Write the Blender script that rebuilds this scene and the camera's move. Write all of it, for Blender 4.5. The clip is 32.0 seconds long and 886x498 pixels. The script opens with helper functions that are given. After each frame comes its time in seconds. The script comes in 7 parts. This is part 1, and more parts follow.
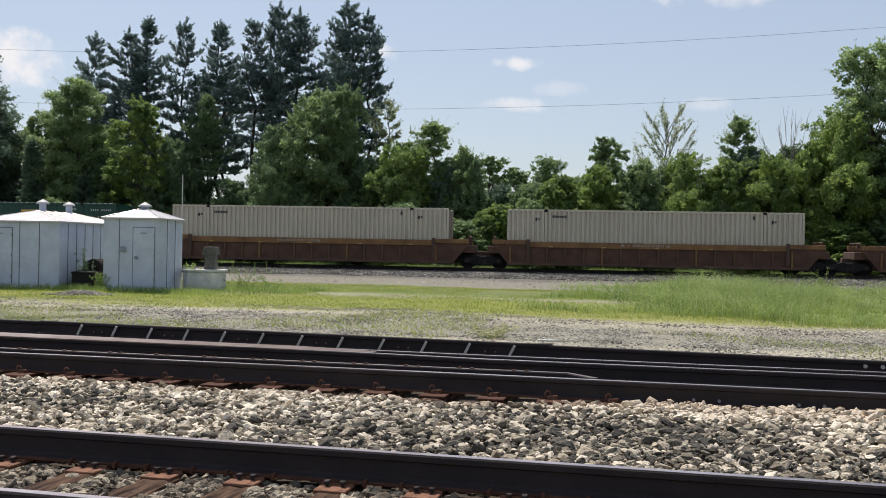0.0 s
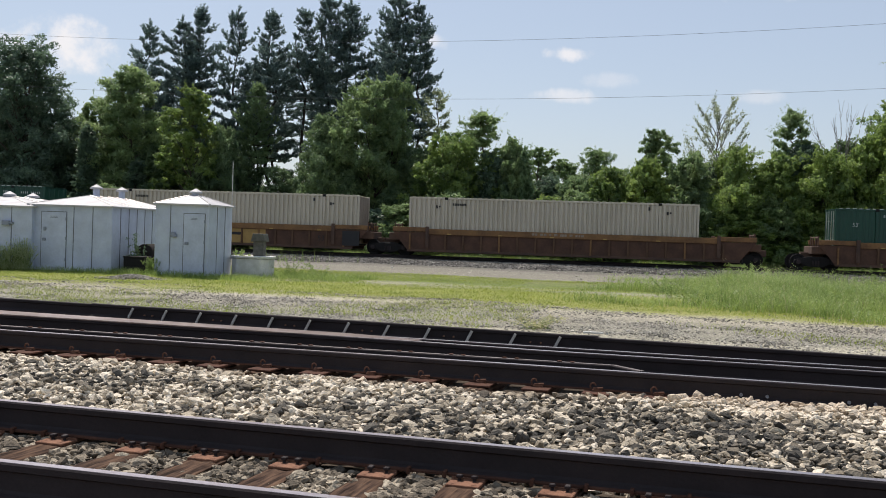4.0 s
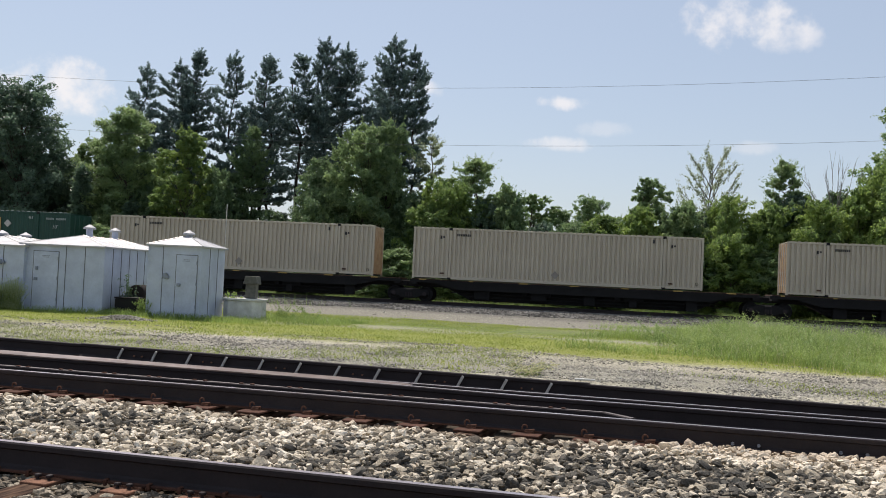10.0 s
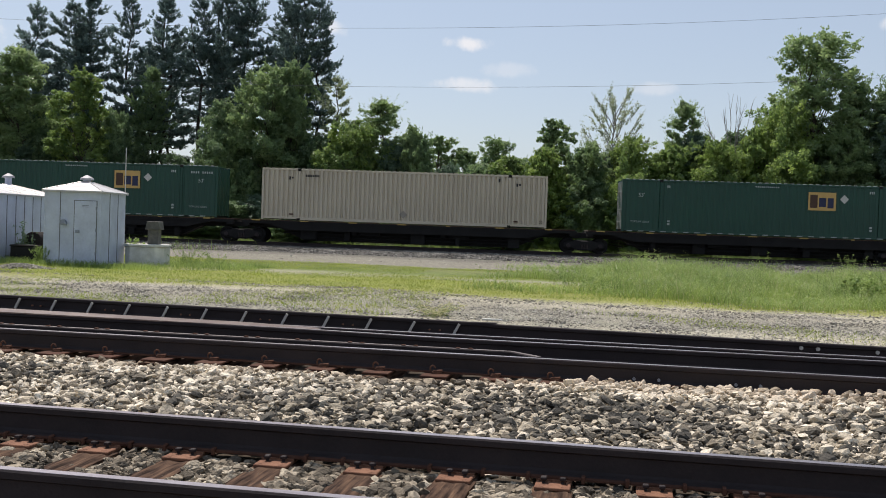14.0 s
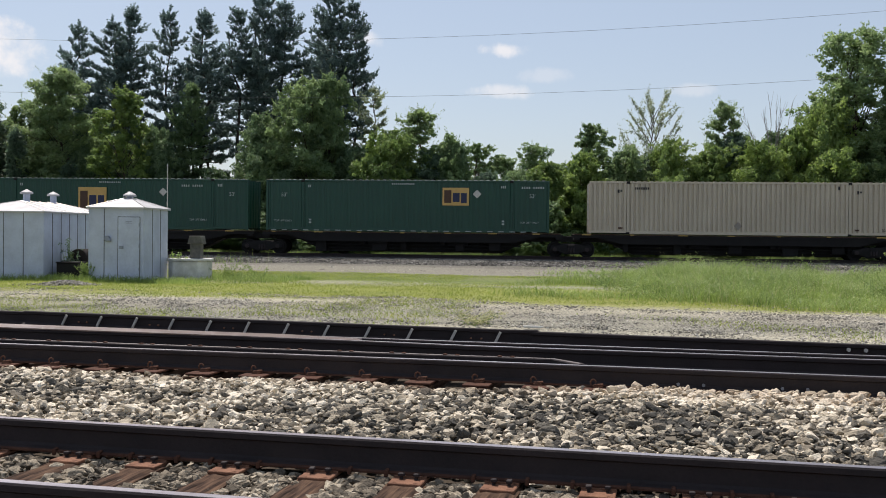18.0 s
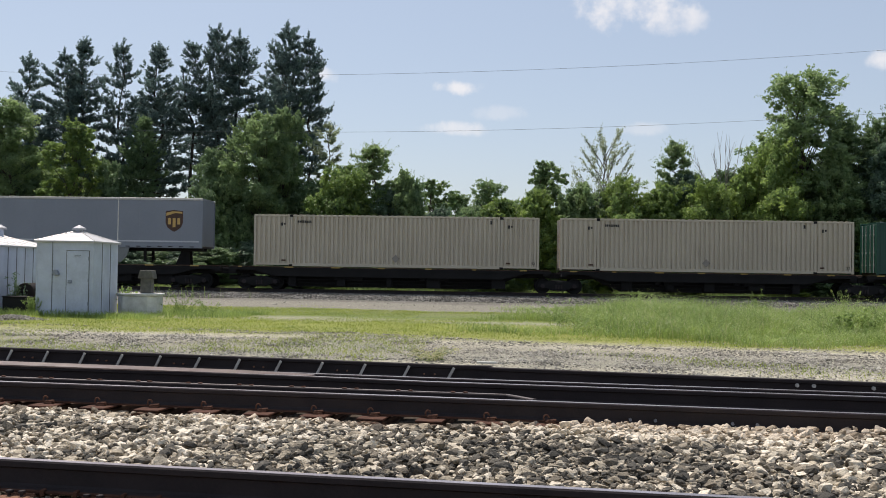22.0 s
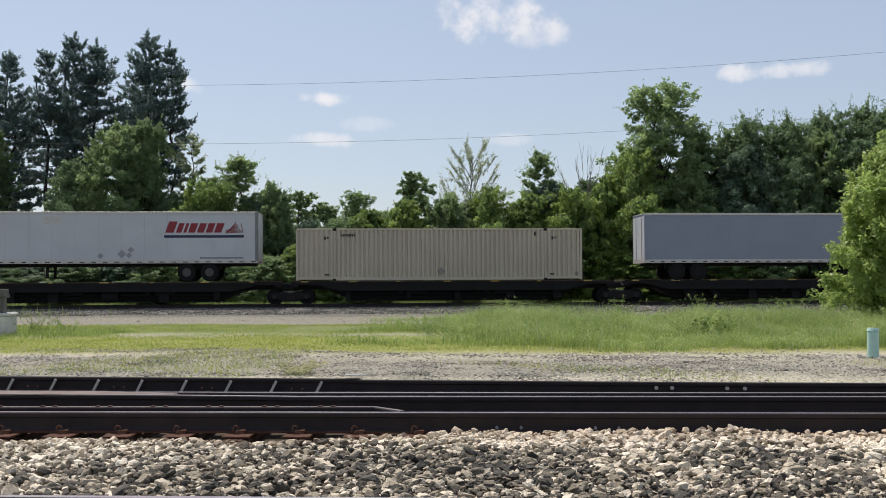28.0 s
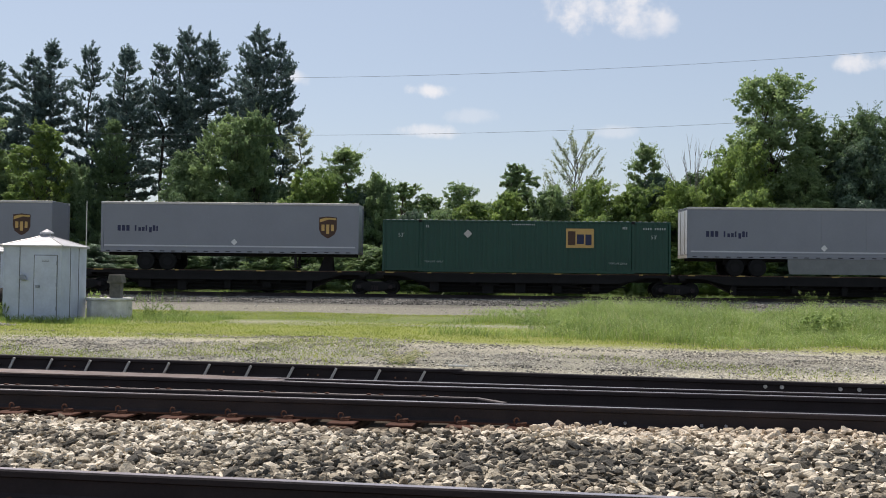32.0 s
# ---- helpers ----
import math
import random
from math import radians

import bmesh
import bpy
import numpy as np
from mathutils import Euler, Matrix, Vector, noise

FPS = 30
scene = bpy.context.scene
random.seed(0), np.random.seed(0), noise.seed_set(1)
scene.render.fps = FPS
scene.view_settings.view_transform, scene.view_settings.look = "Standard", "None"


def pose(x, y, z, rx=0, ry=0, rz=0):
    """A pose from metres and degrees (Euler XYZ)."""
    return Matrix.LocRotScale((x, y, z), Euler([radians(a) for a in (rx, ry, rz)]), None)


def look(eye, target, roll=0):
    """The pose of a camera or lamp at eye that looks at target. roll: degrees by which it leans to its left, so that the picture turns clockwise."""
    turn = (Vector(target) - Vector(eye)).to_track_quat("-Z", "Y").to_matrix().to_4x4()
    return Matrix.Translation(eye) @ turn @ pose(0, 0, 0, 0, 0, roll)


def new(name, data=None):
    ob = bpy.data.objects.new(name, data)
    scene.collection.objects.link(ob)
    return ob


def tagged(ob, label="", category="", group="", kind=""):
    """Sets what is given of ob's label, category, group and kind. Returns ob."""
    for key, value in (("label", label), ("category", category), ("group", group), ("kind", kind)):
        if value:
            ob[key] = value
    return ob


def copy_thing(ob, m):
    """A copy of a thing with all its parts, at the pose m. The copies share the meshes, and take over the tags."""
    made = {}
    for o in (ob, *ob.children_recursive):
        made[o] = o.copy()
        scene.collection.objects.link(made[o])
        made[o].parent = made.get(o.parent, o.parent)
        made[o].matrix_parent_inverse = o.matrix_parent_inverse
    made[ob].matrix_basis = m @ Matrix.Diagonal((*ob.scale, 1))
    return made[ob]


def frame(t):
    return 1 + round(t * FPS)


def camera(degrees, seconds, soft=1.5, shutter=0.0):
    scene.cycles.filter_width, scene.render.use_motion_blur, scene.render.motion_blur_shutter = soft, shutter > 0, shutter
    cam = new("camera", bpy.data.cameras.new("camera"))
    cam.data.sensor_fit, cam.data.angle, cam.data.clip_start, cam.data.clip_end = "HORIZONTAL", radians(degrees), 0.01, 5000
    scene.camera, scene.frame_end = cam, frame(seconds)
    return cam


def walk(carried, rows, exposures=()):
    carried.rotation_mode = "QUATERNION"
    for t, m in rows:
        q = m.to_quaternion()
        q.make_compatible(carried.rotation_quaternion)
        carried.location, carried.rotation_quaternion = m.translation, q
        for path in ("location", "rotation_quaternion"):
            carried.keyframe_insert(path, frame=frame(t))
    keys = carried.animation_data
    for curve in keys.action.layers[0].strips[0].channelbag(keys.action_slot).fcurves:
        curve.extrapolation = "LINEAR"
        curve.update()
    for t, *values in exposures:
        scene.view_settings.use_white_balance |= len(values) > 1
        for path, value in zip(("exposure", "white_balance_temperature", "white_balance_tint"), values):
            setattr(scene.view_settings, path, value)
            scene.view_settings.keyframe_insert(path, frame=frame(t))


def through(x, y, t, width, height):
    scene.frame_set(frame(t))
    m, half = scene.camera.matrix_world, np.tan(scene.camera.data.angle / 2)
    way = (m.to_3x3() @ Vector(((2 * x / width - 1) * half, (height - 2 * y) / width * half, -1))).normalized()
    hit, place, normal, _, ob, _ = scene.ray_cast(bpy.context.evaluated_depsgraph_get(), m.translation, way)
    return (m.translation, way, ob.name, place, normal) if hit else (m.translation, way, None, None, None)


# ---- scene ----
cam = camera(46.6, 32.0, soft=0.95)
walk(cam, [(t, pose(x, y, z, rx, ry, rz)) for t, x, y, z, rx, ry, rz in (
    (0, -0.018, -0.004, 1.498, 89.90, -1.03, 13.62),
    (0.5, -0.014, -0.003, 1.494, 89.90, -0.96, 13.45),
    (1, -0.012, -0.003, 1.497, 89.88, -0.93, 13.29),
    (1.5, -0.010, -0.002, 1.495, 89.85, -0.72, 12.99),
    (2, -0.022, -0.005, 1.490, 89.98, -1.16, 12.89),
    (2.5, -0.037, -0.009, 1.490, 89.52, -2.01, 14.88),
    (3, -0.034, -0.008, 1.481, 89.38, -2.11, 17.28),
    (3.5, -0.014, -0.003, 1.489, 89.13, -1.54, 16.42),
    (5.5, -0.030, -0.007, 1.466, 90.36, -3.06, 16.09),
    (6, -0.002, -0.001, 1.474, 90.21, -2.56, 15.51),
    (6.5, 0.001, 0.000, 1.473, 90.06, -2.37, 14.08),
    (7, -0.007, -0.002, 1.480, 90.54, -2.47, 13.41),
    (7.5, -0.016, -0.004, 1.478, 91.00, -2.39, 13.74),
    (8, -0.023, -0.006, 1.475, 91.22, -3.00, 14.18),
    (8.5, -0.016, -0.004, 1.472, 90.85, -3.02, 13.96),
    (9, -0.012, -0.003, 1.484, 91.51, -2.94, 14.60),
    (9.5, -0.011, -0.003, 1.475, 91.76, -2.92, 15.89),
    (10, -0.010, -0.003, 1.469, 91.86, -2.71, 15.84),
    (10.5, -0.011, -0.003, 1.467, 91.57, -2.63, 15.89),
    (11, -0.006, -0.002, 1.463, 91.36, -2.80, 16.02),
    (11.5, -0.003, -0.001, 1.472, 91.62, -2.98, 15.98),
    (12, -0.001, -0.000, 1.468, 91.64, -3.11, 15.70),
    (12.5, 0.012, 0.003, 1.470, 91.47, -2.66, 14.04),
    (13, 0.017, 0.004, 1.473, 91.11, -2.54, 12.30),
    (13.5, 0.003, 0.001, 1.475, 89.59, -2.01, 10.65),
    (15.5, -0.006, -0.002, 1.488, 88.28, -2.01, 11.30),
    (16, -0.016, -0.004, 1.482, 88.49, -1.82, 11.98),
    (16.5, -0.010, -0.002, 1.480, 88.28, -1.97, 12.47),
    (17, -0.006, -0.001, 1.481, 88.22, -1.81, 12.62),
    (17.5, 0.001, 0.000, 1.486, 88.88, -1.21, 13.26),
    (18, 0.005, 0.001, 1.492, 89.22, -0.63, 12.90),
    (18.5, 0.008, 0.002, 1.489, 89.77, -0.52, 12.17),
    (19, -0.006, -0.001, 1.491, 88.78, -0.53, 11.29),
    (19.5, -0.018, -0.004, 1.484, 88.40, -0.69, 12.07),
    (20, -0.012, -0.003, 1.490, 88.79, -1.17, 12.58),
    (20.5, -0.011, -0.003, 1.482, 89.76, -1.51, 12.18),
    (21, -0.008, -0.002, 1.486, 90.35, -1.45, 12.18),
    (21.5, 0.013, 0.003, 1.487, 91.10, -1.24, 11.41),
    (22, 0.008, 0.002, 1.485, 91.25, -0.89, 10.34),
    (22.5, -0.003, -0.001, 1.486, 90.60, -1.22, 9.48),
    (23, -0.013, -0.003, 1.503, 91.18, -0.66, 10.10),
    (23.5, -0.024, -0.006, 1.488, 91.38, -2.25, 13.06),
    (24, 0.002, 0.000, 1.483, 90.72, -1.83, 12.67),
    (24.5, -0.010, -0.003, 1.490, 90.61, -1.59, 12.11),
    (26.5, 0.028, 0.007, 1.498, 92.26, -0.56, 10.77),
    (27, 0.030, 0.007, 1.502, 92.29, -1.05, 8.17),
    (27.5, 0.037, 0.009, 1.503, 92.36, -0.28, 4.55),
    (28, 0.052, 0.013, 1.497, 91.89, 0.28, 3.13),
    (28.5, 0.039, 0.010, 1.503, 91.29, 0.32, 2.88),
    (29, 0.037, 0.009, 1.508, 91.48, 1.00, 4.31),
    (29.5, 0.026, 0.006, 1.506, 92.00, 0.89, 6.84),
    (30, 0.032, 0.008, 1.494, 90.68, 0.34, 7.73),
    (30.5, 0.029, 0.007, 1.496, 90.48, 0.02, 8.05),
    (31, 0.028, 0.007, 1.492, 90.28, -0.37, 8.28),
    (31.5, 0.021, 0.005, 1.493, 91.62, -1.17, 8.52),
    (32, 0.028, 0.007, 1.494, 91.43, -0.66, 8.80),
)], exposures=[(0, 0.08, 6600, 14), (32, 0.08, 6600, 14)])

# ---- light ----
SUN_AZ, SUN_EL = radians(-38), radians(58)      # azimuth from +y, towards -x, and height
sun_dir = Vector((math.sin(SUN_AZ) * math.cos(SUN_EL), math.cos(SUN_AZ) * math.cos(SUN_EL), math.sin(SUN_EL)))
world = bpy.data.worlds.new("sky")
scene.world = world
world.use_nodes = True
wn, wl = world.node_tree.nodes, world.node_tree.links
sky = wn.new("ShaderNodeTexSky")
sky.sky_type, sky.sun_disc = "NISHITA", False
sky.sun_elevation, sky.sun_rotation = SUN_EL, SUN_AZ
sky.air_density, sky.dust_density, sky.ozone_density = 1.0, 1.0, 1.6
wn["Background"].inputs["Strength"].default_value = 0.111


def clouds(color):
    """Small fair-weather clouds: (azimuth, height, half width, half height) in degrees, strength."""
    co = wn.new("ShaderNodeTexCoord")
    puff = wn.new("ShaderNodeTexNoise")
    puff.inputs["Scale"].default_value, puff.inputs["Detail"].default_value, puff.inputs["Roughness"].default_value = 26, 7, 0.58
    wl.new(co.outputs["Generated"], puff.inputs["Vector"])
    for az, el, rw, rh, strength in ((-0.7, 14.5, 3.5, 1.5, 0.92), (1.5, 13.7, 2.6, 0.8, 0.55), (-9.8, 10.25, 1.4, 0.46, 0.92), (-9.9, 7.9, 2.2, 0.46, 0.7), (-7.3, 8.8, 1.4, 0.5, 0.3), (13.2, 11.0, 1.6, 0.55, 0.85),
                                     (16.3, 11.1, 1.9, 0.5, 0.7), (1.0, 7.9, 1.6, 0.4, 0.35), (-37.2, 9.2, 4.0, 1.6, 1.05), (-17.2, 10.7, 1.0, 0.5, 0.7), (24.0, 12.5, 3.0, 1.0, 0.7), (-52.0, 12.0, 5.0, 2.0, 0.9), (40.0, 15.0, 5.0, 2.0, 0.8)):
        a, e = radians(az), radians(el)
        right = Vector((math.cos(a), -math.sin(a), 0))
        up = Vector((-math.sin(a) * math.sin(e), -math.cos(a) * math.sin(e), math.cos(e)))
        sq = []
        for v, r in ((right, rw), (up, rh)):
            d = wn.new("ShaderNodeVectorMath")
            d.operation, d.inputs[1].default_value = "DOT_PRODUCT", v / math.tan(radians(r))
            wl.new(co.outputs["Generated"], d.inputs[0])
            p = wn.new("ShaderNodeMath")
            p.operation, p.inputs[1].default_value = "POWER", 2.0
            ab = wn.new("ShaderNodeMath")
            ab.operation = "ABSOLUTE"
            wl.new(d.outputs["Value"], ab.inputs[0])
            wl.new(ab.outputs[0], p.inputs[0])
            sq.append(p)
        r2 = wn.new("ShaderNodeMath")
        wl.new(sq[0].outputs[0], r2.inputs[0])
        wl.new(sq[1].outputs[0], r2.inputs[1])
        m = wn.new("ShaderNodeMath")
        m.operation, m.inputs[1].default_value, m.inputs[2].default_value = "MULTIPLY_ADD", -0.42, -0.18
        wl.new(r2.outputs[0], m.inputs[0])
        q = wn.new("ShaderNodeMath")
        q.operation, q.inputs[1].default_value = "MULTIPLY_ADD", 2.0
        wl.new(puff.outputs[0], q.inputs[0])
        wl.new(m.outputs[0], q.inputs[2])
        f = wn.new("ShaderNodeMapRange")
        f.interpolation_type = "SMOOTHSTEP"
        f.inputs[1].default_value, f.inputs[2].default_value, f.inputs[4].default_value = 0.4, 0.95, strength * 0.88
        wl.new(q.outputs[0], f.inputs[0])
        mix = wn.new("ShaderNodeMix")
        mix.data_type = "RGBA"
        mix.inputs["B"].default_value = (7.7, 7.75, 7.8, 1)
        wl.new(f.outputs[0], mix.inputs["Factor"])
        wl.new(color, mix.inputs["A"])
        # the puff lies ahead only, not behind
        ahead = wn.new("ShaderNodeVectorMath")
        ahead.operation, ahead.inputs[1].default_value = "DOT_PRODUCT", (math.sin(a), math.cos(a), 0)
        wl.new(co.outputs["Generated"], ahead.inputs[0])
        gate = wn.new("ShaderNodeMath")
        gate.operation, gate.inputs[1].default_value = "GREATER_THAN", 0.5
        wl.new(ahead.outputs["Value"], gate.inputs[0])
        g2 = wn.new("ShaderNodeMath")
        g2.operation = "MULTIPLY"
        wl.new(gate.outputs[0], g2.inputs[0])
        wl.new(f.outputs[0], g2.inputs[1])
        wl.new(g2.outputs[0], mix.inputs["Factor"])
        color = mix.outputs["Result"]
    return color


veil = wn.new("ShaderNodeMix")          # thin summer haze over the whole sky
veil.data_type = "RGBA"
veil.inputs["Factor"].default_value = 0.5
veil.inputs["B"].default_value = (4.45, 5.2, 6.0, 1)
wl.new(sky.outputs[0], veil.inputs["A"])
wl.new(clouds(veil.outputs["Result"]), wn["Background"].inputs["Color"])
sun_data = bpy.data.lights.new("sun", "SUN")
sun_data.energy, sun_data.angle, sun_data.color = 4.9, radians(0.55), (1.0, 0.95, 0.87)
sun = new("sun", sun_data)
sun.matrix_world = look(sun_dir * 100, (0, 0, 0))


# ---- materials ----
def material(name, color, rough=0.7, metal=0.0, dark=None, scale=4.0, fine=60.0, bump=0.2, amount=1.0, spec=0.5, random=0.0):
    """Two-scale noise between two colours, fine grain and relief."""
    m = bpy.data.materials.new(name)
    m.use_nodes = True
    n, l = m.node_tree.nodes, m.node_tree.links
    b = n["Principled BSDF"]
    b.inputs["Roughness"].default_value, b.inputs["Metallic"].default_value = rough, metal
    b.inputs["Specular IOR Level"].default_value = spec
    dark = dark or tuple(c * 0.7 for c in color)
    co = n.new("ShaderNodeTexCoord")
    big, small = n.new("ShaderNodeTexNoise"), n.new("ShaderNodeTexNoise")
    big.inputs["Scale"].default_value, big.inputs["Detail"].default_value = scale, 6
    small.inputs["Scale"].default_value, small.inputs["Detail"].default_value = fine, 4
    for t in (big, small):
        l.new(co.outputs["Object"], t.inputs["Vector"])
    add = n.new("ShaderNodeMath")
    add.operation = "ADD"
    half = n.new("ShaderNodeMath")
    half.operation, half.inputs[1].default_value = "MULTIPLY", 0.45
    l.new(small.outputs[0], half.inputs[0])
    l.new(big.outputs[0], add.inputs[0])
    l.new(half.outputs[0], add.inputs[1])
    ramp = n.new("ShaderNodeMapRange")
    ramp.inputs[1].default_value, ramp.inputs[2].default_value = 0.72 - 0.3 / amount, 0.72 + 0.3 / amount
    mix = n.new("ShaderNodeMix")
    mix.data_type = "RGBA"
    mix.inputs["A"].default_value, mix.inputs["B"].default_value = (*dark, 1), (*color, 1)
    src = add.outputs[0]
    if random:
        info = n.new("ShaderNodeObjectInfo")
        sh = n.new("ShaderNodeMath")
        sh.operation, sh.inputs[1].default_value, sh.inputs[2].default_value = "MULTIPLY_ADD", random, -random / 2
        l.new(info.outputs["Random"], sh.inputs[0])
        ad = n.new("ShaderNodeMath")
        l.new(src, ad.inputs[0])
        l.new(sh.outputs[0], ad.inputs[1])
        src = ad.outputs[0]
    l.new(src, ramp.inputs[0])
    l.new(ramp.outputs[0], mix.inputs["Factor"])
    l.new(mix.outputs["Result"], b.inputs["Base Color"])
    if bump:
        bp = n.new("ShaderNodeBump")
        bp.inputs["Strength"].default_value, bp.inputs["Distance"].default_value = bump, 0.02
        l.new(add.outputs[0], bp.inputs["Height"])
        l.new(bp.outputs[0], b.inputs["Normal"])
    return m


def leaf_material(name, color, dark, through=0.35):
    """Leaves: each leaf varies, some light passes through."""
    m = bpy.data.materials.new(name)
    m.use_nodes = True
    n, l = m.node_tree.nodes, m.node_tree.links
    b, out = n["Principled BSDF"], n["Material Output"]
    b.inputs["Roughness"].default_value, b.inputs["Specular IOR Level"].default_value = 0.48, 0.45
    geo, info = n.new("ShaderNodeNewGeometry"), n.new("ShaderNodeObjectInfo")
    av = n.new("ShaderNodeMath")
    av.operation, av.inputs[1].default_value = "MULTIPLY_ADD", 0.5
    sc = n.new("ShaderNodeMath")
    sc.operation, sc.inputs[1].default_value = "MULTIPLY_ADD", 0.25
    l.new(info.outputs["Random"], sc.inputs[0])
    co, tone, span = n.new("ShaderNodeTexCoord"), n.new("ShaderNodeTexNoise"), n.new("ShaderNodeMapRange")
    tone.inputs["Scale"].default_value, tone.inputs["Detail"].default_value = 0.75, 3
    span.inputs[1].default_value, span.inputs[2].default_value, span.inputs[3].default_value, span.inputs[4].default_value = 0.35, 0.65, -0.2, 0.45
    l.new(co.outputs["Object"], tone.inputs["Vector"])
    l.new(tone.outputs[0], span.inputs[0])
    l.new(span.outputs[0], sc.inputs[2])
    l.new(geo.outputs["Random Per Island"], av.inputs[0])
    l.new(sc.outputs[0], av.inputs[2])
    mix = n.new("ShaderNodeMix")
    mix.data_type = "RGBA"
    mix.inputs["A"].default_value, mix.inputs["B"].default_value = (*dark, 1), (*color, 1)
    l.new(av.outputs[0], mix.inputs["Factor"])
    l.new(mix.outputs["Result"], b.inputs["Base Color"])
    tr = n.new("ShaderNodeBsdfTranslucent")
    l.new(mix.outputs["Result"], tr.inputs["Color"])
    ms = n.new("ShaderNodeMixShader")
    ms.inputs[0].default_value = through
    l.new(b.outputs[0], ms.inputs[1])
    l.new(tr.outputs[0], ms.inputs[2])
    l.new(ms.outputs[0], out.inputs["Surface"])
    return m


def stone_material(name, stops, drift=False, single=False):
    """Broken stone: each piece takes a colour of its own from the stops."""
    m = bpy.data.materials.new(name)
    m.use_nodes = True
    n, l = m.node_tree.nodes, m.node_tree.links
    b = n["Principled BSDF"]
    b.inputs["Roughness"].default_value, b.inputs["Specular IOR Level"].default_value = 0.9, 0.12
    geo, co, info = n.new("ShaderNodeNewGeometry"), n.new("ShaderNodeTexCoord"), n.new("ShaderNodeObjectInfo")
    patch, grain = n.new("ShaderNodeTexNoise"), n.new("ShaderNodeTexNoise")
    patch.inputs["Scale"].default_value, patch.inputs["Detail"].default_value = 0.7, 3
    grain.inputs["Scale"].default_value, grain.inputs["Detail"].default_value = 60, 6
    l.new(geo.outputs["Position"], patch.inputs["Vector"])
    l.new(geo.outputs["Position"], grain.inputs["Vector"])
    a = n.new("ShaderNodeMath")
    a.operation, a.inputs[1].default_value = "MULTIPLY_ADD", 0.74
    l.new(info.outputs["Random"] if single else geo.outputs["Random Per Island"], a.inputs[0])
    p = n.new("ShaderNodeMapRange")
    p.inputs[1].default_value, p.inputs[2].default_value, p.inputs[3].default_value, p.inputs[4].default_value = 0.3, 0.7, -0.14, 0.26
    l.new(patch.outputs[0], p.inputs[0])
    l.new(p.outputs[0], a.inputs[2])
    last = a.outputs[0]
    if drift:
        # cleaner, paler stone towards the second track and along the track
        sep = n.new("ShaderNodeSeparateXYZ")
        l.new(geo.outputs["Position"], sep.inputs[0])
        for k, lo, hi, to in ((1, 8.9, 9.4, 0.1), (0, -1.7, -3.2, 0.15), (0, 0.2, 1.5, 0.07)):
            mr = n.new("ShaderNodeMapRange")
            mr.inputs[1].default_value, mr.inputs[2].default_value, mr.inputs[4].default_value = lo, hi, to
            l.new(sep.outputs[k], mr.inputs[0])
            sm = n.new("ShaderNodeMath")
            l.new(last, sm.inputs[0])
            l.new(mr.outputs[0], sm.inputs[1])
            last = sm.outputs[0]
        # clean fresh stone heaped along the second rail from the joint onwards
        both = []
        for k, lo, hi in ((1, 8.6, 9.1), (0, -1.4, -0.5)):
            mr = n.new("ShaderNodeMapRange")
            mr.inputs[1].default_value, mr.inputs[2].default_value = lo, hi
            l.new(sep.outputs[k], mr.inputs[0])
            both.append(mr)
        pr, sm = n.new("ShaderNodeMath"), n.new("ShaderNodeMath")
        pr.operation = "MULTIPLY"
        sm.operation, sm.inputs[1].default_value = "MULTIPLY_ADD", 0.30
        l.new(both[0].outputs[0], pr.inputs[0])
        l.new(both[1].outputs[0], pr.inputs[1])
        l.new(pr.outputs[0], sm.inputs[0])
        l.new(last, sm.inputs[2])
        last = sm.outputs[0]
    ramp = n.new("ShaderNodeValToRGB")
    el = ramp.color_ramp.elements
    while len(el) < len(stops):
        el.new(0.5)
    for e, (pos, c) in zip(el, stops):
        e.position, e.color = pos, (*c, 1)
    l.new(last, ramp.inputs[0])
    mul = n.new("ShaderNodeMix")
    mul.data_type, mul.blend_type = "RGBA", "MULTIPLY"
    mul.inputs["Factor"].default_value = 0.62
    g = n.new("ShaderNodeMapRange")
    g.inputs[1].default_value, g.inputs[2].default_value, g.inputs[3].default_value = 0.3, 0.6, 0.5
    l.new(grain.outputs[0], g.inputs[0])
    stained = ramp.outputs[0]
    if drift:
        # rusty dust on the stones along the second rail
        near, blot, dust = n.new("ShaderNodeMapRange"), n.new("ShaderNodeTexNoise"), n.new("ShaderNodeMix")
        near.inputs[1].default_value, near.inputs[2].default_value = 9.0, 9.65
        blot.inputs["Scale"].default_value, blot.inputs["Detail"].default_value = 2.2, 3
        amount = n.new("ShaderNodeMath")
        amount.operation = "MULTIPLY"
        dust.data_type = "RGBA"
        dust.inputs["B"].default_value = (0.34, 0.235, 0.15, 1)
        l.new(sep.outputs[1], near.inputs[0])
        l.new(geo.outputs["Position"], blot.inputs["Vector"])
        l.new(near.outputs[0], amount.inputs[0])
        l.new(blot.outputs[0], amount.inputs[1])
        l.new(amount.outputs[0], dust.inputs["Factor"])
        l.new(stained, dust.inputs["A"])
        stained = dust.outputs["Result"]
    l.new(stained, mul.inputs["A"])
    l.new(g.outputs[0], mul.inputs["B"])
    l.new(mul.outputs["Result"], b.inputs["Base Color"])
    bp = n.new("ShaderNodeBump")
    bp.inputs["Strength"].default_value, bp.inputs["Distance"].default_value = 1.0, 0.014
    l.new(grain.outputs[0], bp.inputs["Height"])
    l.new(bp.outputs[0], b.inputs["Normal"])
    return m


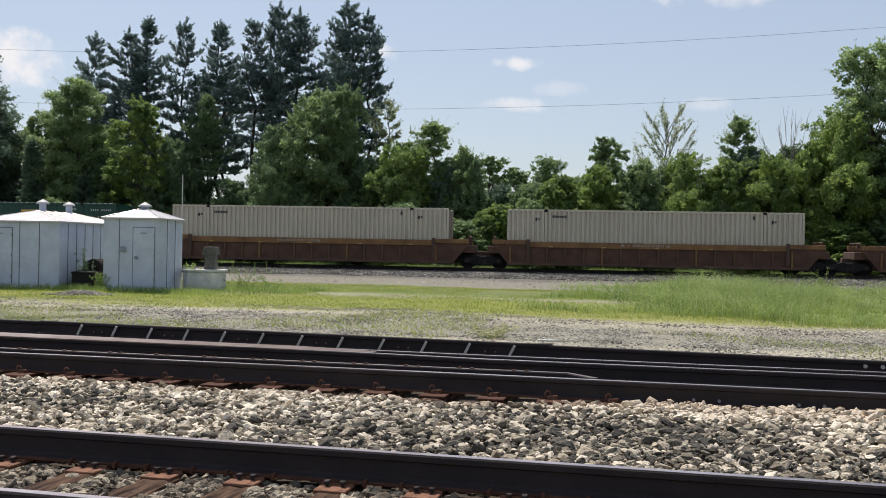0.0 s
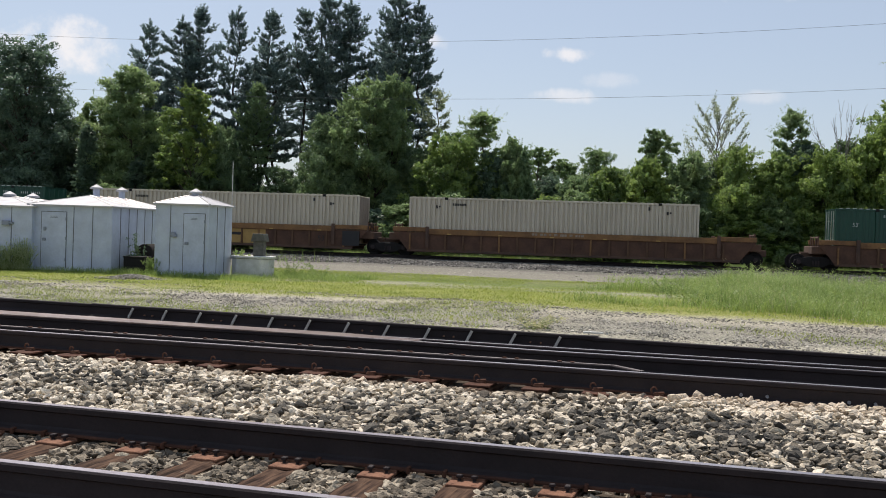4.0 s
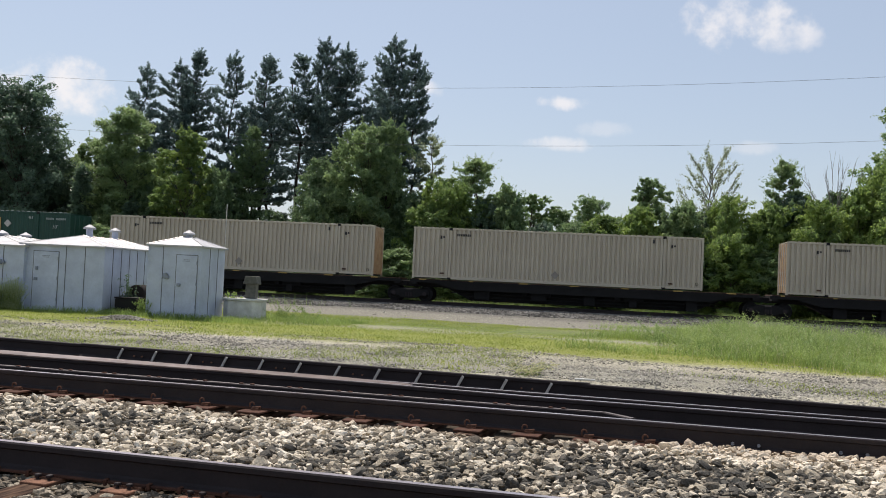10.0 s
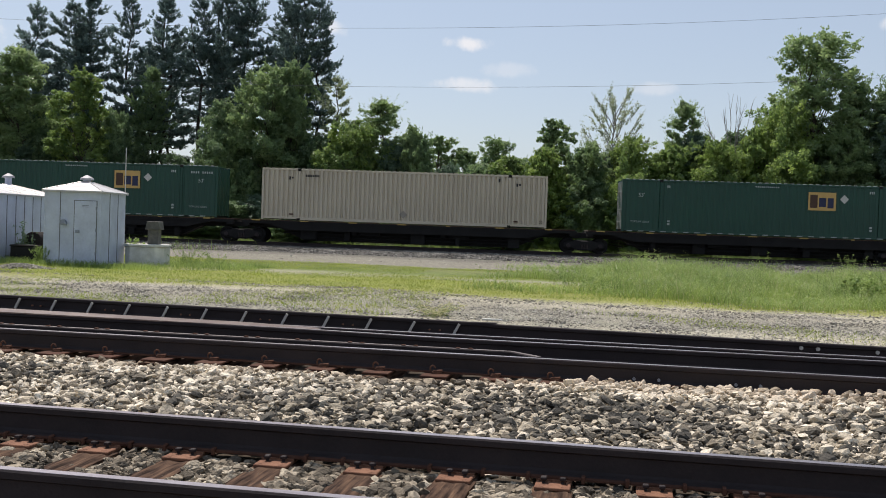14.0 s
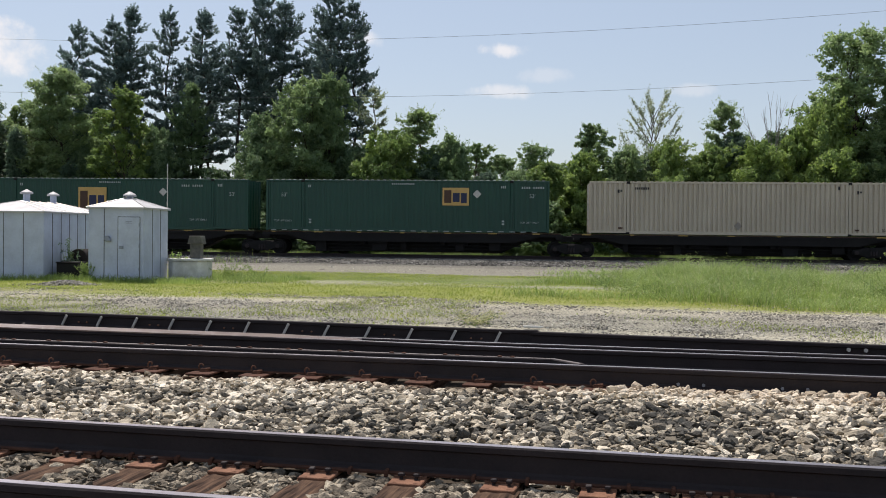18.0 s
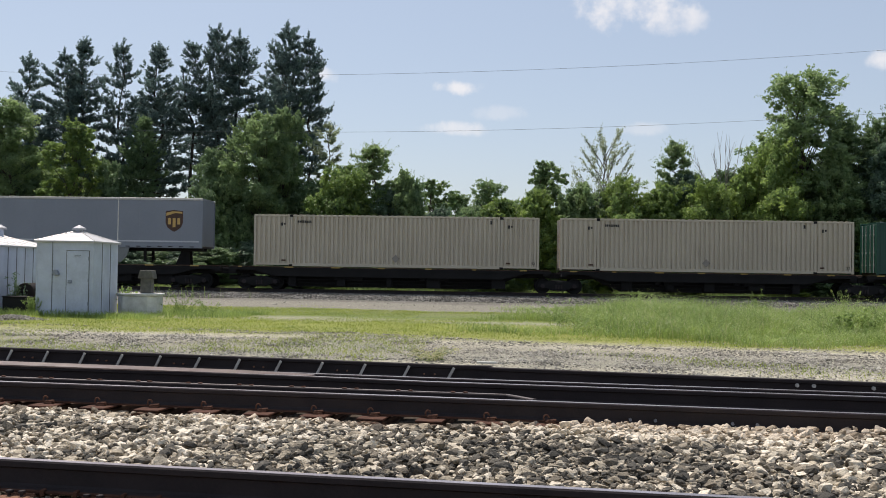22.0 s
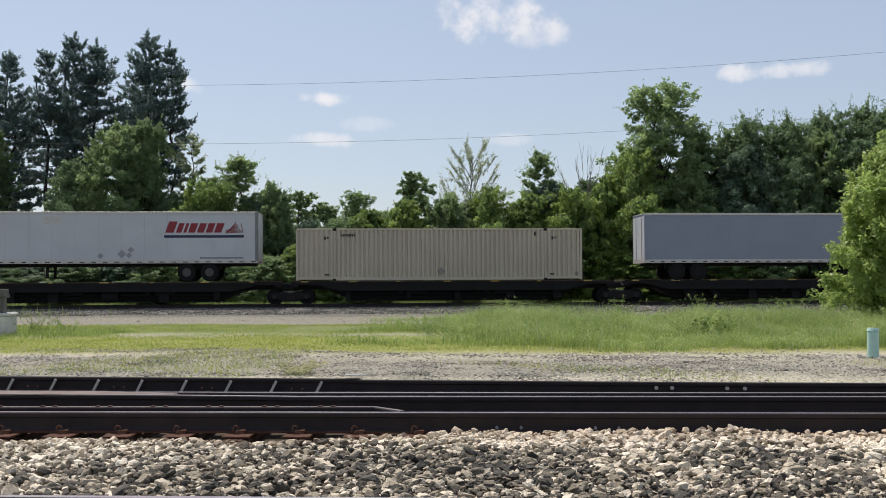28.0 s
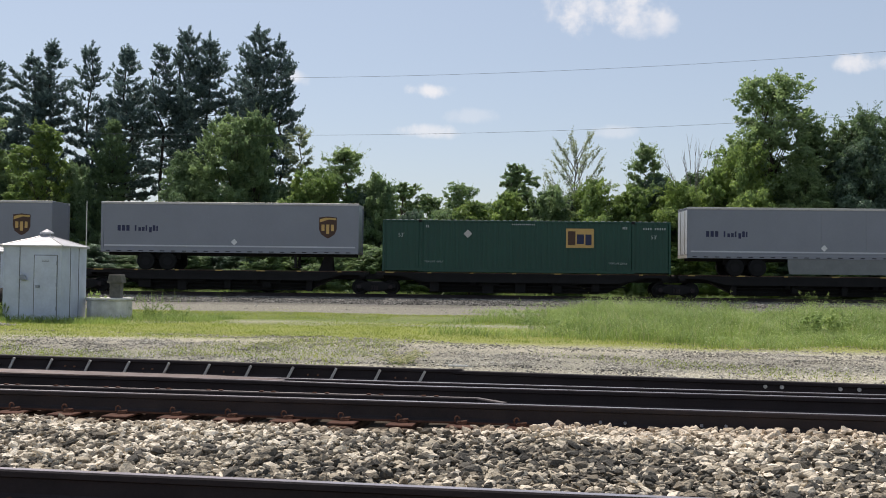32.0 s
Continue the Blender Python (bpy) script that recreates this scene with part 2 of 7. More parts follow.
M_rail = material("rusty_rail_steel", (0.043, 0.033, 0.033), 0.72, 0.0, (0.022, 0.0185, 0.0195), 3, 50, 0.3, spec=0.2)
M_railtop = material("worn_rail_head", (0.56, 0.5, 0.51), 0.3, 0.85, (0.32, 0.26, 0.25), 2, 40, 0.05)
M_dulltop = material("dull_guard_rail_head", (0.15, 0.12, 0.11), 0.5, 0.4, (0.07, 0.05, 0.045), 3, 40, 0.1)
M_rust = material("rusty_plate", (0.27, 0.135, 0.082), 0.85, 0.0, (0.13, 0.062, 0.04), 8, 70, 0.5, spec=0.2)
M_rustdark = material("dark_rusty_plate", (0.12, 0.055, 0.035), 0.9, 0.0, (0.05, 0.026, 0.02), 8, 70, 0.5, spec=0.15)


def wood_material(name, light, dark):
    """Weathered split wood: long grain and dark checks along y."""
    m = bpy.data.materials.new(name)
    m.use_nodes = True
    n, l = m.node_tree.nodes, m.node_tree.links
    b = n["Principled BSDF"]
    b.inputs["Roughness"].default_value, b.inputs["Specular IOR Level"].default_value = 0.95, 0.08
    co, info = n.new("ShaderNodeTexCoord"), n.new("ShaderNodeObjectInfo")
    mp = n.new("ShaderNodeMapping")
    mp.inputs["Scale"].default_value = (34, 2.2, 34)
    l.new(co.outputs["Object"], mp.inputs["Vector"])
    l.new(info.outputs["Location"], mp.inputs["Location"])
    grain, patch = n.new("ShaderNodeTexNoise"), n.new("ShaderNodeTexNoise")
    grain.inputs["Scale"].default_value, grain.inputs["Detail"].default_value = 1.0, 8
    patch.inputs["Scale"].default_value, patch.inputs["Detail"].default_value = 5, 5
    l.new(mp.outputs[0], grain.inputs["Vector"])
    l.new(co.outputs["Object"], patch.inputs["Vector"])
    a = n.new("ShaderNodeMath")
    a.operation, a.inputs[1].default_value = "MULTIPLY_ADD", 0.5
    l.new(patch.outputs[0], a.inputs[0])
    l.new(grain.outputs[0], a.inputs[2])
    ramp = n.new("ShaderNodeValToRGB")
    el = ramp.color_ramp.elements
    el.new(0.5)
    for e, (p, c) in zip(el, ((0.56, tuple(v * 0.35 for v in dark)), (0.68, dark), (0.95, light))):
        e.position, e.color = p, (*c, 1)
    l.new(a.outputs[0], ramp.inputs[0])
    l.new(ramp.outputs[0], b.inputs["Base Color"])
    bp = n.new("ShaderNodeBump")
    bp.inputs["Strength"].default_value, bp.inputs["Distance"].default_value = 0.9, 0.02
    l.new(grain.outputs[0], bp.inputs["Height"])
    l.new(bp.outputs[0], b.inputs["Normal"])
    return m


M_tie = wood_material("weathered_tie_wood", (0.15, 0.092, 0.06), (0.055, 0.034, 0.025))
CRIB = [(0.0, (0.075, 0.068, 0.057)), (0.35, (0.15, 0.125, 0.095)), (0.6, (0.29, 0.245, 0.185)), (0.9, (0.55, 0.48, 0.37))]
M_crib = stone_material("brown_stained_ballast", CRIB)
M_onecrib = stone_material("single_brown_stone", CRIB, single=True)
LIME = [(0.0, (0.05, 0.047, 0.041)), (0.25, (0.11, 0.102, 0.088)), (0.46, (0.22, 0.188, 0.143)), (0.6, (0.47, 0.405, 0.305)), (0.9, (0.9, 0.8, 0.645))]
M_stone = stone_material("limestone_ballast", LIME, True)
M_onestone = stone_material("single_limestone", LIME, True, True)
M_gravel = stone_material("grey_gravel", [(0.0, (0.15, 0.14, 0.12)), (0.3, (0.27, 0.25, 0.215)), (0.6, (0.42, 0.39, 0.335)), (0.9, (0.62, 0.58, 0.5))])
M_farstone = stone_material("dark_grey_ballast", [(0.0, (0.06, 0.056, 0.05)), (0.3, (0.13, 0.122, 0.108)), (0.6, (0.25, 0.233, 0.205)), (0.9, (0.46, 0.43, 0.38))])
M_galv = material("galvanised_steel", (0.62, 0.6, 0.56), 0.5, 0.4, (0.4, 0.38, 0.35), 10, 60, 0.2)
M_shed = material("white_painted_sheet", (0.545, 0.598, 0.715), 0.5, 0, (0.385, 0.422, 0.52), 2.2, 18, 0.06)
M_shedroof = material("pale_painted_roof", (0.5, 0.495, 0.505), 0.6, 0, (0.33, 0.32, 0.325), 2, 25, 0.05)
M_seam = material("dark_panel_seam", (0.16, 0.17, 0.18), 0.7, 0, (0.09, 0.09, 0.1), 5, 40, 0.1)
M_concrete = material("white_concrete", (0.74, 0.74, 0.71), 0.85, 0, (0.42, 0.41, 0.37), 4, 50, 0.4)
M_weatherwood = material("dark_weathered_wood", (0.16, 0.15, 0.13), 0.85, 0, (0.07, 0.07, 0.06), 8, 60, 0.6)
M_ivory = material("ivory_container_paint", (0.54, 0.48, 0.37), 0.5, 0, (0.43, 0.375, 0.285), 0.5, 8, 0.05, 0.8)
M_ivoryw = material("off_white_container_paint", (0.57, 0.515, 0.41), 0.5, 0, (0.44, 0.395, 0.305), 0.5, 8, 0.05, 0.8)
M_green = material("green_container_paint", (0.005, 0.06, 0.037), 0.45, 0, (0.003, 0.041, 0.027), 0.5, 8, 0.05, 0.8)
M_silver = material("silver_trailer_paint", (0.235, 0.248, 0.28), 0.4, 0.1, (0.2, 0.21, 0.237), 0.6, 8, 0.03, 0.8)
M_skirt = material("grey_skirt_plastic", (0.2, 0.21, 0.205), 0.6, 0, (0.15, 0.16, 0.155), 1.5, 12, 0.05)
M_cream = material("cream_unit_paint", (0.74, 0.68, 0.52), 0.5, 0, (0.55, 0.49, 0.35), 3, 20, 0.05)
M_bluegrey = material("blue_grey_trailer_paint", (0.23, 0.25, 0.29), 0.4, 0.1, (0.19, 0.21, 0.245), 0.6, 8, 0.03, 0.8)
M_slate = material("slate_trailer_paint", (0.26, 0.285, 0.35), 0.4, 0.1, (0.215, 0.24, 0.295), 0.6, 8, 0.03, 0.8)
# rim colour lowered to near black for the shade under the trailer bodies
M_hub = material("shade_dark_rim", (0.014, 0.014, 0.015), 0.7, 0.1, spec=0.2)
M_rim = material("pale_worn_rim", (0.1, 0.095, 0.09), 0.6, 0.3, (0.04, 0.038, 0.036), 9, 40)
M_white = material("white_trailer_paint", (0.55, 0.565, 0.59), 0.4, 0, (0.44, 0.455, 0.475), 0.7, 9, 0.03, 0.8)
M_ochre = material("ochre_railcar_paint", (0.30, 0.165, 0.07), 0.8, 0, (0.11, 0.06, 0.035), 0.9, 9, 0.2, spec=0.2)
M_rib = material("brown_rib_paint", (0.16, 0.09, 0.052), 0.85, 0, (0.08, 0.05, 0.034), 1.2, 9, 0.2, spec=0.2)
M_chalked = material("worn_pale_lettering", (0.36, 0.31, 0.25), 0.8, 0, (0.16, 0.11, 0.08), 5, 30)
M_oxide = material("brown_railcar_paint", (0.125, 0.068, 0.042), 0.85, 0, (0.055, 0.034, 0.026), 0.9, 9, 0.2)
M_wellside = material("faded_ochre_brown_paint", (0.14, 0.076, 0.05), 0.85, 0, (0.062, 0.037, 0.029), 1.4, 8, 0.2, spec=0.2)
M_blackcar = material("black_railcar_steel", (0.017, 0.016, 0.016), 0.8, 0.0, (0.009, 0.0085, 0.0085), 1.5, 12, 0.2, spec=0.25)
M_rubber = material("tyre_rubber", (0.012, 0.012, 0.012), 0.9, spec=0.2)
M_yellow = material("yellow_logo_paint", (0.6, 0.38, 0.12), 0.5, 0, (0.48, 0.3, 0.09), 2, 20, 0.02)
M_navy = material("navy_paint", (0.015, 0.02, 0.07), 0.5)
M_red = material("red_paint", (0.27, 0.018, 0.028), 0.5)
M_faded = material("faded_white_lettering", (0.42, 0.46, 0.43), 0.5, 0, (0.28, 0.32, 0.3), 6, 40)
M_letter = material("white_lettering", (0.75, 0.75, 0.73), 0.5, 0, (0.6, 0.6, 0.58))
M_brown = material("brown_logo_paint", (0.07, 0.028, 0.012), 0.5)
M_black = material("black_paint", (0.015, 0.015, 0.017), 0.6)
M_reflect = material("reflective_tape", (0.5, 0.33, 0.09), 0.4)
M_bark = material("grey_bark", (0.13, 0.1, 0.08), 0.95, 0, (0.05, 0.04, 0.033), 5, 40, 0.8)
M_pinebark = material("dark_pine_bark", (0.07, 0.055, 0.048), 0.95, 0, (0.03, 0.025, 0.022), 5, 40, 0.8)
M_deadwood = material("pale_dead_wood", (0.34, 0.31, 0.28), 0.9, 0, (0.2, 0.18, 0.16), 6, 40, 0.3)
M_pine = leaf_material("pine_needles", (0.181, 0.260, 0.235), (0.091, 0.139, 0.134), 0.42)
M_leaf = leaf_material("broad_leaves", (0.325, 0.428, 0.179), (0.15, 0.235, 0.118), 0.6)
M_leafy = leaf_material("bright_leaves", (0.335, 0.44, 0.11), (0.145, 0.23, 0.085), 0.6)
M_leafpale = leaf_material("pale_leaves", (0.44, 0.5, 0.31), (0.24, 0.29, 0.17), 0.5)
M_grass = leaf_material("grass_blades", (0.36, 0.46, 0.13), (0.085, 0.155, 0.036), 0.47)
M_lawn = leaf_material("yellow_green_grass", (0.37, 0.42, 0.075), (0.18, 0.26, 0.045), 0.45)
# the next two leaf colours are darkened to hold the backlit wood's shade
M_leafdark = leaf_material("backlit_dark_leaves", (0.196, 0.287, 0.176), (0.081, 0.132, 0.095), 0.48)
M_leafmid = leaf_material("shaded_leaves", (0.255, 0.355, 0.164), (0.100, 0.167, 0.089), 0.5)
M_bush = leaf_material("yellow_green_leaves", (0.40, 0.51, 0.155), (0.18, 0.27, 0.08), 0.58)
M_speck = leaf_material("meadow_leaf_tips", (0.46, 0.55, 0.21), (0.2, 0.31, 0.09), 0.5)
M_seamline = material("riveted_seam", (0.42, 0.43, 0.45), 0.5, 0.1)
M_plume = leaf_material("pale_feathery_leaves", (0.62, 0.66, 0.4), (0.32, 0.39, 0.19), 0.55)
M_seed = leaf_material("grass_seed_heads", (0.55, 0.52, 0.3), (0.36, 0.38, 0.19), 0.45)
M_wire = material("cable", (0.2, 0.2, 0.21), 0.6)
M_teal = material("pale_teal_plastic", (0.42, 0.62, 0.56), 0.5, 0, (0.32, 0.5, 0.45), 3, 25, 0.05)
M_twig = material("dry_pale_wood", (0.62, 0.54, 0.42), 0.85, 0, (0.42, 0.35, 0.26), 20, 90, 0.3)
M_taupe = material("dull_taupe_paint", (0.3, 0.25, 0.195), 0.75, 0, (0.2, 0.16, 0.125), 1.2, 12, 0.1)
M_tan = material("warm_tan_paint", (0.52, 0.38, 0.22), 0.6, 0, (0.3, 0.17, 0.08), 2.5, 15, 0.1)


# ---- building helpers ----
def bm_box(bm, x0, x1, y0, y1, z0, z1, m=None):
    vs = [bm.verts.new(Vector(p) if m is None else m @ Vector(p)) for p in
          ((x0, y0, z0), (x1, y0, z0), (x1, y1, z0), (x0, y1, z0), (x0, y0, z1), (x1, y0, z1), (x1, y1, z1), (x0, y1, z1))]
    for f in ((3, 2, 1, 0), (4, 5, 6, 7), (0, 1, 5, 4), (1, 2, 6, 5), (2, 3, 7, 6), (3, 0, 4, 7)):
        bm.faces.new([vs[i] for i in f])
    return vs


def bm_prism(bm, pts, axis, a, b):
    """Extrudes a polygon along an axis: 'x' (pts are y,z), 'y' (pts are x,z) or 'z' (pts are x,y)."""
    def v(p, s):
        return {"x": (s, p[0], p[1]), "y": (p[0], s, p[1]), "z": (p[0], p[1], s)}[axis]
    A, B = [bm.verts.new(v(p, a)) for p in pts], [bm.verts.new(v(p, b)) for p in pts]
    n = len(pts)
    for i in range(n):
        bm.faces.new((A[i], A[(i + 1) % n], B[(i + 1) % n], B[i]))
    bm.faces.new(A[::-1])
    bm.faces.new(B)


def bm_tube(bm, p, q, r0, r1=None, n=8):
    p, q = Vector(p), Vector(q)
    r1 = r0 if r1 is None else r1
    d = (q - p).normalized()
    s = d.orthogonal().normalized()
    t = d.cross(s)
    A, B = [], []
    for i in range(n):
        a = 2 * math.pi * i / n
        o = s * math.cos(a) + t * math.sin(a)
        A.append(bm.verts.new(p + o * r0))
        B.append(bm.verts.new(q + o * r1))
    for i in range(n):
        bm.faces.new((A[i], A[(i + 1) % n], B[(i + 1) % n], B[i]))
    bm.faces.new(A[::-1])
    bm.faces.new(B)


def bevelled(bm, w):
    bmesh.ops.bevel(bm, geom=bm.edges[:], offset=w, segments=1, affect="EDGES", clamp_overlap=True)
    return bm


def box(x0, x1, y0, y1, z0, z1, w=0.0):
    bm = bmesh.new()
    bm_box(bm, x0, x1, y0, y1, z0, z1)
    return bevelled(bm, w) if w else bm


def boxes(*dims):
    bm = bmesh.new()
    for d in dims:
        bm_box(bm, *d)
    return bm


def mesh_of(name, bm, mat):
    bmesh.ops.recalc_face_normals(bm, faces=bm.faces[:])
    me = bpy.data.meshes.new(name)
    bm.to_mesh(me)
    bm.free()
    me.materials.append(mat)
    return me


def part(name, bm, mat, parent=None, label="", kind=""):
    ob = new(name, mesh_of(name, bm, mat))
    if parent:
        ob.parent = parent
    return tagged(ob, label, kind=kind)


def piece(name, me, parent, m):
    """One more object on a shared mesh."""
    ob = new(name, me)
    ob.parent = parent
    ob.matrix_basis = m
    return ob


def thing(name, label, category, group="", m=None):
    ob = new(name)
    if m is not None:
        ob.matrix_basis = m
    return tagged(ob, label, category, group)


def text_mesh(s, size, depth=0.004):
    c = bpy.data.curves.new("lettering", "FONT")
    c.body, c.size, c.extrude, c.align_x, c.align_y = s, size, depth, "CENTER", "CENTER"
    ob = bpy.data.objects.new("lettering", c)
    scene.collection.objects.link(ob)
    bpy.context.view_layer.update()
    me = bpy.data.meshes.new_from_object(ob.evaluated_get(bpy.context.evaluated_depsgraph_get()))
    bpy.data.objects.remove(ob)
    return me


def raw_mesh(name, verts, faces, mat, smooth=False):
    me = bpy.data.meshes.new(name)
    me.from_pydata(verts, [], faces)
    me.materials.append(mat)
    if smooth:
        me.polygons.foreach_set("use_smooth", [True] * len(me.polygons))
    return me


def array_mesh(name, verts, tris, mat):
    """A mesh straight from arrays: verts n x 3, tris m x 3."""
    me = bpy.data.meshes.new(name)
    nv, nt = len(verts), len(tris)
    me.vertices.add(nv)
    me.vertices.foreach_set("co", np.asarray(verts, dtype=np.float32).ravel())
    me.loops.add(nt * 3)
    me.loops.foreach_set("vertex_index", np.asarray(tris, dtype=np.int32).ravel())
    me.polygons.add(nt)
    me.polygons.foreach_set("loop_start", np.arange(0, nt * 3, 3, dtype=np.int32))
    me.polygons.foreach_set("loop_total", np.full(nt, 3, dtype=np.int32))
    me.polygons.foreach_set("use_smooth", [False] * nt)
    me.update(calc_edges=True)
    me.materials.append(mat)
    return me


# ---- ground ----
def ground_material():
    m = bpy.data.materials.new("yard_ground")
    m.use_nodes = True
    n, l = m.node_tree.nodes, m.node_tree.links
    b = n["Principled BSDF"]
    b.inputs["Roughness"].default_value, b.inputs["Specular IOR Level"].default_value = 0.95, 0.1
    geo = n.new("ShaderNodeNewGeometry")
    sep = n.new("ShaderNodeSeparateXYZ")
    l.new(geo.outputs["Position"], sep.inputs[0])
    wob, fine, mid = (n.new("ShaderNodeTexNoise") for _ in range(3))
    for t, s, d in ((wob, 0.22, 4), (fine, 24, 8), (mid, 3.0, 6)):
        t.inputs["Scale"].default_value, t.inputs["Detail"].default_value = s, d
        l.new(geo.outputs["Position"], t.inputs["Vector"])
    w = n.new("ShaderNodeMath")
    w.operation, w.inputs[1].default_value, w.inputs[2].default_value = "MULTIPLY_ADD", 3.0, -1.9
    l.new(wob.outputs[0], w.inputs[0])
    w2 = n.new("ShaderNodeMath")
    w2.operation, w2.inputs[1].default_value = "MULTIPLY_ADD", 2.4
    l.new(mid.outputs[0], w2.inputs[0])
    l.new(w.outputs[0], w2.inputs[2])
    y = n.new("ShaderNodeMath")
    l.new(sep.outputs[1], y.inputs[0])
    l.new(w2.outputs[0], y.inputs[1])
    s = n.new("ShaderNodeMath")
    s.operation, s.inputs[1].default_value = "DIVIDE", 70.0
    l.new(y.outputs[0], s.inputs[0])
    ramp = n.new("ShaderNodeValToRGB")
    stops = [(12.5, (0.14, 0.125, 0.105)), (14.8, (0.41, 0.38, 0.29)), (17.0, (0.38, 0.355, 0.275)), (18.0, (0.25, 0.24, 0.19)), (20.6, (0.3, 0.28, 0.22)), (22.0, (0.41, 0.38, 0.295)), (23.6, (0.24, 0.25, 0.08)), (29.0, (0.24, 0.26, 0.07)), (30.2, (0.28, 0.27, 0.19)), (31.3, (0.3, 0.3, 0.19)),
             (32.6, (0.15, 0.19, 0.06)), (37.5, (0.19, 0.2, 0.09)), (39.5, (0.235, 0.222, 0.18)), (46.0, (0.235, 0.222, 0.18)), (48.0, (0.16, 0.15, 0.13)), (66.0, (0.15, 0.18, 0.06))]
    el = ramp.color_ramp.elements
    while len(el) < len(stops):
        el.new(0.5)
    for e, (p, c) in zip(el, stops):
        e.position, e.color = p / 70.0, (*c, 1)
    l.new(s.outputs[0], ramp.inputs[0])
    g = n.new("ShaderNodeMapRange")
    g.inputs[1].default_value, g.inputs[2].default_value, g.inputs[3].default_value, g.inputs[4].default_value = 0.32, 0.68, 0.3, 1.45
    l.new(fine.outputs[0], g.inputs[0])
    mul = n.new("ShaderNodeMix")
    mul.data_type, mul.blend_type = "RGBA", "MULTIPLY"
    mul.inputs["Factor"].default_value = 1.0
    l.new(ramp.outputs[0], mul.inputs["A"])
    l.new(g.outputs[0], mul.inputs["B"])
    l.new(mul.outputs["Result"], b.inputs["Base Color"])
    bp = n.new("ShaderNodeBump")
    bp.inputs["Strength"].default_value, bp.inputs["Distance"].default_value = 0.6, 0.03
    l.new(fine.outputs[0], bp.inputs["Height"])
    l.new(bp.outputs[0], b.inputs["Normal"])
    return m


def ground_height(x, y):
    """Level yard with shallow waves, lower than the ballast of the near tracks."""
    k = min(max((y - 14.0) / 3.0, 0.0), 1.0)
    wave = 0.05 * noise.noise((x * 0.25, y * 0.25, 3.1)) + 0.02 * noise.noise((x * 1.1, y * 1.1, 0.4))
    return (1 - k) * -0.06 - 0.11 * min(max(13.6 - y, 0.0), 1.0) + k * wave * (1.0 if y < 60 else 0.0)


def make_ground():
    xs = [-2500, -900, -300, -120, -70] + [-50 + i for i in range(0, 91)] + [60, 120, 300, 900, 2500]
    ys = [-300, -60, -10, 0, 4, 8, 12] + [14 + 0.8 * i for i in range(58)] + [64, 72, 90, 130, 220, 500, 1200, 4500]
    verts = [(x, y, ground_height(x, y)) for y in ys for x in xs]
    w = len(xs)
    faces = [(j * w + i, j * w + i + 1, (j + 1) * w + i + 1, (j + 1) * w + i) for j in range(len(ys) - 1) for i in range(w - 1)]
    ob = new("ground", raw_mesh("ground", verts, faces, ground_material(), True))
    tagged(ob, "level yard ground of pale gravel, dirt and patchy grass", "ground", kind="structure")


make_ground()


# ---- stones ----
def stone_shapes(count, seed):
    """Angular broken stones as convex hulls: arrays of corners and triangles."""
    r = random.Random(seed)
    shapes = []
    for _ in range(count):
        bm = bmesh.new()
        sx, sy, sz = r.uniform(0.9, 1.4), r.uniform(0.7, 1.0), r.uniform(0.44, 0.74)
        for _ in range(16):
            v = Vector((r.gauss(0, 1), r.gauss(0, 1), r.gauss(0, 1))).normalized() * r.uniform(0.84, 1.06)
            bm.verts.new((v.x * sx, v.y * sy, v.z * sz))
        res = bmesh.ops.convex_hull(bm, input=bm.verts[:])
        junk = list({e for e in res["geom_interior"] + res["geom_unused"] if isinstance(e, bmesh.types.BMVert)})
        if junk:
            bmesh.ops.delete(bm, geom=junk, context="VERTS")
        bmesh.ops.triangulate(bm, faces=bm.faces[:])
        bmesh.ops.recalc_face_normals(bm, faces=bm.faces[:])
        bm.verts.index_update()
        shapes.append((np.array([v.co[:] for v in bm.verts]), np.array([[v.index for v in f.verts] for f in bm.faces])))
        bm.free()
    return shapes


SHAPES = stone_shapes(14, 5)


def turns(n, tilt, g):
    """n random rotation matrices: a free turn and a tilt."""
    a, b, c = g.uniform(0, 2 * np.pi, n), g.normal(0, tilt, n), g.normal(0, tilt, n)
    ca, sa, cb, sb, cc, sc = np.cos(a), np.sin(a), np.cos(b), np.sin(b), np.cos(c), np.sin(c)
    o, i = np.zeros(n), np.ones(n)
    rz = np.stack([ca, -sa, o, sa, ca, o, o, o, i], -1).reshape(n, 3, 3)
    rx = np.stack([i, o, o, o, cb, -sb, o, sb, cb], -1).reshape(n, 3, 3)
    ry = np.stack([cc, o, sc, o, i, o, -sc, o, cc], -1).reshape(n, 3, 3)
    return rx @ ry @ rz


def stones(name, places, sizes, mat, label, g, tilt=0.33):
    V, T, base = [], [], 0
    kinds = g.integers(0, len(SHAPES), len(places))
    R = turns(len(places), tilt, g)
    for k, (sv, st) in enumerate(SHAPES):
        sel = np.nonzero(kinds == k)[0]
        if not len(sel):
            continue
        v = np.einsum("nij,kj->nki", R[sel], sv) * sizes[sel][:, None, None] + places[sel][:, None, :]
        V.append(v.reshape(-1, 3))
        T.append((st[None] + (np.arange(len(sel)) * len(sv))[:, None, None] + base).reshape(-1, 3))
        base += len(sel) * len(sv)
    ob = new(name, array_mesh(name, np.concatenate(V), np.concatenate(T), mat))
    return tagged(ob, label, "ballast", kind="stuff")


HEAD = 0.26           # top of the near rails
FOOT = 0.068          # underside of the near rails
Y_A, Y_B = 5.94, 9.88  # far rail of the first track, near rail of the second
GAUGE = 1.505


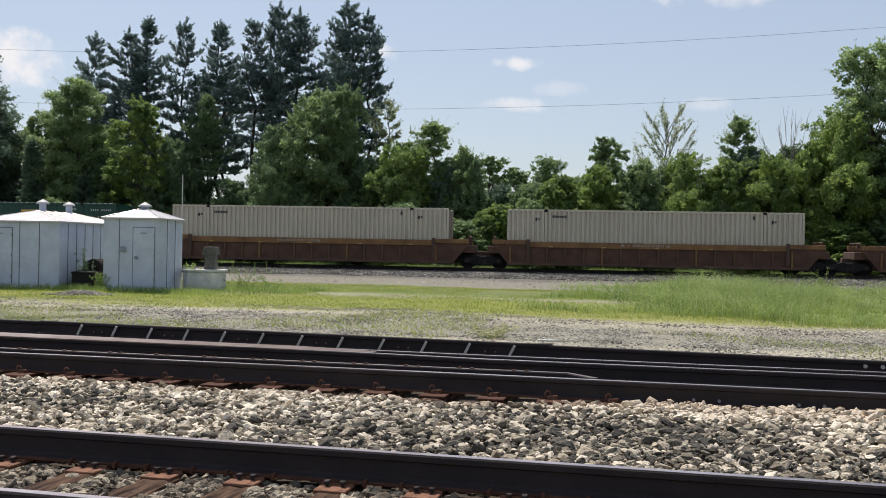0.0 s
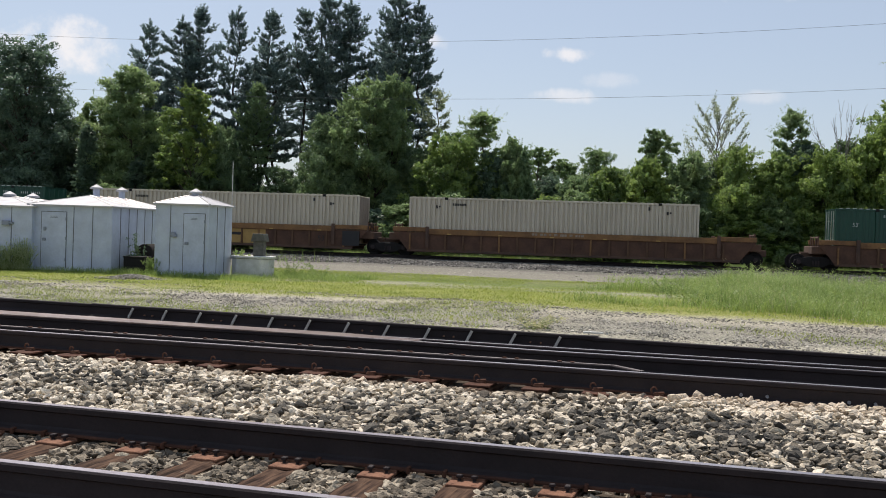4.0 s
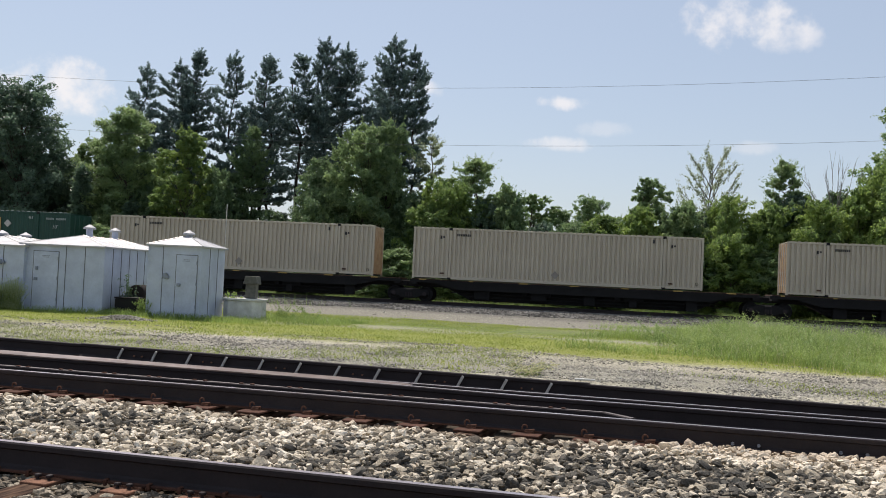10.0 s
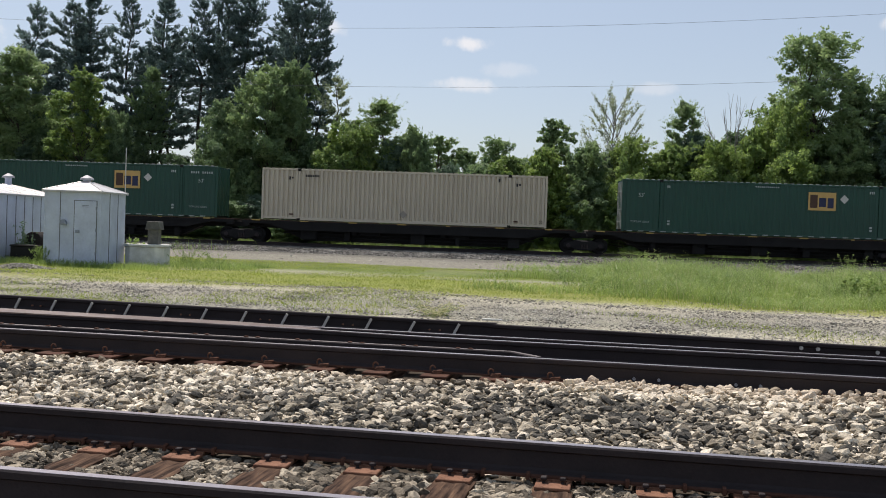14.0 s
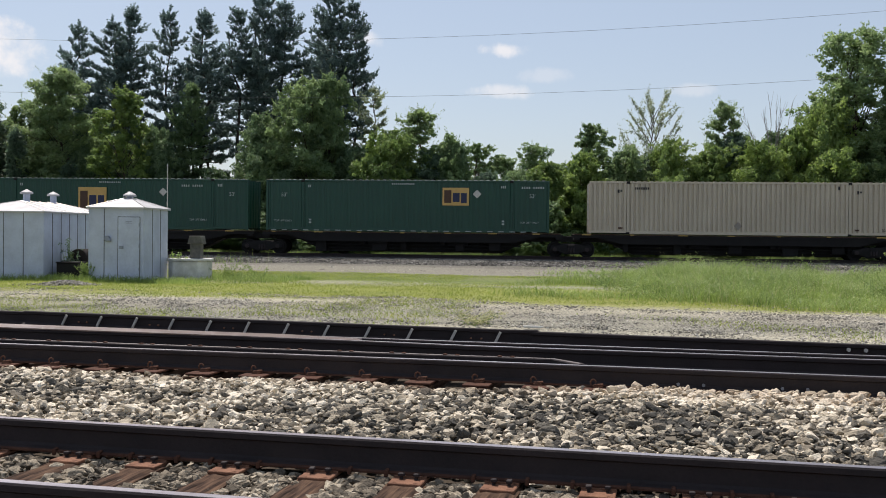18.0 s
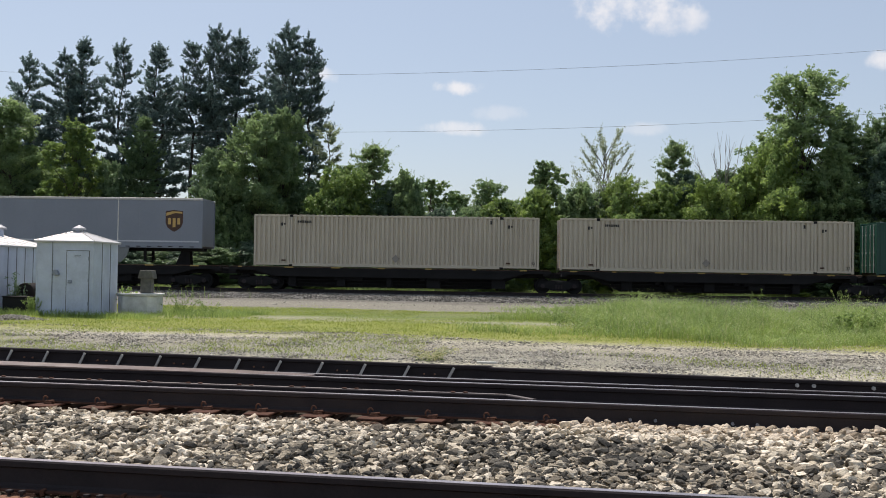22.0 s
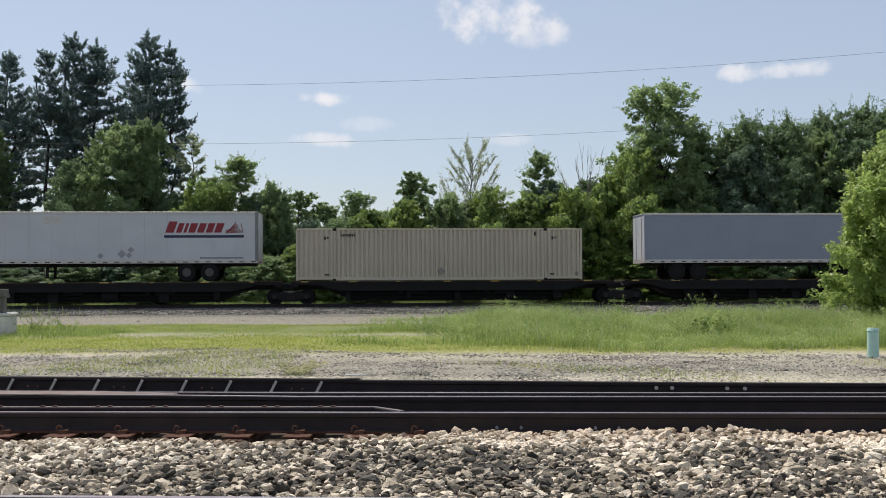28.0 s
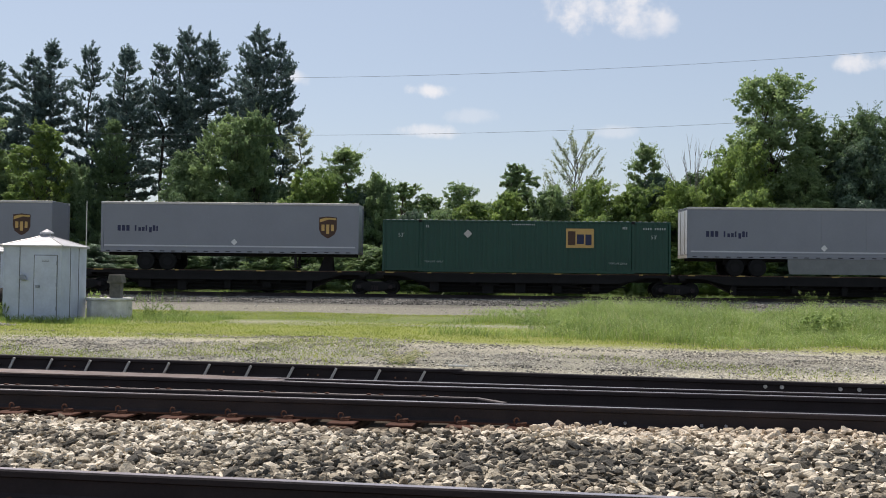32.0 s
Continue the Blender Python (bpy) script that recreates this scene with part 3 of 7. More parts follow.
def bed_height(x, y):
    """Ballast between the tracks: low at the first rail, heaped to the second rail on the one side."""
    k = np.clip((x + 1.6) / 1.6, 0, 1)
    near_b = np.clip((y - 8.6) / 1.1, 0, 1)
    return 0.03 + 0.045 * np.sin(np.clip((y - Y_A) / (Y_B - Y_A), 0, 1) ** 0.8 * np.pi) + near_b * k * 0.06 - np.clip((y - 9.3) / 0.35, 0, 1) * (1 - k) * 0.05 + 0.012 * np.sin(x * 2.3 + y) + 0.01 * np.sin(x * 5.1 - y * 3)


def scatter(n, y0, y1, g):
    """Even random places over the strip that opens out ahead of the camera."""
    y = g.uniform(y0, y1, n * 2)
    x = g.uniform(-10.2, 6.8, n * 2)
    ok = (x > -0.86 * y - 0.8) & (x < 0.46 * y + 1.2)
    return np.stack([x, y], -1)[ok][:n]


def make_ballast():
    g = np.random.default_rng(11)
    p = scatter(35000, Y_A + 0.1, Y_B - 0.1, g)
    z = bed_height(p[:, 0], p[:, 1])
    s = np.clip(g.lognormal(math.log(0.0305), 0.4, len(p)), 0.011, 0.07)
    P = np.column_stack([p, z - 0.012 + g.normal(0, 0.017, len(p))])
    close = (p[:, 0] > -1.9) & (p[:, 0] < -0.2) & (p[:, 1] < 7.5)
    close &= np.cumsum(close) <= 300
    stones("ballast", P[~close], s[~close], M_stone, "pale and dark grey crushed limestone ballast between the tracks", g)
    near_stones = (P[close], s[close], turns(int(close.sum()), 0.33, g))
    # loose gravel on the yard behind the tracks
    y = 14.2 + 9.5 * g.random(150000) ** 1.15
    x = g.uniform(-20, 12, 150000)
    f = np.sin(x * 0.6 + 1.5 * np.sin(y * 0.8)) + np.sin(y * 2.1 + x * 0.3) + g.normal(0, 0.8, 150000) + np.where((y > 16.6) & (y < 21.5), 1.3, -0.3)
    p = np.stack([x, y], -1)[f > 0.35][:62000]
    s = np.clip(g.lognormal(math.log(0.015), 0.42, len(p)), 0.006, 0.045)
    stones("gravel", np.column_stack([p, [ground_height(*q) for q in p]]), s, M_gravel, "loose grey gravel scattered over the yard", g)
    p = scatter(26000, Y_A - GAUGE - 0.6, Y_A - 0.08, g)
    off = np.abs((p[:, 0] + 3.74 + 0.2775) % 0.555 - 0.2775)         # few stones lie on the ties
    p = p[(off > 0.125) | (g.random(len(p)) < 0.05)]
    s = np.clip(g.lognormal(math.log(0.031), 0.36, len(p)), 0.012, 0.06)
    P = np.column_stack([p, 0.018 + g.normal(0, 0.011, len(p))])
    crib = (p[:, 0] > -3.0) & (p[:, 0] < 0.4) & (p[:, 1] > 5.1)
    crib &= np.cumsum(crib) <= 300
    stones("ballast", P[~crib], s[~crib], M_crib, "grey-brown crushed stone between the wooden ties", g)
    crib_stones = (P[crib], s[crib], turns(int(crib.sum()), 0.33, g))
    # small heap before the sheds
    q = g.normal(0, 0.36, (1300, 2))
    p = np.column_stack([-16.5 + q[:, 0] * 1.1, 25.4 + q[:, 1] * 0.8])
    h = 0.11 * np.exp(-(q ** 2).sum(1) * 3.5)
    stones("gravel_heap", np.column_stack([p, h + g.uniform(-0.02, 0.01, len(p))]), g.uniform(0.02, 0.05, len(p)), M_gravel, "low heap of grey gravel before the sheds", g)
    # worn stones trodden into the service road
    p = np.stack([g.uniform(-26, 8, 700), g.uniform(37.5, 48.5, 700)], -1)
    s = np.clip(g.lognormal(math.log(0.03), 0.4, len(p)), 0.012, 0.07)
    stones("gravel", np.column_stack([p, [ground_height(*q) for q in p]]), s, M_gravel, "grey stones trodden into the dirt road", g)
    bm = bmesh.new()
    nx, ny = 150, 30
    xs, ys = np.linspace(-60, 45, nx), np.concatenate([np.linspace(1.6, Y_B + 0.3, 20), np.linspace(Y_B + 0.6, 14.6, 10)])
    grid = [[bm.verts.new((x, y, -0.03 - 0.1 * max(0.0, y - 13.9) if y > Y_B + 0.4 else (bed_height(x, y) - 0.025) if y > Y_A else -0.3 * max(0.0, 3.2 - y) ** 1.2)) for x in xs] for y in ys]
    for j in range(ny - 1):
        for i in range(nx - 1):
            bm.faces.new((grid[j][i], grid[j][i + 1], grid[j + 1][i + 1], grid[j + 1][i]))
    bed = tagged(part("track_bed", bm, material("ballast_fines", (0.1, 0.08, 0.06), 0.95, 0, (0.04, 0.033, 0.026), 9, 90, 0.8, spec=0.05)), "dark fines under the ballast", "track bed", kind="structure")
    for mat, some in ((M_onestone, near_stones), (M_onecrib, crib_stones)):
        shapes = [array_mesh("stone", v, t, mat) for v, t in SHAPES]
        for i, (c, size, turn) in enumerate(zip(*some)):
            piece("stone", shapes[i % len(shapes)], bed, Matrix.Translation(c) @ Matrix(turn.tolist()).to_4x4() @ Matrix.Scale(size, 4))


make_ballast()


# ---- tracks ----
def rail_section(h=0.192, top=False):
    """Half-rounded T section of a rail: (across, up) from the middle of its foot; top: only the worn running surface."""
    if top:
        return [(-0.03, h - 0.002), (0.03, h - 0.002), (0.027, h + 0.0015), (-0.027, h + 0.0015)]
    half = [(0.076, 0.0), (0.076, 0.012), (0.02, 0.03), (0.009, 0.045), (0.009, h - 0.055), (0.036, h - 0.042), (0.038, h - 0.01), (0.03, h)]
    return half + [(-a, b) for a, b in reversed(half)]


def sweep(bm, section, pts, z):
    """Sweeps a section along a line of (x, y) points."""
    rings = []
    for i, p in enumerate(pts):
        a, b = Vector(pts[max(i - 1, 0)]), Vector(pts[min(i + 1, len(pts) - 1)])
        d = (b - a).normalized()
        nrm = Vector((-d.y, d.x))
        rings.append([bm.verts.new((p[0] + nrm.x * s, p[1] + nrm.y * s, z + u)) for s, u in section])
    n = len(section)
    for r, q in zip(rings, rings[1:]):
        for i in range(n):
            bm.faces.new((r[i], r[(i + 1) % n], q[(i + 1) % n], q[i]))
    bm.faces.new(rings[0][::-1])
    bm.faces.new(rings[-1])


def rail(parent, pts, z=FOOT, h=0.192, shiny=True, name="rail"):
    bm = bmesh.new()
    sweep(bm, rail_section(h), pts, z)
    ob = part(name, bm, M_rail, parent)
    if shiny:
        bm = bmesh.new()
        sweep(bm, rail_section(h, True), pts, z)
        part("rail_head", bm, M_dulltop if name == "guard_rail" else M_railtop, ob, "dull rusty rail head" if name == "guard_rail" else "worn bright running surface")
        bm = bmesh.new()
        sweep(bm, [(-0.0785, 0.001), (-0.0785, 0.0125), (-0.05, 0.02), (-0.05, 0.012)], pts, z)
        part("rail_foot", bm, M_rustdark, ob, "rusty brown rail foot")
    return ob


def tie_mesh(width, length, height, seed):
    """A wooden tie with split, worn edges."""
    r = random.Random(seed)
    bm = bmesh.new()
    n = 14
    rows = []
    for i in range(n + 1):
        y = -length / 2 + length * i / n
        j = lambda a: r.uniform(-a, a)
        w = width / 2
        rows.append([bm.verts.new(p) for p in ((-w + j(0.006), y, -height), (w + j(0.006), y, -height), (w + j(0.008), y, -0.012 + j(0.006)), (w * 0.6, y, j(0.004)),
                                               (w * 0.05, y, -0.006 + j(0.007)), (-w * 0.5, y, j(0.004)), (-w + j(0.008), y, -0.012 + j(0.006)))])
    k = len(rows[0])
    for a, b in zip(rows, rows[1:]):
        for i in range(k):
            bm.faces.new((a[i], a[(i + 1) % k], b[(i + 1) % k], b[i]))
    bm.faces.new(rows[0][::-1])
    bm.faces.new(rows[-1])
    return mesh_of("tie", bm, M_tie)


def plate_mesh():
    bm = box(-0.1, 0.1, -0.245, 0.2, 0, 0.02, 0.004)
    bm_box(bm, -0.1, 0.1, -0.095, -0.082, 0.018, 0.03)
    for x in (-0.06, 0.06):
        bm_box(bm, x - 0.011, x + 0.011, -0.222, -0.2, 0.0195, 0.0212)
    return mesh_of("tie_plate", bm, M_rust)


def spike_mesh():
    bm = bmesh.new()
    bm_box(bm, -0.009, 0.009, -0.009, 0.009, -0.01, 0.03)
    bm_box(bm, -0.017, 0.017, -0.018, 0.026, 0.026, 0.046)
    bevelled(bm, 0.004)
    return mesh_of("spike", bm, M_rail)


def anchor_mesh():
    bm = bmesh.new()
    bm_box(bm, -0.012, 0.012, -0.1, -0.078, -0.012, 0.03)
    bm_box(bm, -0.012, 0.012, -0.08, -0.05, 0.018, 0.032)
    bevelled(bm, 0.005)
    return mesh_of("rail_anchor", bm, M_rustdark)


def clip_mesh():
    """A curled spring clip on a shoulder."""
    bm = bmesh.new()
    bm_box(bm, -0.05, 0.05, -0.04, 0.02, 0.0, 0.024)
    last = None
    for i in range(9):
        a = math.pi * (1.2 - 1.15 * i / 8)
        p = Vector((-0.045 + 0.028 * math.cos(a), -0.02, 0.055 + 0.036 * math.sin(a)))
        if last is not None:
            bm_tube(bm, last, p, 0.01, n=6)
        last = p
    bm_tube(bm, (-0.04, -0.02, 0.03), (0.06, -0.015, 0.04), 0.014, n=6)
    return mesh_of("spring_clip", bm, material("brown_clip_steel", (0.17, 0.08, 0.05), 0.85, 0, (0.08, 0.04, 0.028), 9, 70, 0.4, spec=0.2))


def make_near_track():
    track = thing("railway_track", "railway track with dark rusty rails on weathered wooden ties", "railway track")
    for y in (Y_A, Y_A - GAUGE):
        rail(track, [(-60, y), (45, y)])
    ties, plate, spike, anchor = [tie_mesh(0.235, 2.6, 0.18, s) for s in range(4)], plate_mesh(), spike_mesh(), anchor_mesh()
    r = random.Random(3)
    for i in list(range(-100, -8)) + list(range(26, 87)):
        piece("tie", ties[i % 4], track, pose(-3.74 + 0.555 * i, Y_A - GAUGE / 2, FOOT - 0.022, 0, 0, r.uniform(-1, 1)))
    for i in range(-8, 26):
        x = -3.74 + 0.555 * i + r.uniform(-0.03, 0.03)
        tie = piece("tie", ties[i % 4], track, pose(x, Y_A - GAUGE / 2, FOOT - 0.022, 0, 0, r.uniform(-1.2, 1.2)))
        for y, s in ((GAUGE / 2, 1), (-GAUGE / 2, -1)):
            p = piece("tie_plate", plate, tie, pose(0, y, -0.006, 0, 0, 0 if s > 0 else 180))
            for a, b in ((-0.045, -0.135), (0.045, -0.135)):
                sp = piece("spike", spike, tie, pose(a + r.uniform(-0.01, 0.01), y + b * s, 0.004, r.uniform(-8, 8), 0, 0 if s > 0 else 180))
        for d in (-0.155, 0.16):
            if r.random() < 0.85:
                piece("rail_anchor", anchor, track, pose(x + d, Y_A, FOOT))


make_near_track()


def make_turnout():
    track = thing("railway_turnout", "railway turnout with several dark rusty rails and guard rails", "railway track")
    rail(track, [(-60, Y_B - 0.25), (-6.6, Y_B - 0.05), (-2, Y_B), (2, Y_B), (45, Y_B + 0.25)])
    rail(track, [(-60, 12.6), (-14, 11.9), (-8.1, 11.75), (-2.3, 11.66), (2.5, 11.67), (45, 11.9)])
    rail(track, [(-16, 11.64), (-9.4, 11.5), (-5.5, 11.45), (-3.9, 11.4), (-2.2, 11.26), (2.4, 11.29), (45, 11.6)])
    rail(track, [(-60, 17.6), (-9.5, 13.79), (-2.64, 13.27), (2.76, 12.87), (45, 10.9)], shiny=False)
    g = rail(track, [(-40, 10.15), (-7.1, 10.28), (-2.06, 10.36), (-1.21, 10.38), (-0.9, 10.06)], FOOT, 0.185, name="guard_rail")
    guard = rail(track, [(-9.6, 13.72), (-2.1, 13.16), (-1.75, 13.22)], FOOT + 0.01, 0.2, False, "guard_rail")
    # slanting brace edges along the guard rail
    bm = bmesh.new()
    m = Matrix.Rotation(radians(27), 4, "Y")
    bm_box(bm, -0.016, 0.016, -0.02, 0.0, -0.085, 0.085, m)
    brace = mesh_of("rail_brace", bm, M_galv)
    for i in range(12):
        x = -8.855 + 0.5996 * i
        y = 13.72 + (x + 9.6) * (13.16 - 13.72) / 7.5 - 0.05
        piece("rail_brace", brace, track, pose(x, y, 0.17))
    # worn frog casting where the rails cross
    bm = bmesh.new()
    bm_prism(bm, [(-14.0, 11.55), (-9.4, 11.46), (-4.6, 11.4), (-3.6, 11.44), (-3.6, 11.56), (-4.6, 11.78), (-9.4, 11.92), (-14.0, 12.0)], "z", HEAD - 0.012, HEAD + 0.003)
    part("frog", bevelled(bm, 0.003), material("worn_frog_casting", (0.42, 0.33, 0.285), 0.3, 0.75, (0.17, 0.11, 0.085), 3, 30, 0.1), track, "worn rusty-brown frog casting")
    # fastenings along the guard rail and behind the braces
    bm = bmesh.new()
    bm_box(bm, -0.022, 0.022, -0.02, 0.02, 0.0, 0.014)
    head = mesh_of("bolt", bevelled(bm, 0.004), M_rustdark)
    for i in range(13):
        for d in (0.0, 0.13):
            x = -8.6 + 0.57 * i + d
            piece("bolt", head, track, pose(x, 10.26 + 0.0157 * (x + 8.6), FOOT + 0.184))
    bm = bmesh.new()
    bm_tube(bm, (0, 0, 0), (0, -0.03, 0), 0.012, n=6)
    stud = mesh_of("bolt", bm, M_rust)
    for i in range(0, 11, 2):
        for d in (0.24, 0.38):
            x = -8.855 + 0.5996 * i + d
            piece("bolt", stud, track, pose(x, 13.72 + (x + 9.6) * (13.16 - 13.72) / 7.5 - 0.03, 0.15))
    ties = [tie_mesh(0.235, 5.0, 0.18, s) for s in range(20, 23)]
    for i in range(-93, 90):
        piece("tie", ties[i % 3], track, pose(-6.41 + 0.569 * i, 11.95, FOOT - 0.022))
    plate, clip = mesh_of("tie_plate", box(-0.13, 0.13, -0.24, 0.2, 0, 0.02, 0.004), M_rustdark), clip_mesh()
    r = random.Random(8)
    for i in range(-6, 11):
        x = -6.41 + 0.569 * i
        y = Y_B - 0.02 * max(0, -x - 2)
        p = piece("tie_plate", plate, track, pose(x, y - 0.06, FOOT - 0.02, 0, 0, r.uniform(-2, 2)))
        piece("spring_clip", clip, track, pose(x, y - 0.1, FOOT - 0.004, 0, 0, r.uniform(-6, 6)) @ Matrix.Scale(0.9, 4))
    bm = bmesh.new()
    bm_tube(bm, (0, 0, 0), (0, -0.03, 0), 0.016, n=6)
    bolt = mesh_of("bolt", bm, M_silver)
    for x, z in ((0.02, 0.12), (0.25, 0.12), (0.95, 0.12), (1.17, 0.12)):
        piece("bolt", bolt, track, pose(x, Y_B - 0.012, z))
    bm = bmesh.new()
    bm_tube(bm, (0, 0, 0), (0, -0.03, 0), 0.024, n=8)
    pale = mesh_of("bolt", bm, M_galv)
    for x in (1.98, 2.17, 2.83, 3.04):
        piece("bolt", pale, track, pose(x, 12.9 + (2.5 - x) * 0.075 - 0.03, 0.19))


make_turnout()
# ---- the far track and its train ----
SLANT = math.atan(0.13)                 # the far track against the near ones
ALONG, ACROSS = Vector((math.cos(SLANT), math.sin(SLANT), 0)), Vector((-math.sin(SLANT), math.cos(SLANT), 0))
FACE = Vector((0, 58.25, 0))            # the loads' near sides run through here
HEAD_T = 0.34
SPEED = 13.47
MOVING = []                             # (thing, place along the track at the start)


def on_track(u, v=0.0, z=0.0):
    """Pose u metres along the far track, v behind the loads' near sides."""
    return Matrix.Translation(FACE + ALONG * u + ACROSS * v + Vector((0, 0, z))) @ Matrix.Rotation(SLANT, 4, "Z")


def make_far_track():
    track = thing("railway_track", "far railway track on grey ballast with dark rails", "railway track", m=on_track(0))
    for v in (1.3 - GAUGE / 2, 1.3 + GAUGE / 2):
        bm = bmesh.new()
        sweep(bm, rail_section(0.18), [(-700, v), (-60, v), (60, v), (600, v)], HEAD_T - 0.18)
        ob = part("rail", bm, M_rail, track)
    tie = mesh_of("tie", box(-0.11, 0.11, 0.0, 2.6, HEAD_T - 0.34, HEAD_T - 0.185, 0.01), M_tie)
    for i in range(170):
        piece("tie", tie, track, Matrix.Translation((-56 + 0.53 * i, 0, 0)))
    bm = bmesh.new()
    prof = [(-8.4, -0.03), (-6.4, 0.05), (-3.0, 0.1), (-0.9, 0.12), (1.3, 0.14), (3.6, 0.12), (6.5, -0.02)]
    us = [-700, -200, -80] + [-70 + 2.5 * i for i in range(49)] + [80, 200, 600]
    rows = [[bm.verts.new((u, v + 0.25 * noise.noise((u * 0.2, v, 0)), z + 0.03 * noise.noise((u * 0.5, v, 5)))) for v, z in prof] for u in us]
    for a, b in zip(rows, rows[1:]):
        for i in range(len(prof) - 1):
            bm.faces.new((a[i], a[i + 1], b[i + 1], b[i]))
    bed = part("track_bed", bm, material("grey_ballast_bed", (0.15, 0.14, 0.125), 0.95, 0, (0.055, 0.05, 0.045), 2.0, 14, 1.0))
    bed.matrix_basis = on_track(0)
    tagged(bed, "grey crushed-stone bed of the far track", "track bed", kind="structure")
    g = np.random.default_rng(21)
    n = 34000
    u, v = g.uniform(-50, 27, n), g.uniform(-7.6, 0.4, n)
    z = np.interp(v, [p[0] for p in prof], [p[1] for p in prof])
    P = np.outer(u, ALONG) + np.outer(v, ACROSS) + np.array(FACE) + np.outer(z + 0.01, (0, 0, 1))
    stones("ballast", P, g.uniform(0.03, 0.075, n), M_farstone, "grey crushed-stone ballast along the far track", g)


make_far_track()


# ---- running gear ----
def wheel_profile(bm, y, r, out):
    """A flanged wheel across the track at y; out: side of its outer face."""
    ring = []
    for a, b in ((0.0, 0.09), (0.02, r * 0.55), (-0.01, r * 0.72), (0.03, r * 0.88), (0.03, r), (-0.085, r + 0.0), (-0.09, r + 0.028), (-0.115, r + 0.028), (-0.11, r * 0.75), (-0.08, r * 0.5), (-0.1, 0.09)):
        ring.append([bm.verts.new((b * math.sin(2 * math.pi * i / 20), y + a * out, b * math.cos(2 * math.pi * i / 20))) for i in range(20)])
    for p, q in zip(ring, ring[1:]):
        for i in range(20):
            bm.faces.new((p[i], p[(i + 1) % 20], q[(i + 1) % 20], q[i]))
    bm.faces.new(ring[0][::-1])
    bm.faces.new(ring[-1])


WHEEL_R = 0.42


def make_bogie():
    """A two-axle truck, built once; its wheelsets turn about their own axles."""
    bogie = new("bogie")
    bm = bmesh.new()
    wheel_profile(bm, -0.745, WHEEL_R, -1)
    wheel_profile(bm, 0.745, WHEEL_R, 1)
    bm_tube(bm, (0, -0.9, 0), (0, 0.9, 0), 0.075, n=10)
    for s in (-1, 1):
        for k in range(3):
            a = 2 * math.pi * k / 3
            bm_tube(bm, (0.05 * math.cos(a), s * 0.9, 0.05 * math.sin(a)), (0.05 * math.cos(a), s * 0.93, 0.05 * math.sin(a)), 0.018, n=6)
    me = mesh_of("wheelset", bm, M_blackcar)
    wheels = []
    for x in (-0.89, 0.89):
        w = new("wheelset", me)
        w.parent = bogie
        w.matrix_parent_inverse = Matrix.Translation((x, 0, WHEEL_R))
        wheels.append(w)
    for s in (-1, 1):
        bm = bmesh.new()
        pts = [(-1.15, 0.36), (-1.1, 0.56), (-0.72, 0.6), (-0.42, 0.72), (0.42, 0.72), (0.72, 0.6), (1.1, 0.56), (1.15, 0.36), (0.72, 0.34), (0.36, 0.16), (-0.36, 0.16), (-0.72, 0.34)]
        bm_prism(bm, pts, "y", s * 0.93, s * 1.06)
        f = part("side_frame", bevelled(bm, 0.02), M_blackcar, bogie)
        bm = bmesh.new()
        for x in (-0.14, 0.0, 0.14):
            bm_tube(bm, (x, s * 1.08, 0.25), (x, s * 1.08, 0.5), 0.055, n=8)
        part("spring", bm, M_rail, bogie)
        for x in (-0.89, 0.89):
            bm = bmesh.new()
            bm_tube(bm, (x, s * 1.0, 0.42), (x, s * 1.12, 0.42), 0.12, n=10)
            part("axle_box", bm, M_rail, bogie)
    part("bolster", box(-0.2, 0.2, -1.1, 1.1, 0.42, 0.68, 0.03), M_blackcar, bogie)
    return bogie, wheels


BOGIE, WHEELS = make_bogie()


def bogie_at(parent, x):
    b = copy_thing(BOGIE, pose(x, 1.3, HEAD_T)) if BOGIE.parent else BOGIE
    b.matrix_basis = pose(x, 1.3, HEAD_T)
    b.parent = parent
    return b


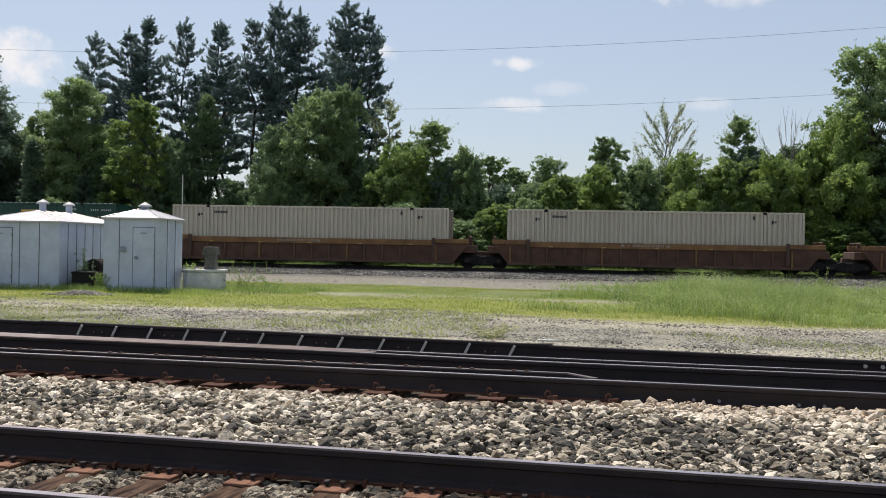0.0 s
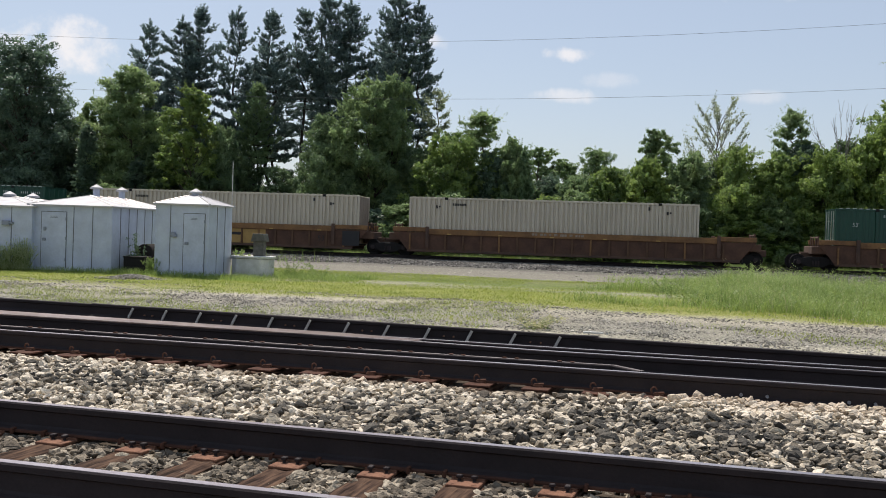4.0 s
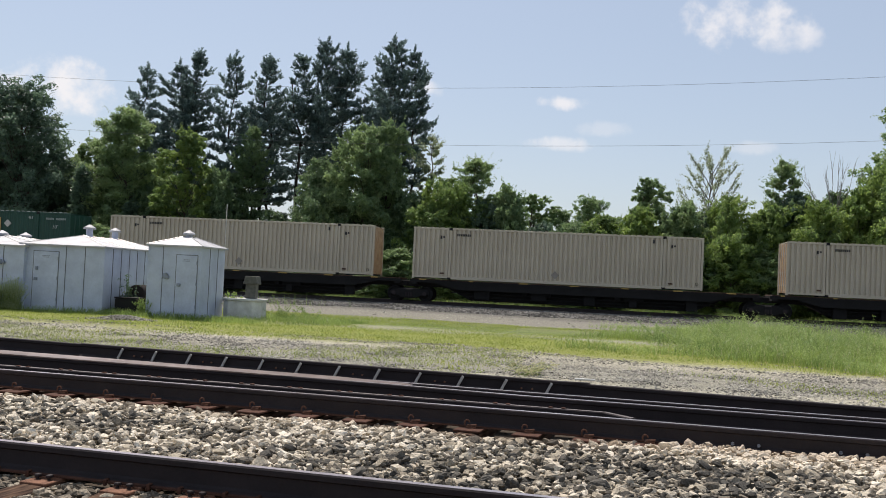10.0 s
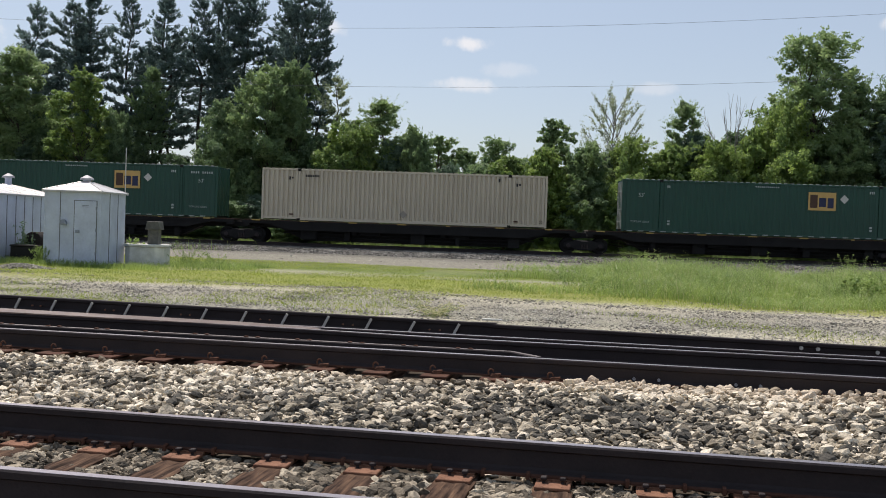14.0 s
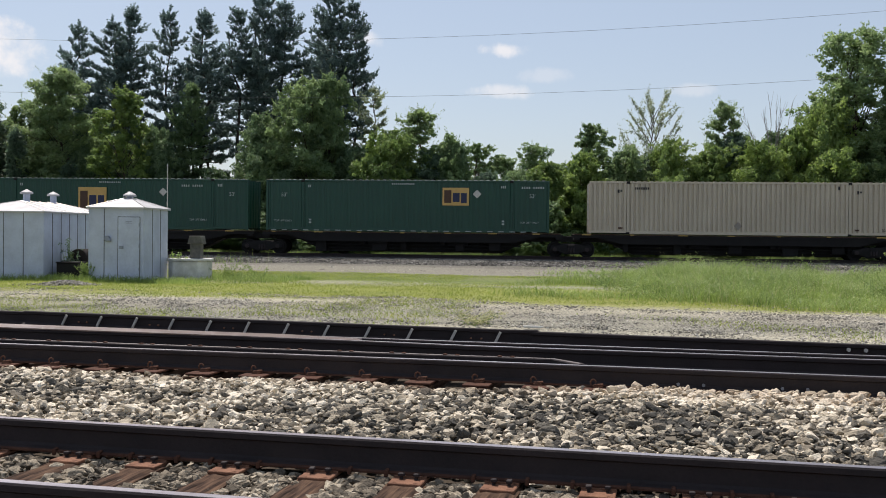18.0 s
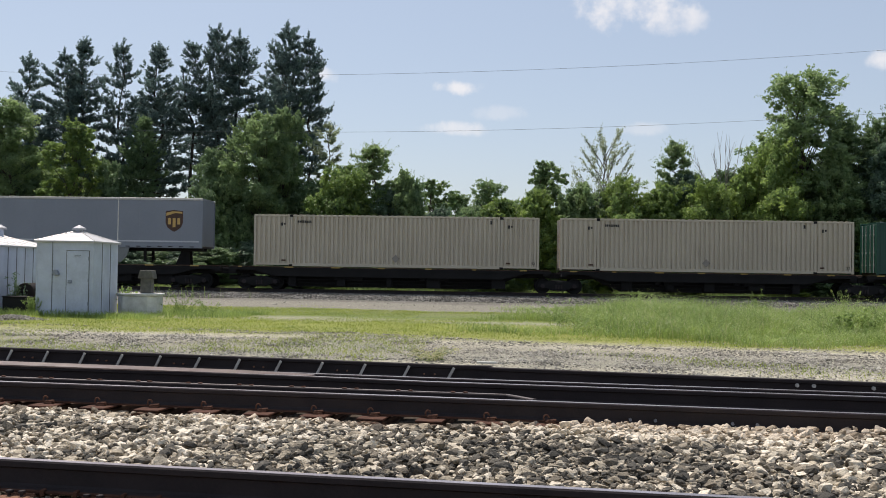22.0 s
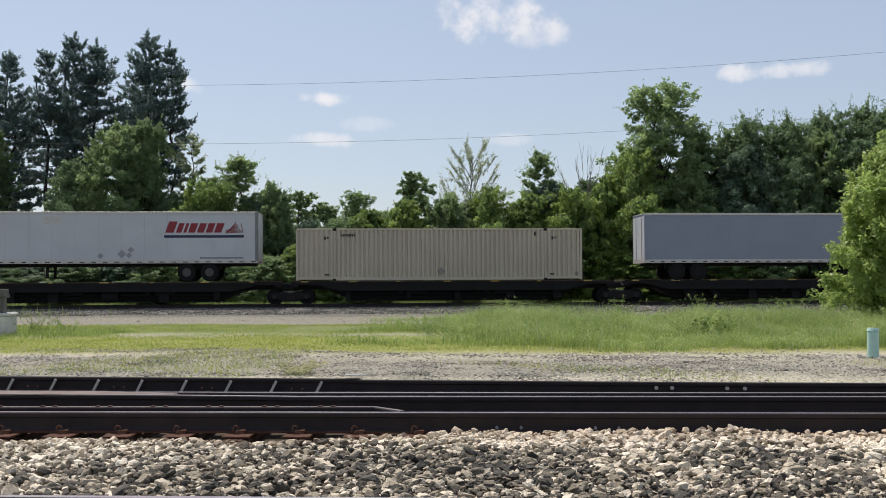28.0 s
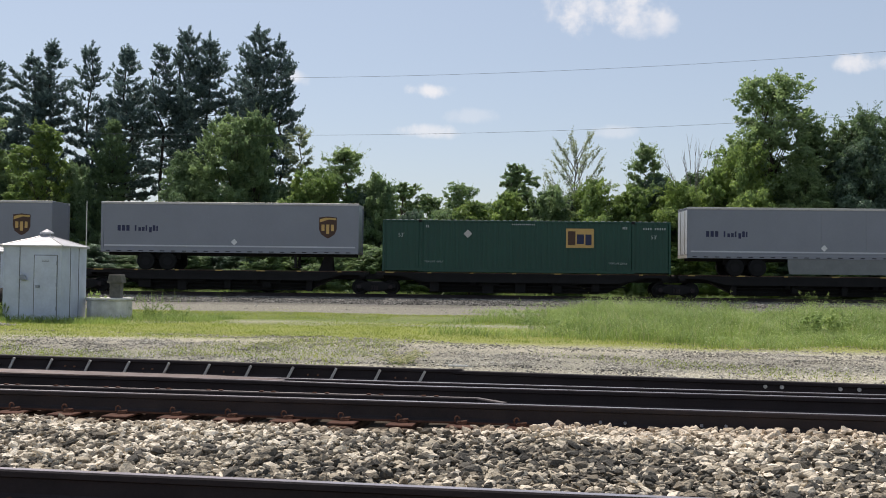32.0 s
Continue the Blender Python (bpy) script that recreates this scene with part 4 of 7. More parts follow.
# ---- railcars (x along the car from its rear end, y from the near side inwards) ----
def well_car(L, group, sign=False):
    """Ochre and brown double-stack well car with sloped ends."""
    car = thing("well_car", "rusty ochre and brown well car with ribbed sides", "railcar", group)
    a, b = 2.1, L - 2.1
    for y0, s, name in ((-0.13, 1, "side"), (2.73, -1, "side")):
        bm = bmesh.new()
        bm_prism(bm, [(0.55, 1.7), (1.45, 0.62), (L - 1.45, 0.62), (L - 0.55, 1.7)], "y", y0, y0 + s * 0.03)
        side = part("side_sheet", bm, M_wellside, car, "brown weathered side sheet")
        for i in range(int((L - 3.0) / 1.02) + 1):
            x = 1.55 + 1.02 * i
            part("rib", bevelled(boxes((x - 0.05, x + 0.05, y0 - s * 0.09, y0, 0.68, 1.6)), 0.012), M_rib if i % 5 else M_ochre, side)
        part("bottom_sill", box(1.4, L - 1.4, y0 - 0.06, y0 + 0.06, 0.58, 0.72, 0.015), M_oxide, car)
        bm = boxes((0.55, a + 0.35, y0 - 0.07, y0 + 0.07, 1.72, 1.97), (b - 0.35, L - 0.55, y0 - 0.07, y0 + 0.07, 1.72, 1.97), (a + 0.35, b - 0.35, y0 - 0.09, y0 + 0.07, 1.58, 1.9))
        part("top_chord", bevelled(bm, 0.015), M_ochre, car, "ochre painted top chord, stained")
        for x in (a + 0.45, b - 0.45):
            part("lock_post", box(x - 0.1, x + 0.1, y0 - 0.12 * s - 0.03, y0 - 0.12 * s + 0.03, 0.82, 2.02, 0.015), M_oxide, car)
        bm = bmesh.new()
        for x in np.arange(a + 1.6, b - 1.2, 2.9):
            bm_box(bm, x, x + 0.22, y0 - s * 0.095 - 0.004, y0 - s * 0.095 + 0.004, 1.6, 1.65)
        part("reflector_strip", bm, M_reflect, car, kind="stuff")
    rnd = random.Random(int(L * 10))
    x, words = L * 0.4, []
    while x < L * 0.53:
        w = rnd.uniform(0.08, 0.2)
        words.append((x, 1.7 + rnd.uniform(-0.01, 0.01), w, 0.12))
        x += w + rnd.choice((0.04, 0.05, 0.16))
    bars(words, M_chalked, car, "chalked_marking", y=-0.228, label="worn pale lettering")
    if sign:
        part("sign_panel", boxes((L * 0.52, L * 0.52 + 2.4, -0.152, -0.146, 0.74, 1.56)), material("yellow_ochre_sign", (0.42, 0.27, 0.08), 0.7, 0, (0.3, 0.18, 0.06)), car, "yellow-ochre sign panel")
        part("sign_mark", boxes((L * 0.52 + 0.15, L * 0.52 + 1.0, -0.16, -0.153, 1.2, 1.36)), M_black, car)
        lettering("53", L - 3.25, 1.15, 0.42, M_black, car, y=-0.232)
        for x in (0.9, L - 2.3):
            part("number_panel", boxes((x + 0.3, x + 1.3, -0.226, -0.147, 0.78, 1.62)), M_black, car)
        lettering("125T", 1.72, 1.02, 0.36, M_letter, car, y=-0.232)
        bars([(1.35 + 0.2 * i, 1.36, 0.13, 0.12) for i in range(4)], M_slate, car, y=-0.232)
    part("well_floor", boxes((a + 0.9, b - 0.9, 0.3, 0.7, 0.62, 0.78), (a + 0.9, b - 0.9, 1.9, 2.3, 0.62, 0.78)), M_oxide, car)
    for x0, x1, s in ((0.25, a + 0.2, 1), (L - a - 0.2, L - 0.25, -1)):
        part("end_platform", box(x0, x1, 0.2, 2.4, 1.2, 1.62, 0.03), M_oxide, car)
        xe = x0 if s > 0 else x1
        part("draft_sill", box(min(xe - 0.4 * s, xe + 0.8 * s), max(xe - 0.4 * s, xe + 0.8 * s), 1.05, 1.55, 0.95, 1.3, 0.03), M_oxide, car)
        bm = bmesh.new()
        for y in (0.3, 0.9, 1.7, 2.3):
            bm_tube(bm, (xe + 0.35 * s, y, 1.6), (xe + 0.35 * s, y, 2.2 if y in (0.3, 2.3) else 2.1), 0.04, n=6)
        bm_tube(bm, (xe + 0.35 * s, 0.3, 2.1), (xe + 0.35 * s, 2.3, 2.1), 0.03, n=6)
        bm_box(bm, min(xe + 0.7 * s, xe + 1.0 * s), max(xe + 0.7 * s, xe + 1.0 * s), 0.25, 0.6, 1.6, 1.95)
        bm_tube(bm, (xe + 0.35 * s, 1.0, 2.0), (xe + 0.35 * s + 0.1, 1.0, 2.0), 0.16, n=12)
        part("end_railing", bm, M_oxide, car)
    return car


def spine_car(L, group, low=0.66):
    """Black skeleton car: a deep centre sill, outriggers and a thin deck edge."""
    car = thing("spine_car", "black and rust-stained skeleton railcar with reflector patches", "railcar", group)
    bm = bmesh.new()
    pts = [(0.0, 1.18), (2.3, 1.18), (3.7, low), (L - 3.7, low), (L - 2.3, 1.18), (L, 1.18), (L, 1.5), (0, 1.5)]
    bm_prism(bm, pts, "y", 0.85, 1.75)
    part("centre_sill", bevelled(bm, 0.02), M_blackcar, car)
    for y0, y1 in ((0.1, 0.22), (2.38, 2.5)):
        bm = boxes((0.25, L - 0.25, y0, y1, 1.42, 1.58))
        bm_prism(bm, [(1.5, 1.44), (3.0, 1.08), (L - 3.0, 1.08), (L - 1.5, 1.44)], "y", y0 + 0.03, y1 - 0.03)
        part("side_sill", bm, M_blackcar, car)
    for i in range(9):
        x = 0.5 + (L - 1.0) * i / 8
        part("crossbearer", boxes((x - 0.16, x + 0.16, 0.12, 2.48, 1.3, 1.56)), M_blackcar, car)
    bm = boxes((0.35, 2.6, 0.07, 2.53, 1.585, 1.64), (L - 2.6, L - 0.35, 0.07, 2.53, 1.585, 1.64), (0.4, L - 0.4, 0.07, 0.5, 1.585, 1.625))
    part("deck_edge", bm, M_oxide, car, "rust-brown deck edge")
    r = random.Random(int(L * 100))
    bm = bmesh.new()
    for i in range(7):
        x = 0.8 + (L - 2.0) * i / 6.3
        bm_box(bm, x, x + r.choice((0.22, 0.4, 0.5)), 0.058, 0.064, 1.565, 1.632)
    part("reflector_strip", bm, M_reflect, car, kind="stuff")
    for x in (L * 0.36, L * 0.62):
        bm = bmesh.new()
        bm_tube(bm, (x, 0.5, 1.05), (x + 1.1, 0.5, 1.05), 0.17, n=10)
        part("air_tank", bm, M_blackcar, car)
        part("brake_valve", box(x - 0.5, x - 0.2, 0.35, 0.7, 0.9, 1.3, 0.02), M_blackcar, car)
    bm = bmesh.new()
    bm_tube(bm, (2.6, 0.45, 0.92), (L - 2.6, 0.45, 0.88), 0.03, n=6)
    bm_tube(bm, (3.4, 0.6, 0.72), (L - 3.4, 0.6, 0.7), 0.035, n=6)
    part("brake_pipe", bm, M_blackcar, car)
    for i in range(5):
        x = 3.6 + (L - 7.6) * i / 4 + r.uniform(-0.5, 0.5)
        w = r.uniform(0.25, 0.9)
        part("brake_gear", box(x, x + w, 0.4, 0.8, r.uniform(0.46, 0.66), 1.1, 0.02), M_blackcar, car)
    return car


def trailer_hitch(car, x):
    bm = bmesh.new()
    bm_prism(bm, [(x - 0.5, 1.62), (x - 0.1, 2.62), (x + 0.25, 2.62), (x + 0.35, 1.62)], "y", 0.95, 1.05)
    bm_prism(bm, [(x - 0.5, 1.62), (x - 0.1, 2.62), (x + 0.25, 2.62), (x + 0.35, 1.62)], "y", 1.55, 1.65)
    bm_box(bm, x - 0.3, x + 0.4, 0.85, 1.75, 2.55, 2.66)
    part("trailer_hitch", bm, M_blackcar, car)


# ---- loads ----
CL, CW, CH = 16.15, 2.59, 2.9


def corrugated(bm, x0, x1, y, z0, z1, pitch, depth, s):
    """A trapezoid-ribbed sheet; s: the side towards which the ribs stand out."""
    n = max(1, round((x1 - x0) / pitch))
    p = (x1 - x0) / n
    xs = []
    for i in range(n):
        b = x0 + i * p
        xs += [(b, 0), (b + 0.3 * p, 0), (b + 0.42 * p, depth), (b + 0.88 * p, depth)]
    xs.append((x1, 0))
    A = [bm.verts.new((x, y - d * s, z0)) for x, d in xs]
    B = [bm.verts.new((x, y - d * s, z1)) for x, d in xs]
    for i in range(len(xs) - 1):
        bm.faces.new((A[i], A[i + 1], B[i + 1], B[i]))


def bars(rows, mat, parent, name="marking", y=-0.012, label=""):
    """Plain bars in the place of small lettering: (x, z, width, height) each."""
    bm = bmesh.new()
    for x, z, w, h in rows:
        bm_box(bm, x, x + w, y, y + 0.006, z, z + h)
    return part(name, bm, mat, parent, label, "stuff" if len(rows) > 1 else "")


def lettering(s, x, z, size, mat, parent, y=-0.016, name="lettering"):
    me = text_mesh(s, size)
    me.materials.clear()
    me.materials.append(mat)
    ob = new(name, me)
    ob.parent = parent
    ob.matrix_basis = Matrix.Translation((x, y, z)) @ Matrix.Rotation(radians(90), 4, "X")
    return ob


def container(paint, door, label, green=False, logo=None, diamond=None, inset=False):
    """A 53-foot container: ribbed sides between posts and rails, doors, roof, markings."""
    c = thing("shipping_container", label, "container", "containers on the train")
    depth, pitch = (0.027, 0.3) if green else (0.075, 0.262)
    posts = (0.0, 2.07, CL - 2.07 - 0.1, CL)
    for y, s in ((0.03, 1), (CW - 0.03, -1)):
        for a, b in ((0.12, 2.07), (2.19, CL - 2.17), (CL - 2.05, CL - 0.12)):
            bm = bmesh.new()
            corrugated(bm, a, b, y + (0.025 if green else 0.056) * s, 0.17, CH - 0.09, pitch, depth, s)
            part("side_panel", bm, paint, c)
        ya, yb = (0.0, 0.09) if s > 0 else (CW - 0.09, CW)
        part("bottom_rail", box(2.19, CL - 2.17, ya, yb, 0.0, 0.17, 0.01), paint, c)
        part("bottom_rail", box(0.12, 2.07, ya, yb, 0.05, 0.18, 0.01), paint, c)
        part("bottom_rail", box(CL - 2.05, CL - 0.12, ya, yb, 0.05, 0.18, 0.01), paint, c)
        part("top_rail", box(0.0, CL, ya, yb, CH - 0.1, CH, 0.01), paint, c)
        for x in posts:
            w = 0.12
            x0 = min(x, CL - w)
            part("post", box(x0, x0 + w, ya - 0.004, yb + 0.004, 0.0, CH - 0.1, 0.01), paint, c)
        for x in (2.03, CL - 2.21):
            part("lifting_casting", box(x, x + 0.2, ya - 0.006, yb + 0.006, CH - 0.13, CH + 0.02, 0.01), M_blackcar, c)
            part("lifting_casting", box(x, x + 0.2, ya - 0.006, yb + 0.006, -0.01, 0.11, 0.01), M_blackcar if not green else paint, c)
    bm = bmesh.new()
    n = 50
    for i in range(n):
        x = 0.1 + (CL - 0.2) * i / n
        bm_box(bm, x, x + (CL - 0.2) / n * 0.55, 0.09, CW - 0.09, CH - 0.03, CH + 0.012)
    bm_box(bm, 0.1, CL - 0.1, 0.09, CW - 0.09, CH - 0.05, CH - 0.03)
    part("roof", bm, paint, c)
    # added dashes imitate sun on the roof corrugation, painted white on green boxes
    bm = bmesh.new()
    for i in range(46):
        x = 0.2 + 0.345 * i
        bm_box(bm, x, x + 0.17, 0.0, 0.09, CH + 0.002, CH + 0.03)
    part("roof_bow", bm, M_letter if green else paint, c, "pale dashes in place of sunlit roof corrugation", "stuff")
    part("floor", box(0.1, CL - 0.1, 0.09, CW - 0.09, 0.02, 0.12), M_blackcar, c)
    bm = bmesh.new()
    ribs = [(0.1, CL - 0.05)]
    for i in range(9):
        y, x = 0.1 + i * 0.266, CL - 0.02 - 0.03 * (i % 2)
        ribs += [(y + 0.02, x), (y + 0.246, x)]
    ribs += [(CW - 0.1, CL - 0.05), (CW - 0.1, CL - 0.1), (0.1, CL - 0.1)]
    bm_prism(bm, [(x, y) for y, x in ribs], "z", 0.1, CH - 0.08)
    part("end_wall", bm, door, c)
    for y0 in (0.1, CW / 2 + 0.01):
        d = part("door", box(0.02, 0.08, y0, y0 + CW / 2 - 0.11, 0.12, CH - 0.1, 0.01), door, c, "warm tan painted door")
        bm = bmesh.new()
        for y in (y0 + 0.3, y0 + 0.85):
            bm_tube(bm, (-0.01, y, 0.12), (-0.01, y, CH - 0.12), 0.02, n=6)
            for z in (0.5, 1.2, 2.2):
                bm_box(bm, -0.03, 0.02, y - 0.05, y + 0.05, z, z + 0.08)
        part("lock_rod", bm, M_galv, d)
    ink = M_faded if green else M_black
    if green:
        bars([(CL * 0.45 + 0.11 * i, CH - 0.24, 0.07, 0.07) for i in range(12)], ink, c)
        xn, xm = (CL - 3.95, CL - 1.8) if inset else (CL - 1.55, CL - 2.7)
        bars([(xn + 0.13 * i, CH - 0.44, 0.07, 0.12) for i in range(10) if i != 4], ink, c)
        bars([(2.45 + 0.1 * i, CH - 0.42, 0.06, 0.14) for i in range(2)] + [(xm + 0.1 * i, CH - 0.42, 0.06, 0.14) for i in range(3)], ink, c)
        lettering("53'", 1.05, CH - 0.86, 0.3, ink, c)
        lettering("53'", CL - 0.95, CH - 0.86, 0.3, ink, c)
        far = inset or diamond < 8
        if diamond > 12:
            bars([(0.3 + 0.62 * i, 0.02, 0.3, 0.045) for i in range(25)], ink, c, "tape_dash")
            bars([(2.5, 0.58, 0.14, 0.1), (2.5, 0.42, 0.14, 0.1), (CL - 2.65, 0.58, 0.14, 0.1), (CL - 2.65, 0.42, 0.14, 0.1)], ink, c)
        lettering("TOP LIFT ONLY", 2.9 if far else 1.0, 0.56, 0.15, ink, c)
        lettering("TOP LIFT ONLY", CL - 2.95 if far else CL - 1.1, 0.56, 0.15, ink, c)
        if diamond:
            bm = bmesh.new()
            bm_box(bm, -0.17, 0.17, -0.006, 0.0, -0.17, 0.17, Matrix.Rotation(radians(45), 4, "Y"))
            part("placard", bm, M_galv, c).matrix_basis = Matrix.Translation((diamond, -0.006, CH - 0.75))
        x, z, w, h = logo
        panel = part("logo_panel", boxes((x, x + w, -0.014, -0.006, z, z + h)), M_yellow, c, "yellow square sign with dark lettering shapes")
        q = -0.02
        k = w / 1.55
        bars([(x + 0.1 * k, z + 0.14 * h, 0.42 * k, 0.72 * h)], M_brown, panel, y=q)
        bars([(x + 0.6 * k, z + 0.2 * h, 0.4 * k, 0.5 * h)], M_navy, panel, y=q)
        bars([(x + 1.08 * k, z + 0.14 * h, 0.34 * k, 0.56 * h)], M_navy, panel, y=q)
    else:
        bars([(2.5 + 0.1 * i, CH - 0.44, 0.07, 0.13) for i in range(8)], M_black, c, y=-0.006)
        bars([(1.55, CH - 0.62, 0.1, 0.18), (1.7, CH - 0.56, 0.1, 0.1), (CL - 1.75, CH - 0.62, 0.1, 0.18), (CL - 1.6, CH - 0.56, 0.1, 0.1), (CL - 2.75, CH - 0.4, 0.1, 0.2)], M_black, c, y=-0.006)
        bars([(1.6, 0.28, 0.24, 0.09), (CL - 1.85, 0.28, 0.24, 0.09)], M_brown, c, y=-0.006)
        lettering("53", CL - 0.32, 0.33, 0.2, M_black, c, y=-0.008)
        bm = bmesh.new()
        bm_box(bm, -0.16, 0.16, -0.008, 0.0, -0.16, 0.16, Matrix.Rotation(radians(45), 4, "Y"))
        part("placard", bm, material("faded_placard", (0.3, 0.27, 0.23), 0.6), c).matrix_basis = Matrix.Translation((8.1, -0.006, 0.5))
    return c


def tandem(t, x, r=0.5, hub=None):
    """Two axles of paired wheels under a trailer; z 0 is the trailer's underside."""
    for i, dx in enumerate((-0.62, 0.62)):
        for y0, y1 in ((0.02, 0.28), (2.3, 2.56)):
            bm = bmesh.new()
            bm_tube(bm, (x + dx, y0, -0.5), (x + dx, y1, -0.5), r, n=20)
            bevelled(bm, 0.03)
            w = part("wheel", bm, M_rubber, t)
            bm = bmesh.new()
            ya = y0 - 0.004 if y0 < 1 else y1 - 0.02
            bm_tube(bm, (x + dx, ya, -0.5), (x + dx, ya + 0.024, -0.5), 0.24, n=14)
            part("rim", bm, hub or M_hub, w)
    part("axle_frame", boxes((x - 1.2, x + 1.2, 0.5, 0.62, -0.35, -0.02), (x - 1.2, x + 1.2, 1.98, 2.1, -0.35, -0.02), (x - 0.68, x - 0.56, 0.3, 2.3, -0.56, -0.44), (x + 0.56, x + 0.68, 0.3, 2.3, -0.56, -0.44)), M_blackcar, t)


def trailer(L, paint, label, skirt=False, wheels_low=True, band=False):
    """A box trailer: smooth sides between rails, posts, running gear, landing legs."""
    t = thing("semi_trailer", label, "trailer", "trailers on the train")
    H = 2.86
    part("body", box(0.06, L - 0.06, 0.03, CW - 0.03, 0.12, H - 0.06, 0.02), paint, t)
    part("roof", box(0.03, L - 0.03, 0.04, CW - 0.04, H - 0.065, H - 0.01, 0.02), paint, t)
    n = int(L / 1.22)
    for y0, y1 in ((0.0, 0.05), (CW - 0.05, CW)):
        part("top_rail", box(0, L, y0, y1, H - 0.13, H, 0.012), M_galv, t)
        part("bottom_rail", box(0, L, y0, y1, 0.0, 0.2, 0.012), M_galv if not band else paint, t)
        for x in (0.0, L - 0.16):
            part("corner_post", box(x, x + 0.16, y0 - 0.002, y1 + 0.002, 0.2, H - 0.13, 0.012), paint, t)
        s = y0 if y0 == 0 else y1
        bm = bmesh.new()
        for i in range(1, n):
            x = L * i / n
            bm_box(bm, x - 0.006, x + 0.006, s + (0.024 if y0 == 0 else -0.032), s + (0.032 if y0 == 0 else -0.024), 0.2, H - 0.14)
        part("panel_seam", bm, M_seamline if paint is M_white else paint, t, kind="stuff")
    bm = bmesh.new()
    for i in range(int(L / 0.62)):
        bm_box(bm, 0.3 + 0.62 * i, 0.55 + 0.62 * i, -0.004, 0.002, 0.05, 0.1)
    part("tape_dash", bm, M_black, t, kind="stuff")
    if band:
        part("light_band", boxes((0.2, L - 0.2, 0.02, 0.028, 0.34, 0.42)), M_white, t)
    part("underframe", boxes((0.2, L - 0.2, 0.85, 0.98, -0.16, 0.02), (0.2, L - 0.2, 1.6, 1.73, -0.16, 0.02)), M_blackcar, t)
    if skirt:
        bm = bmesh.new()
        bm_prism(bm, [(L * 0.346, 0.0), (L * 0.346, -0.4), (L * 0.352, -0.84), (L * 0.705, -0.84), (L * 0.725, -0.5), (L * 0.735, 0.0)], "y", 0.03, 0.06)
        part("side_skirt", bm, M_skirt, t, "pale grey side skirt")
    return t


def rear_doors(t):
    # white instead of the body's grey: sun on the end face put into colour
    for y0 in (0.1, CW / 2 + 0.01):
        d = part("rear_door", box(0.0, 0.058, y0, y0 + CW / 2 - 0.11, 0.2, 2.68, 0.01), M_white, t, "rear door, painted white for its sunlit end")
        part("lock_rod", boxes((-0.03, 0.0, y0 + 0.5, y0 + 0.54, 0.2, 2.68)), M_galv, d)
    part("rear_sill", boxes((-0.01, 0.058, 0.06, CW - 0.06, 0.0, 0.18)), M_galv, t)


def landing_legs(t, x):
    for y in (0.55, 1.95):
        part("landing_leg", box(x - 0.07, x + 0.07, y, y + 0.14, -0.75, 0.0, 0.01), M_blackcar, t)
        part("landing_foot", box(x - 0.16, x + 0.16, y - 0.04, y + 0.18, -0.79, -0.74, 0.01), M_blackcar, t)
    part("leg_brace", boxes((x - 0.04, x + 0.04, 0.6, 2.0, -0.45, -0.38)), M_blackcar, t)


def shield(t, x, z, k=1.0):
    """A brown shield with a gold top, drawn as plain shapes."""
    out = [(-0.5, 0.56), (0, 0.62), (0.5, 0.56), (0.5, -0.1), (0.4, -0.36), (0.2, -0.52), (0, -0.62), (-0.2, -0.52), (-0.4, -0.36), (-0.5, -0.1)]
    bm = bmesh.new()
    bm_prism(bm, [(x + a * k, z + b * k) for a, b in out], "y", 0.016, 0.026)
    s = part("logo_shield", bm, M_brown, t, "brown and gold shield sign")
    bm = bmesh.new()
    bm_prism(bm, [(x + a * k, z + b * k) for a, b in ((-0.46, 0.46), (-0.1, 0.55), (0.46, 0.52), (0.46, 0.42), (0.05, 0.45), (-0.46, 0.28))], "y", 0.01, 0.018)
    part("shield_band", bm, M_yellow, s)
    bars([(x - 0.36 * k, z - 0.2 * k, 0.17 * k, 0.36 * k), (x - 0.09 * k, z - 0.36 * k, 0.17 * k, 0.52 * k), (x + 0.18 * k, z - 0.2 * k, 0.16 * k, 0.36 * k)], M_yellow, s, y=0.008)


def freight_words(t, x, z):
    """Two words as plain upright strokes."""
    rows = [(x + 0.25 * i, z, 0.18, 0.32) for i in range(3)]
    rows += [(x + 0.98 + 0.205 * i, z - (0.08 if i == 4 else 0), 0.15 if i % 3 else 0.09, (0.32, 0.2, 0.22, 0.32, 0.3, 0.32, 0.3)[i]) for i in range(7)]
    bars(rows, M_navy, t, y=0.018)


# prototypes, parked far below their copies' places until they are keyed
def place(ob, o, z, v=0.0):
    ob.matrix_basis = on_track(o, v, z)
    MOVING.append((ob, o, v, z))
    return ob


WELL_Z, DECK_Z = 0.79, 1.66


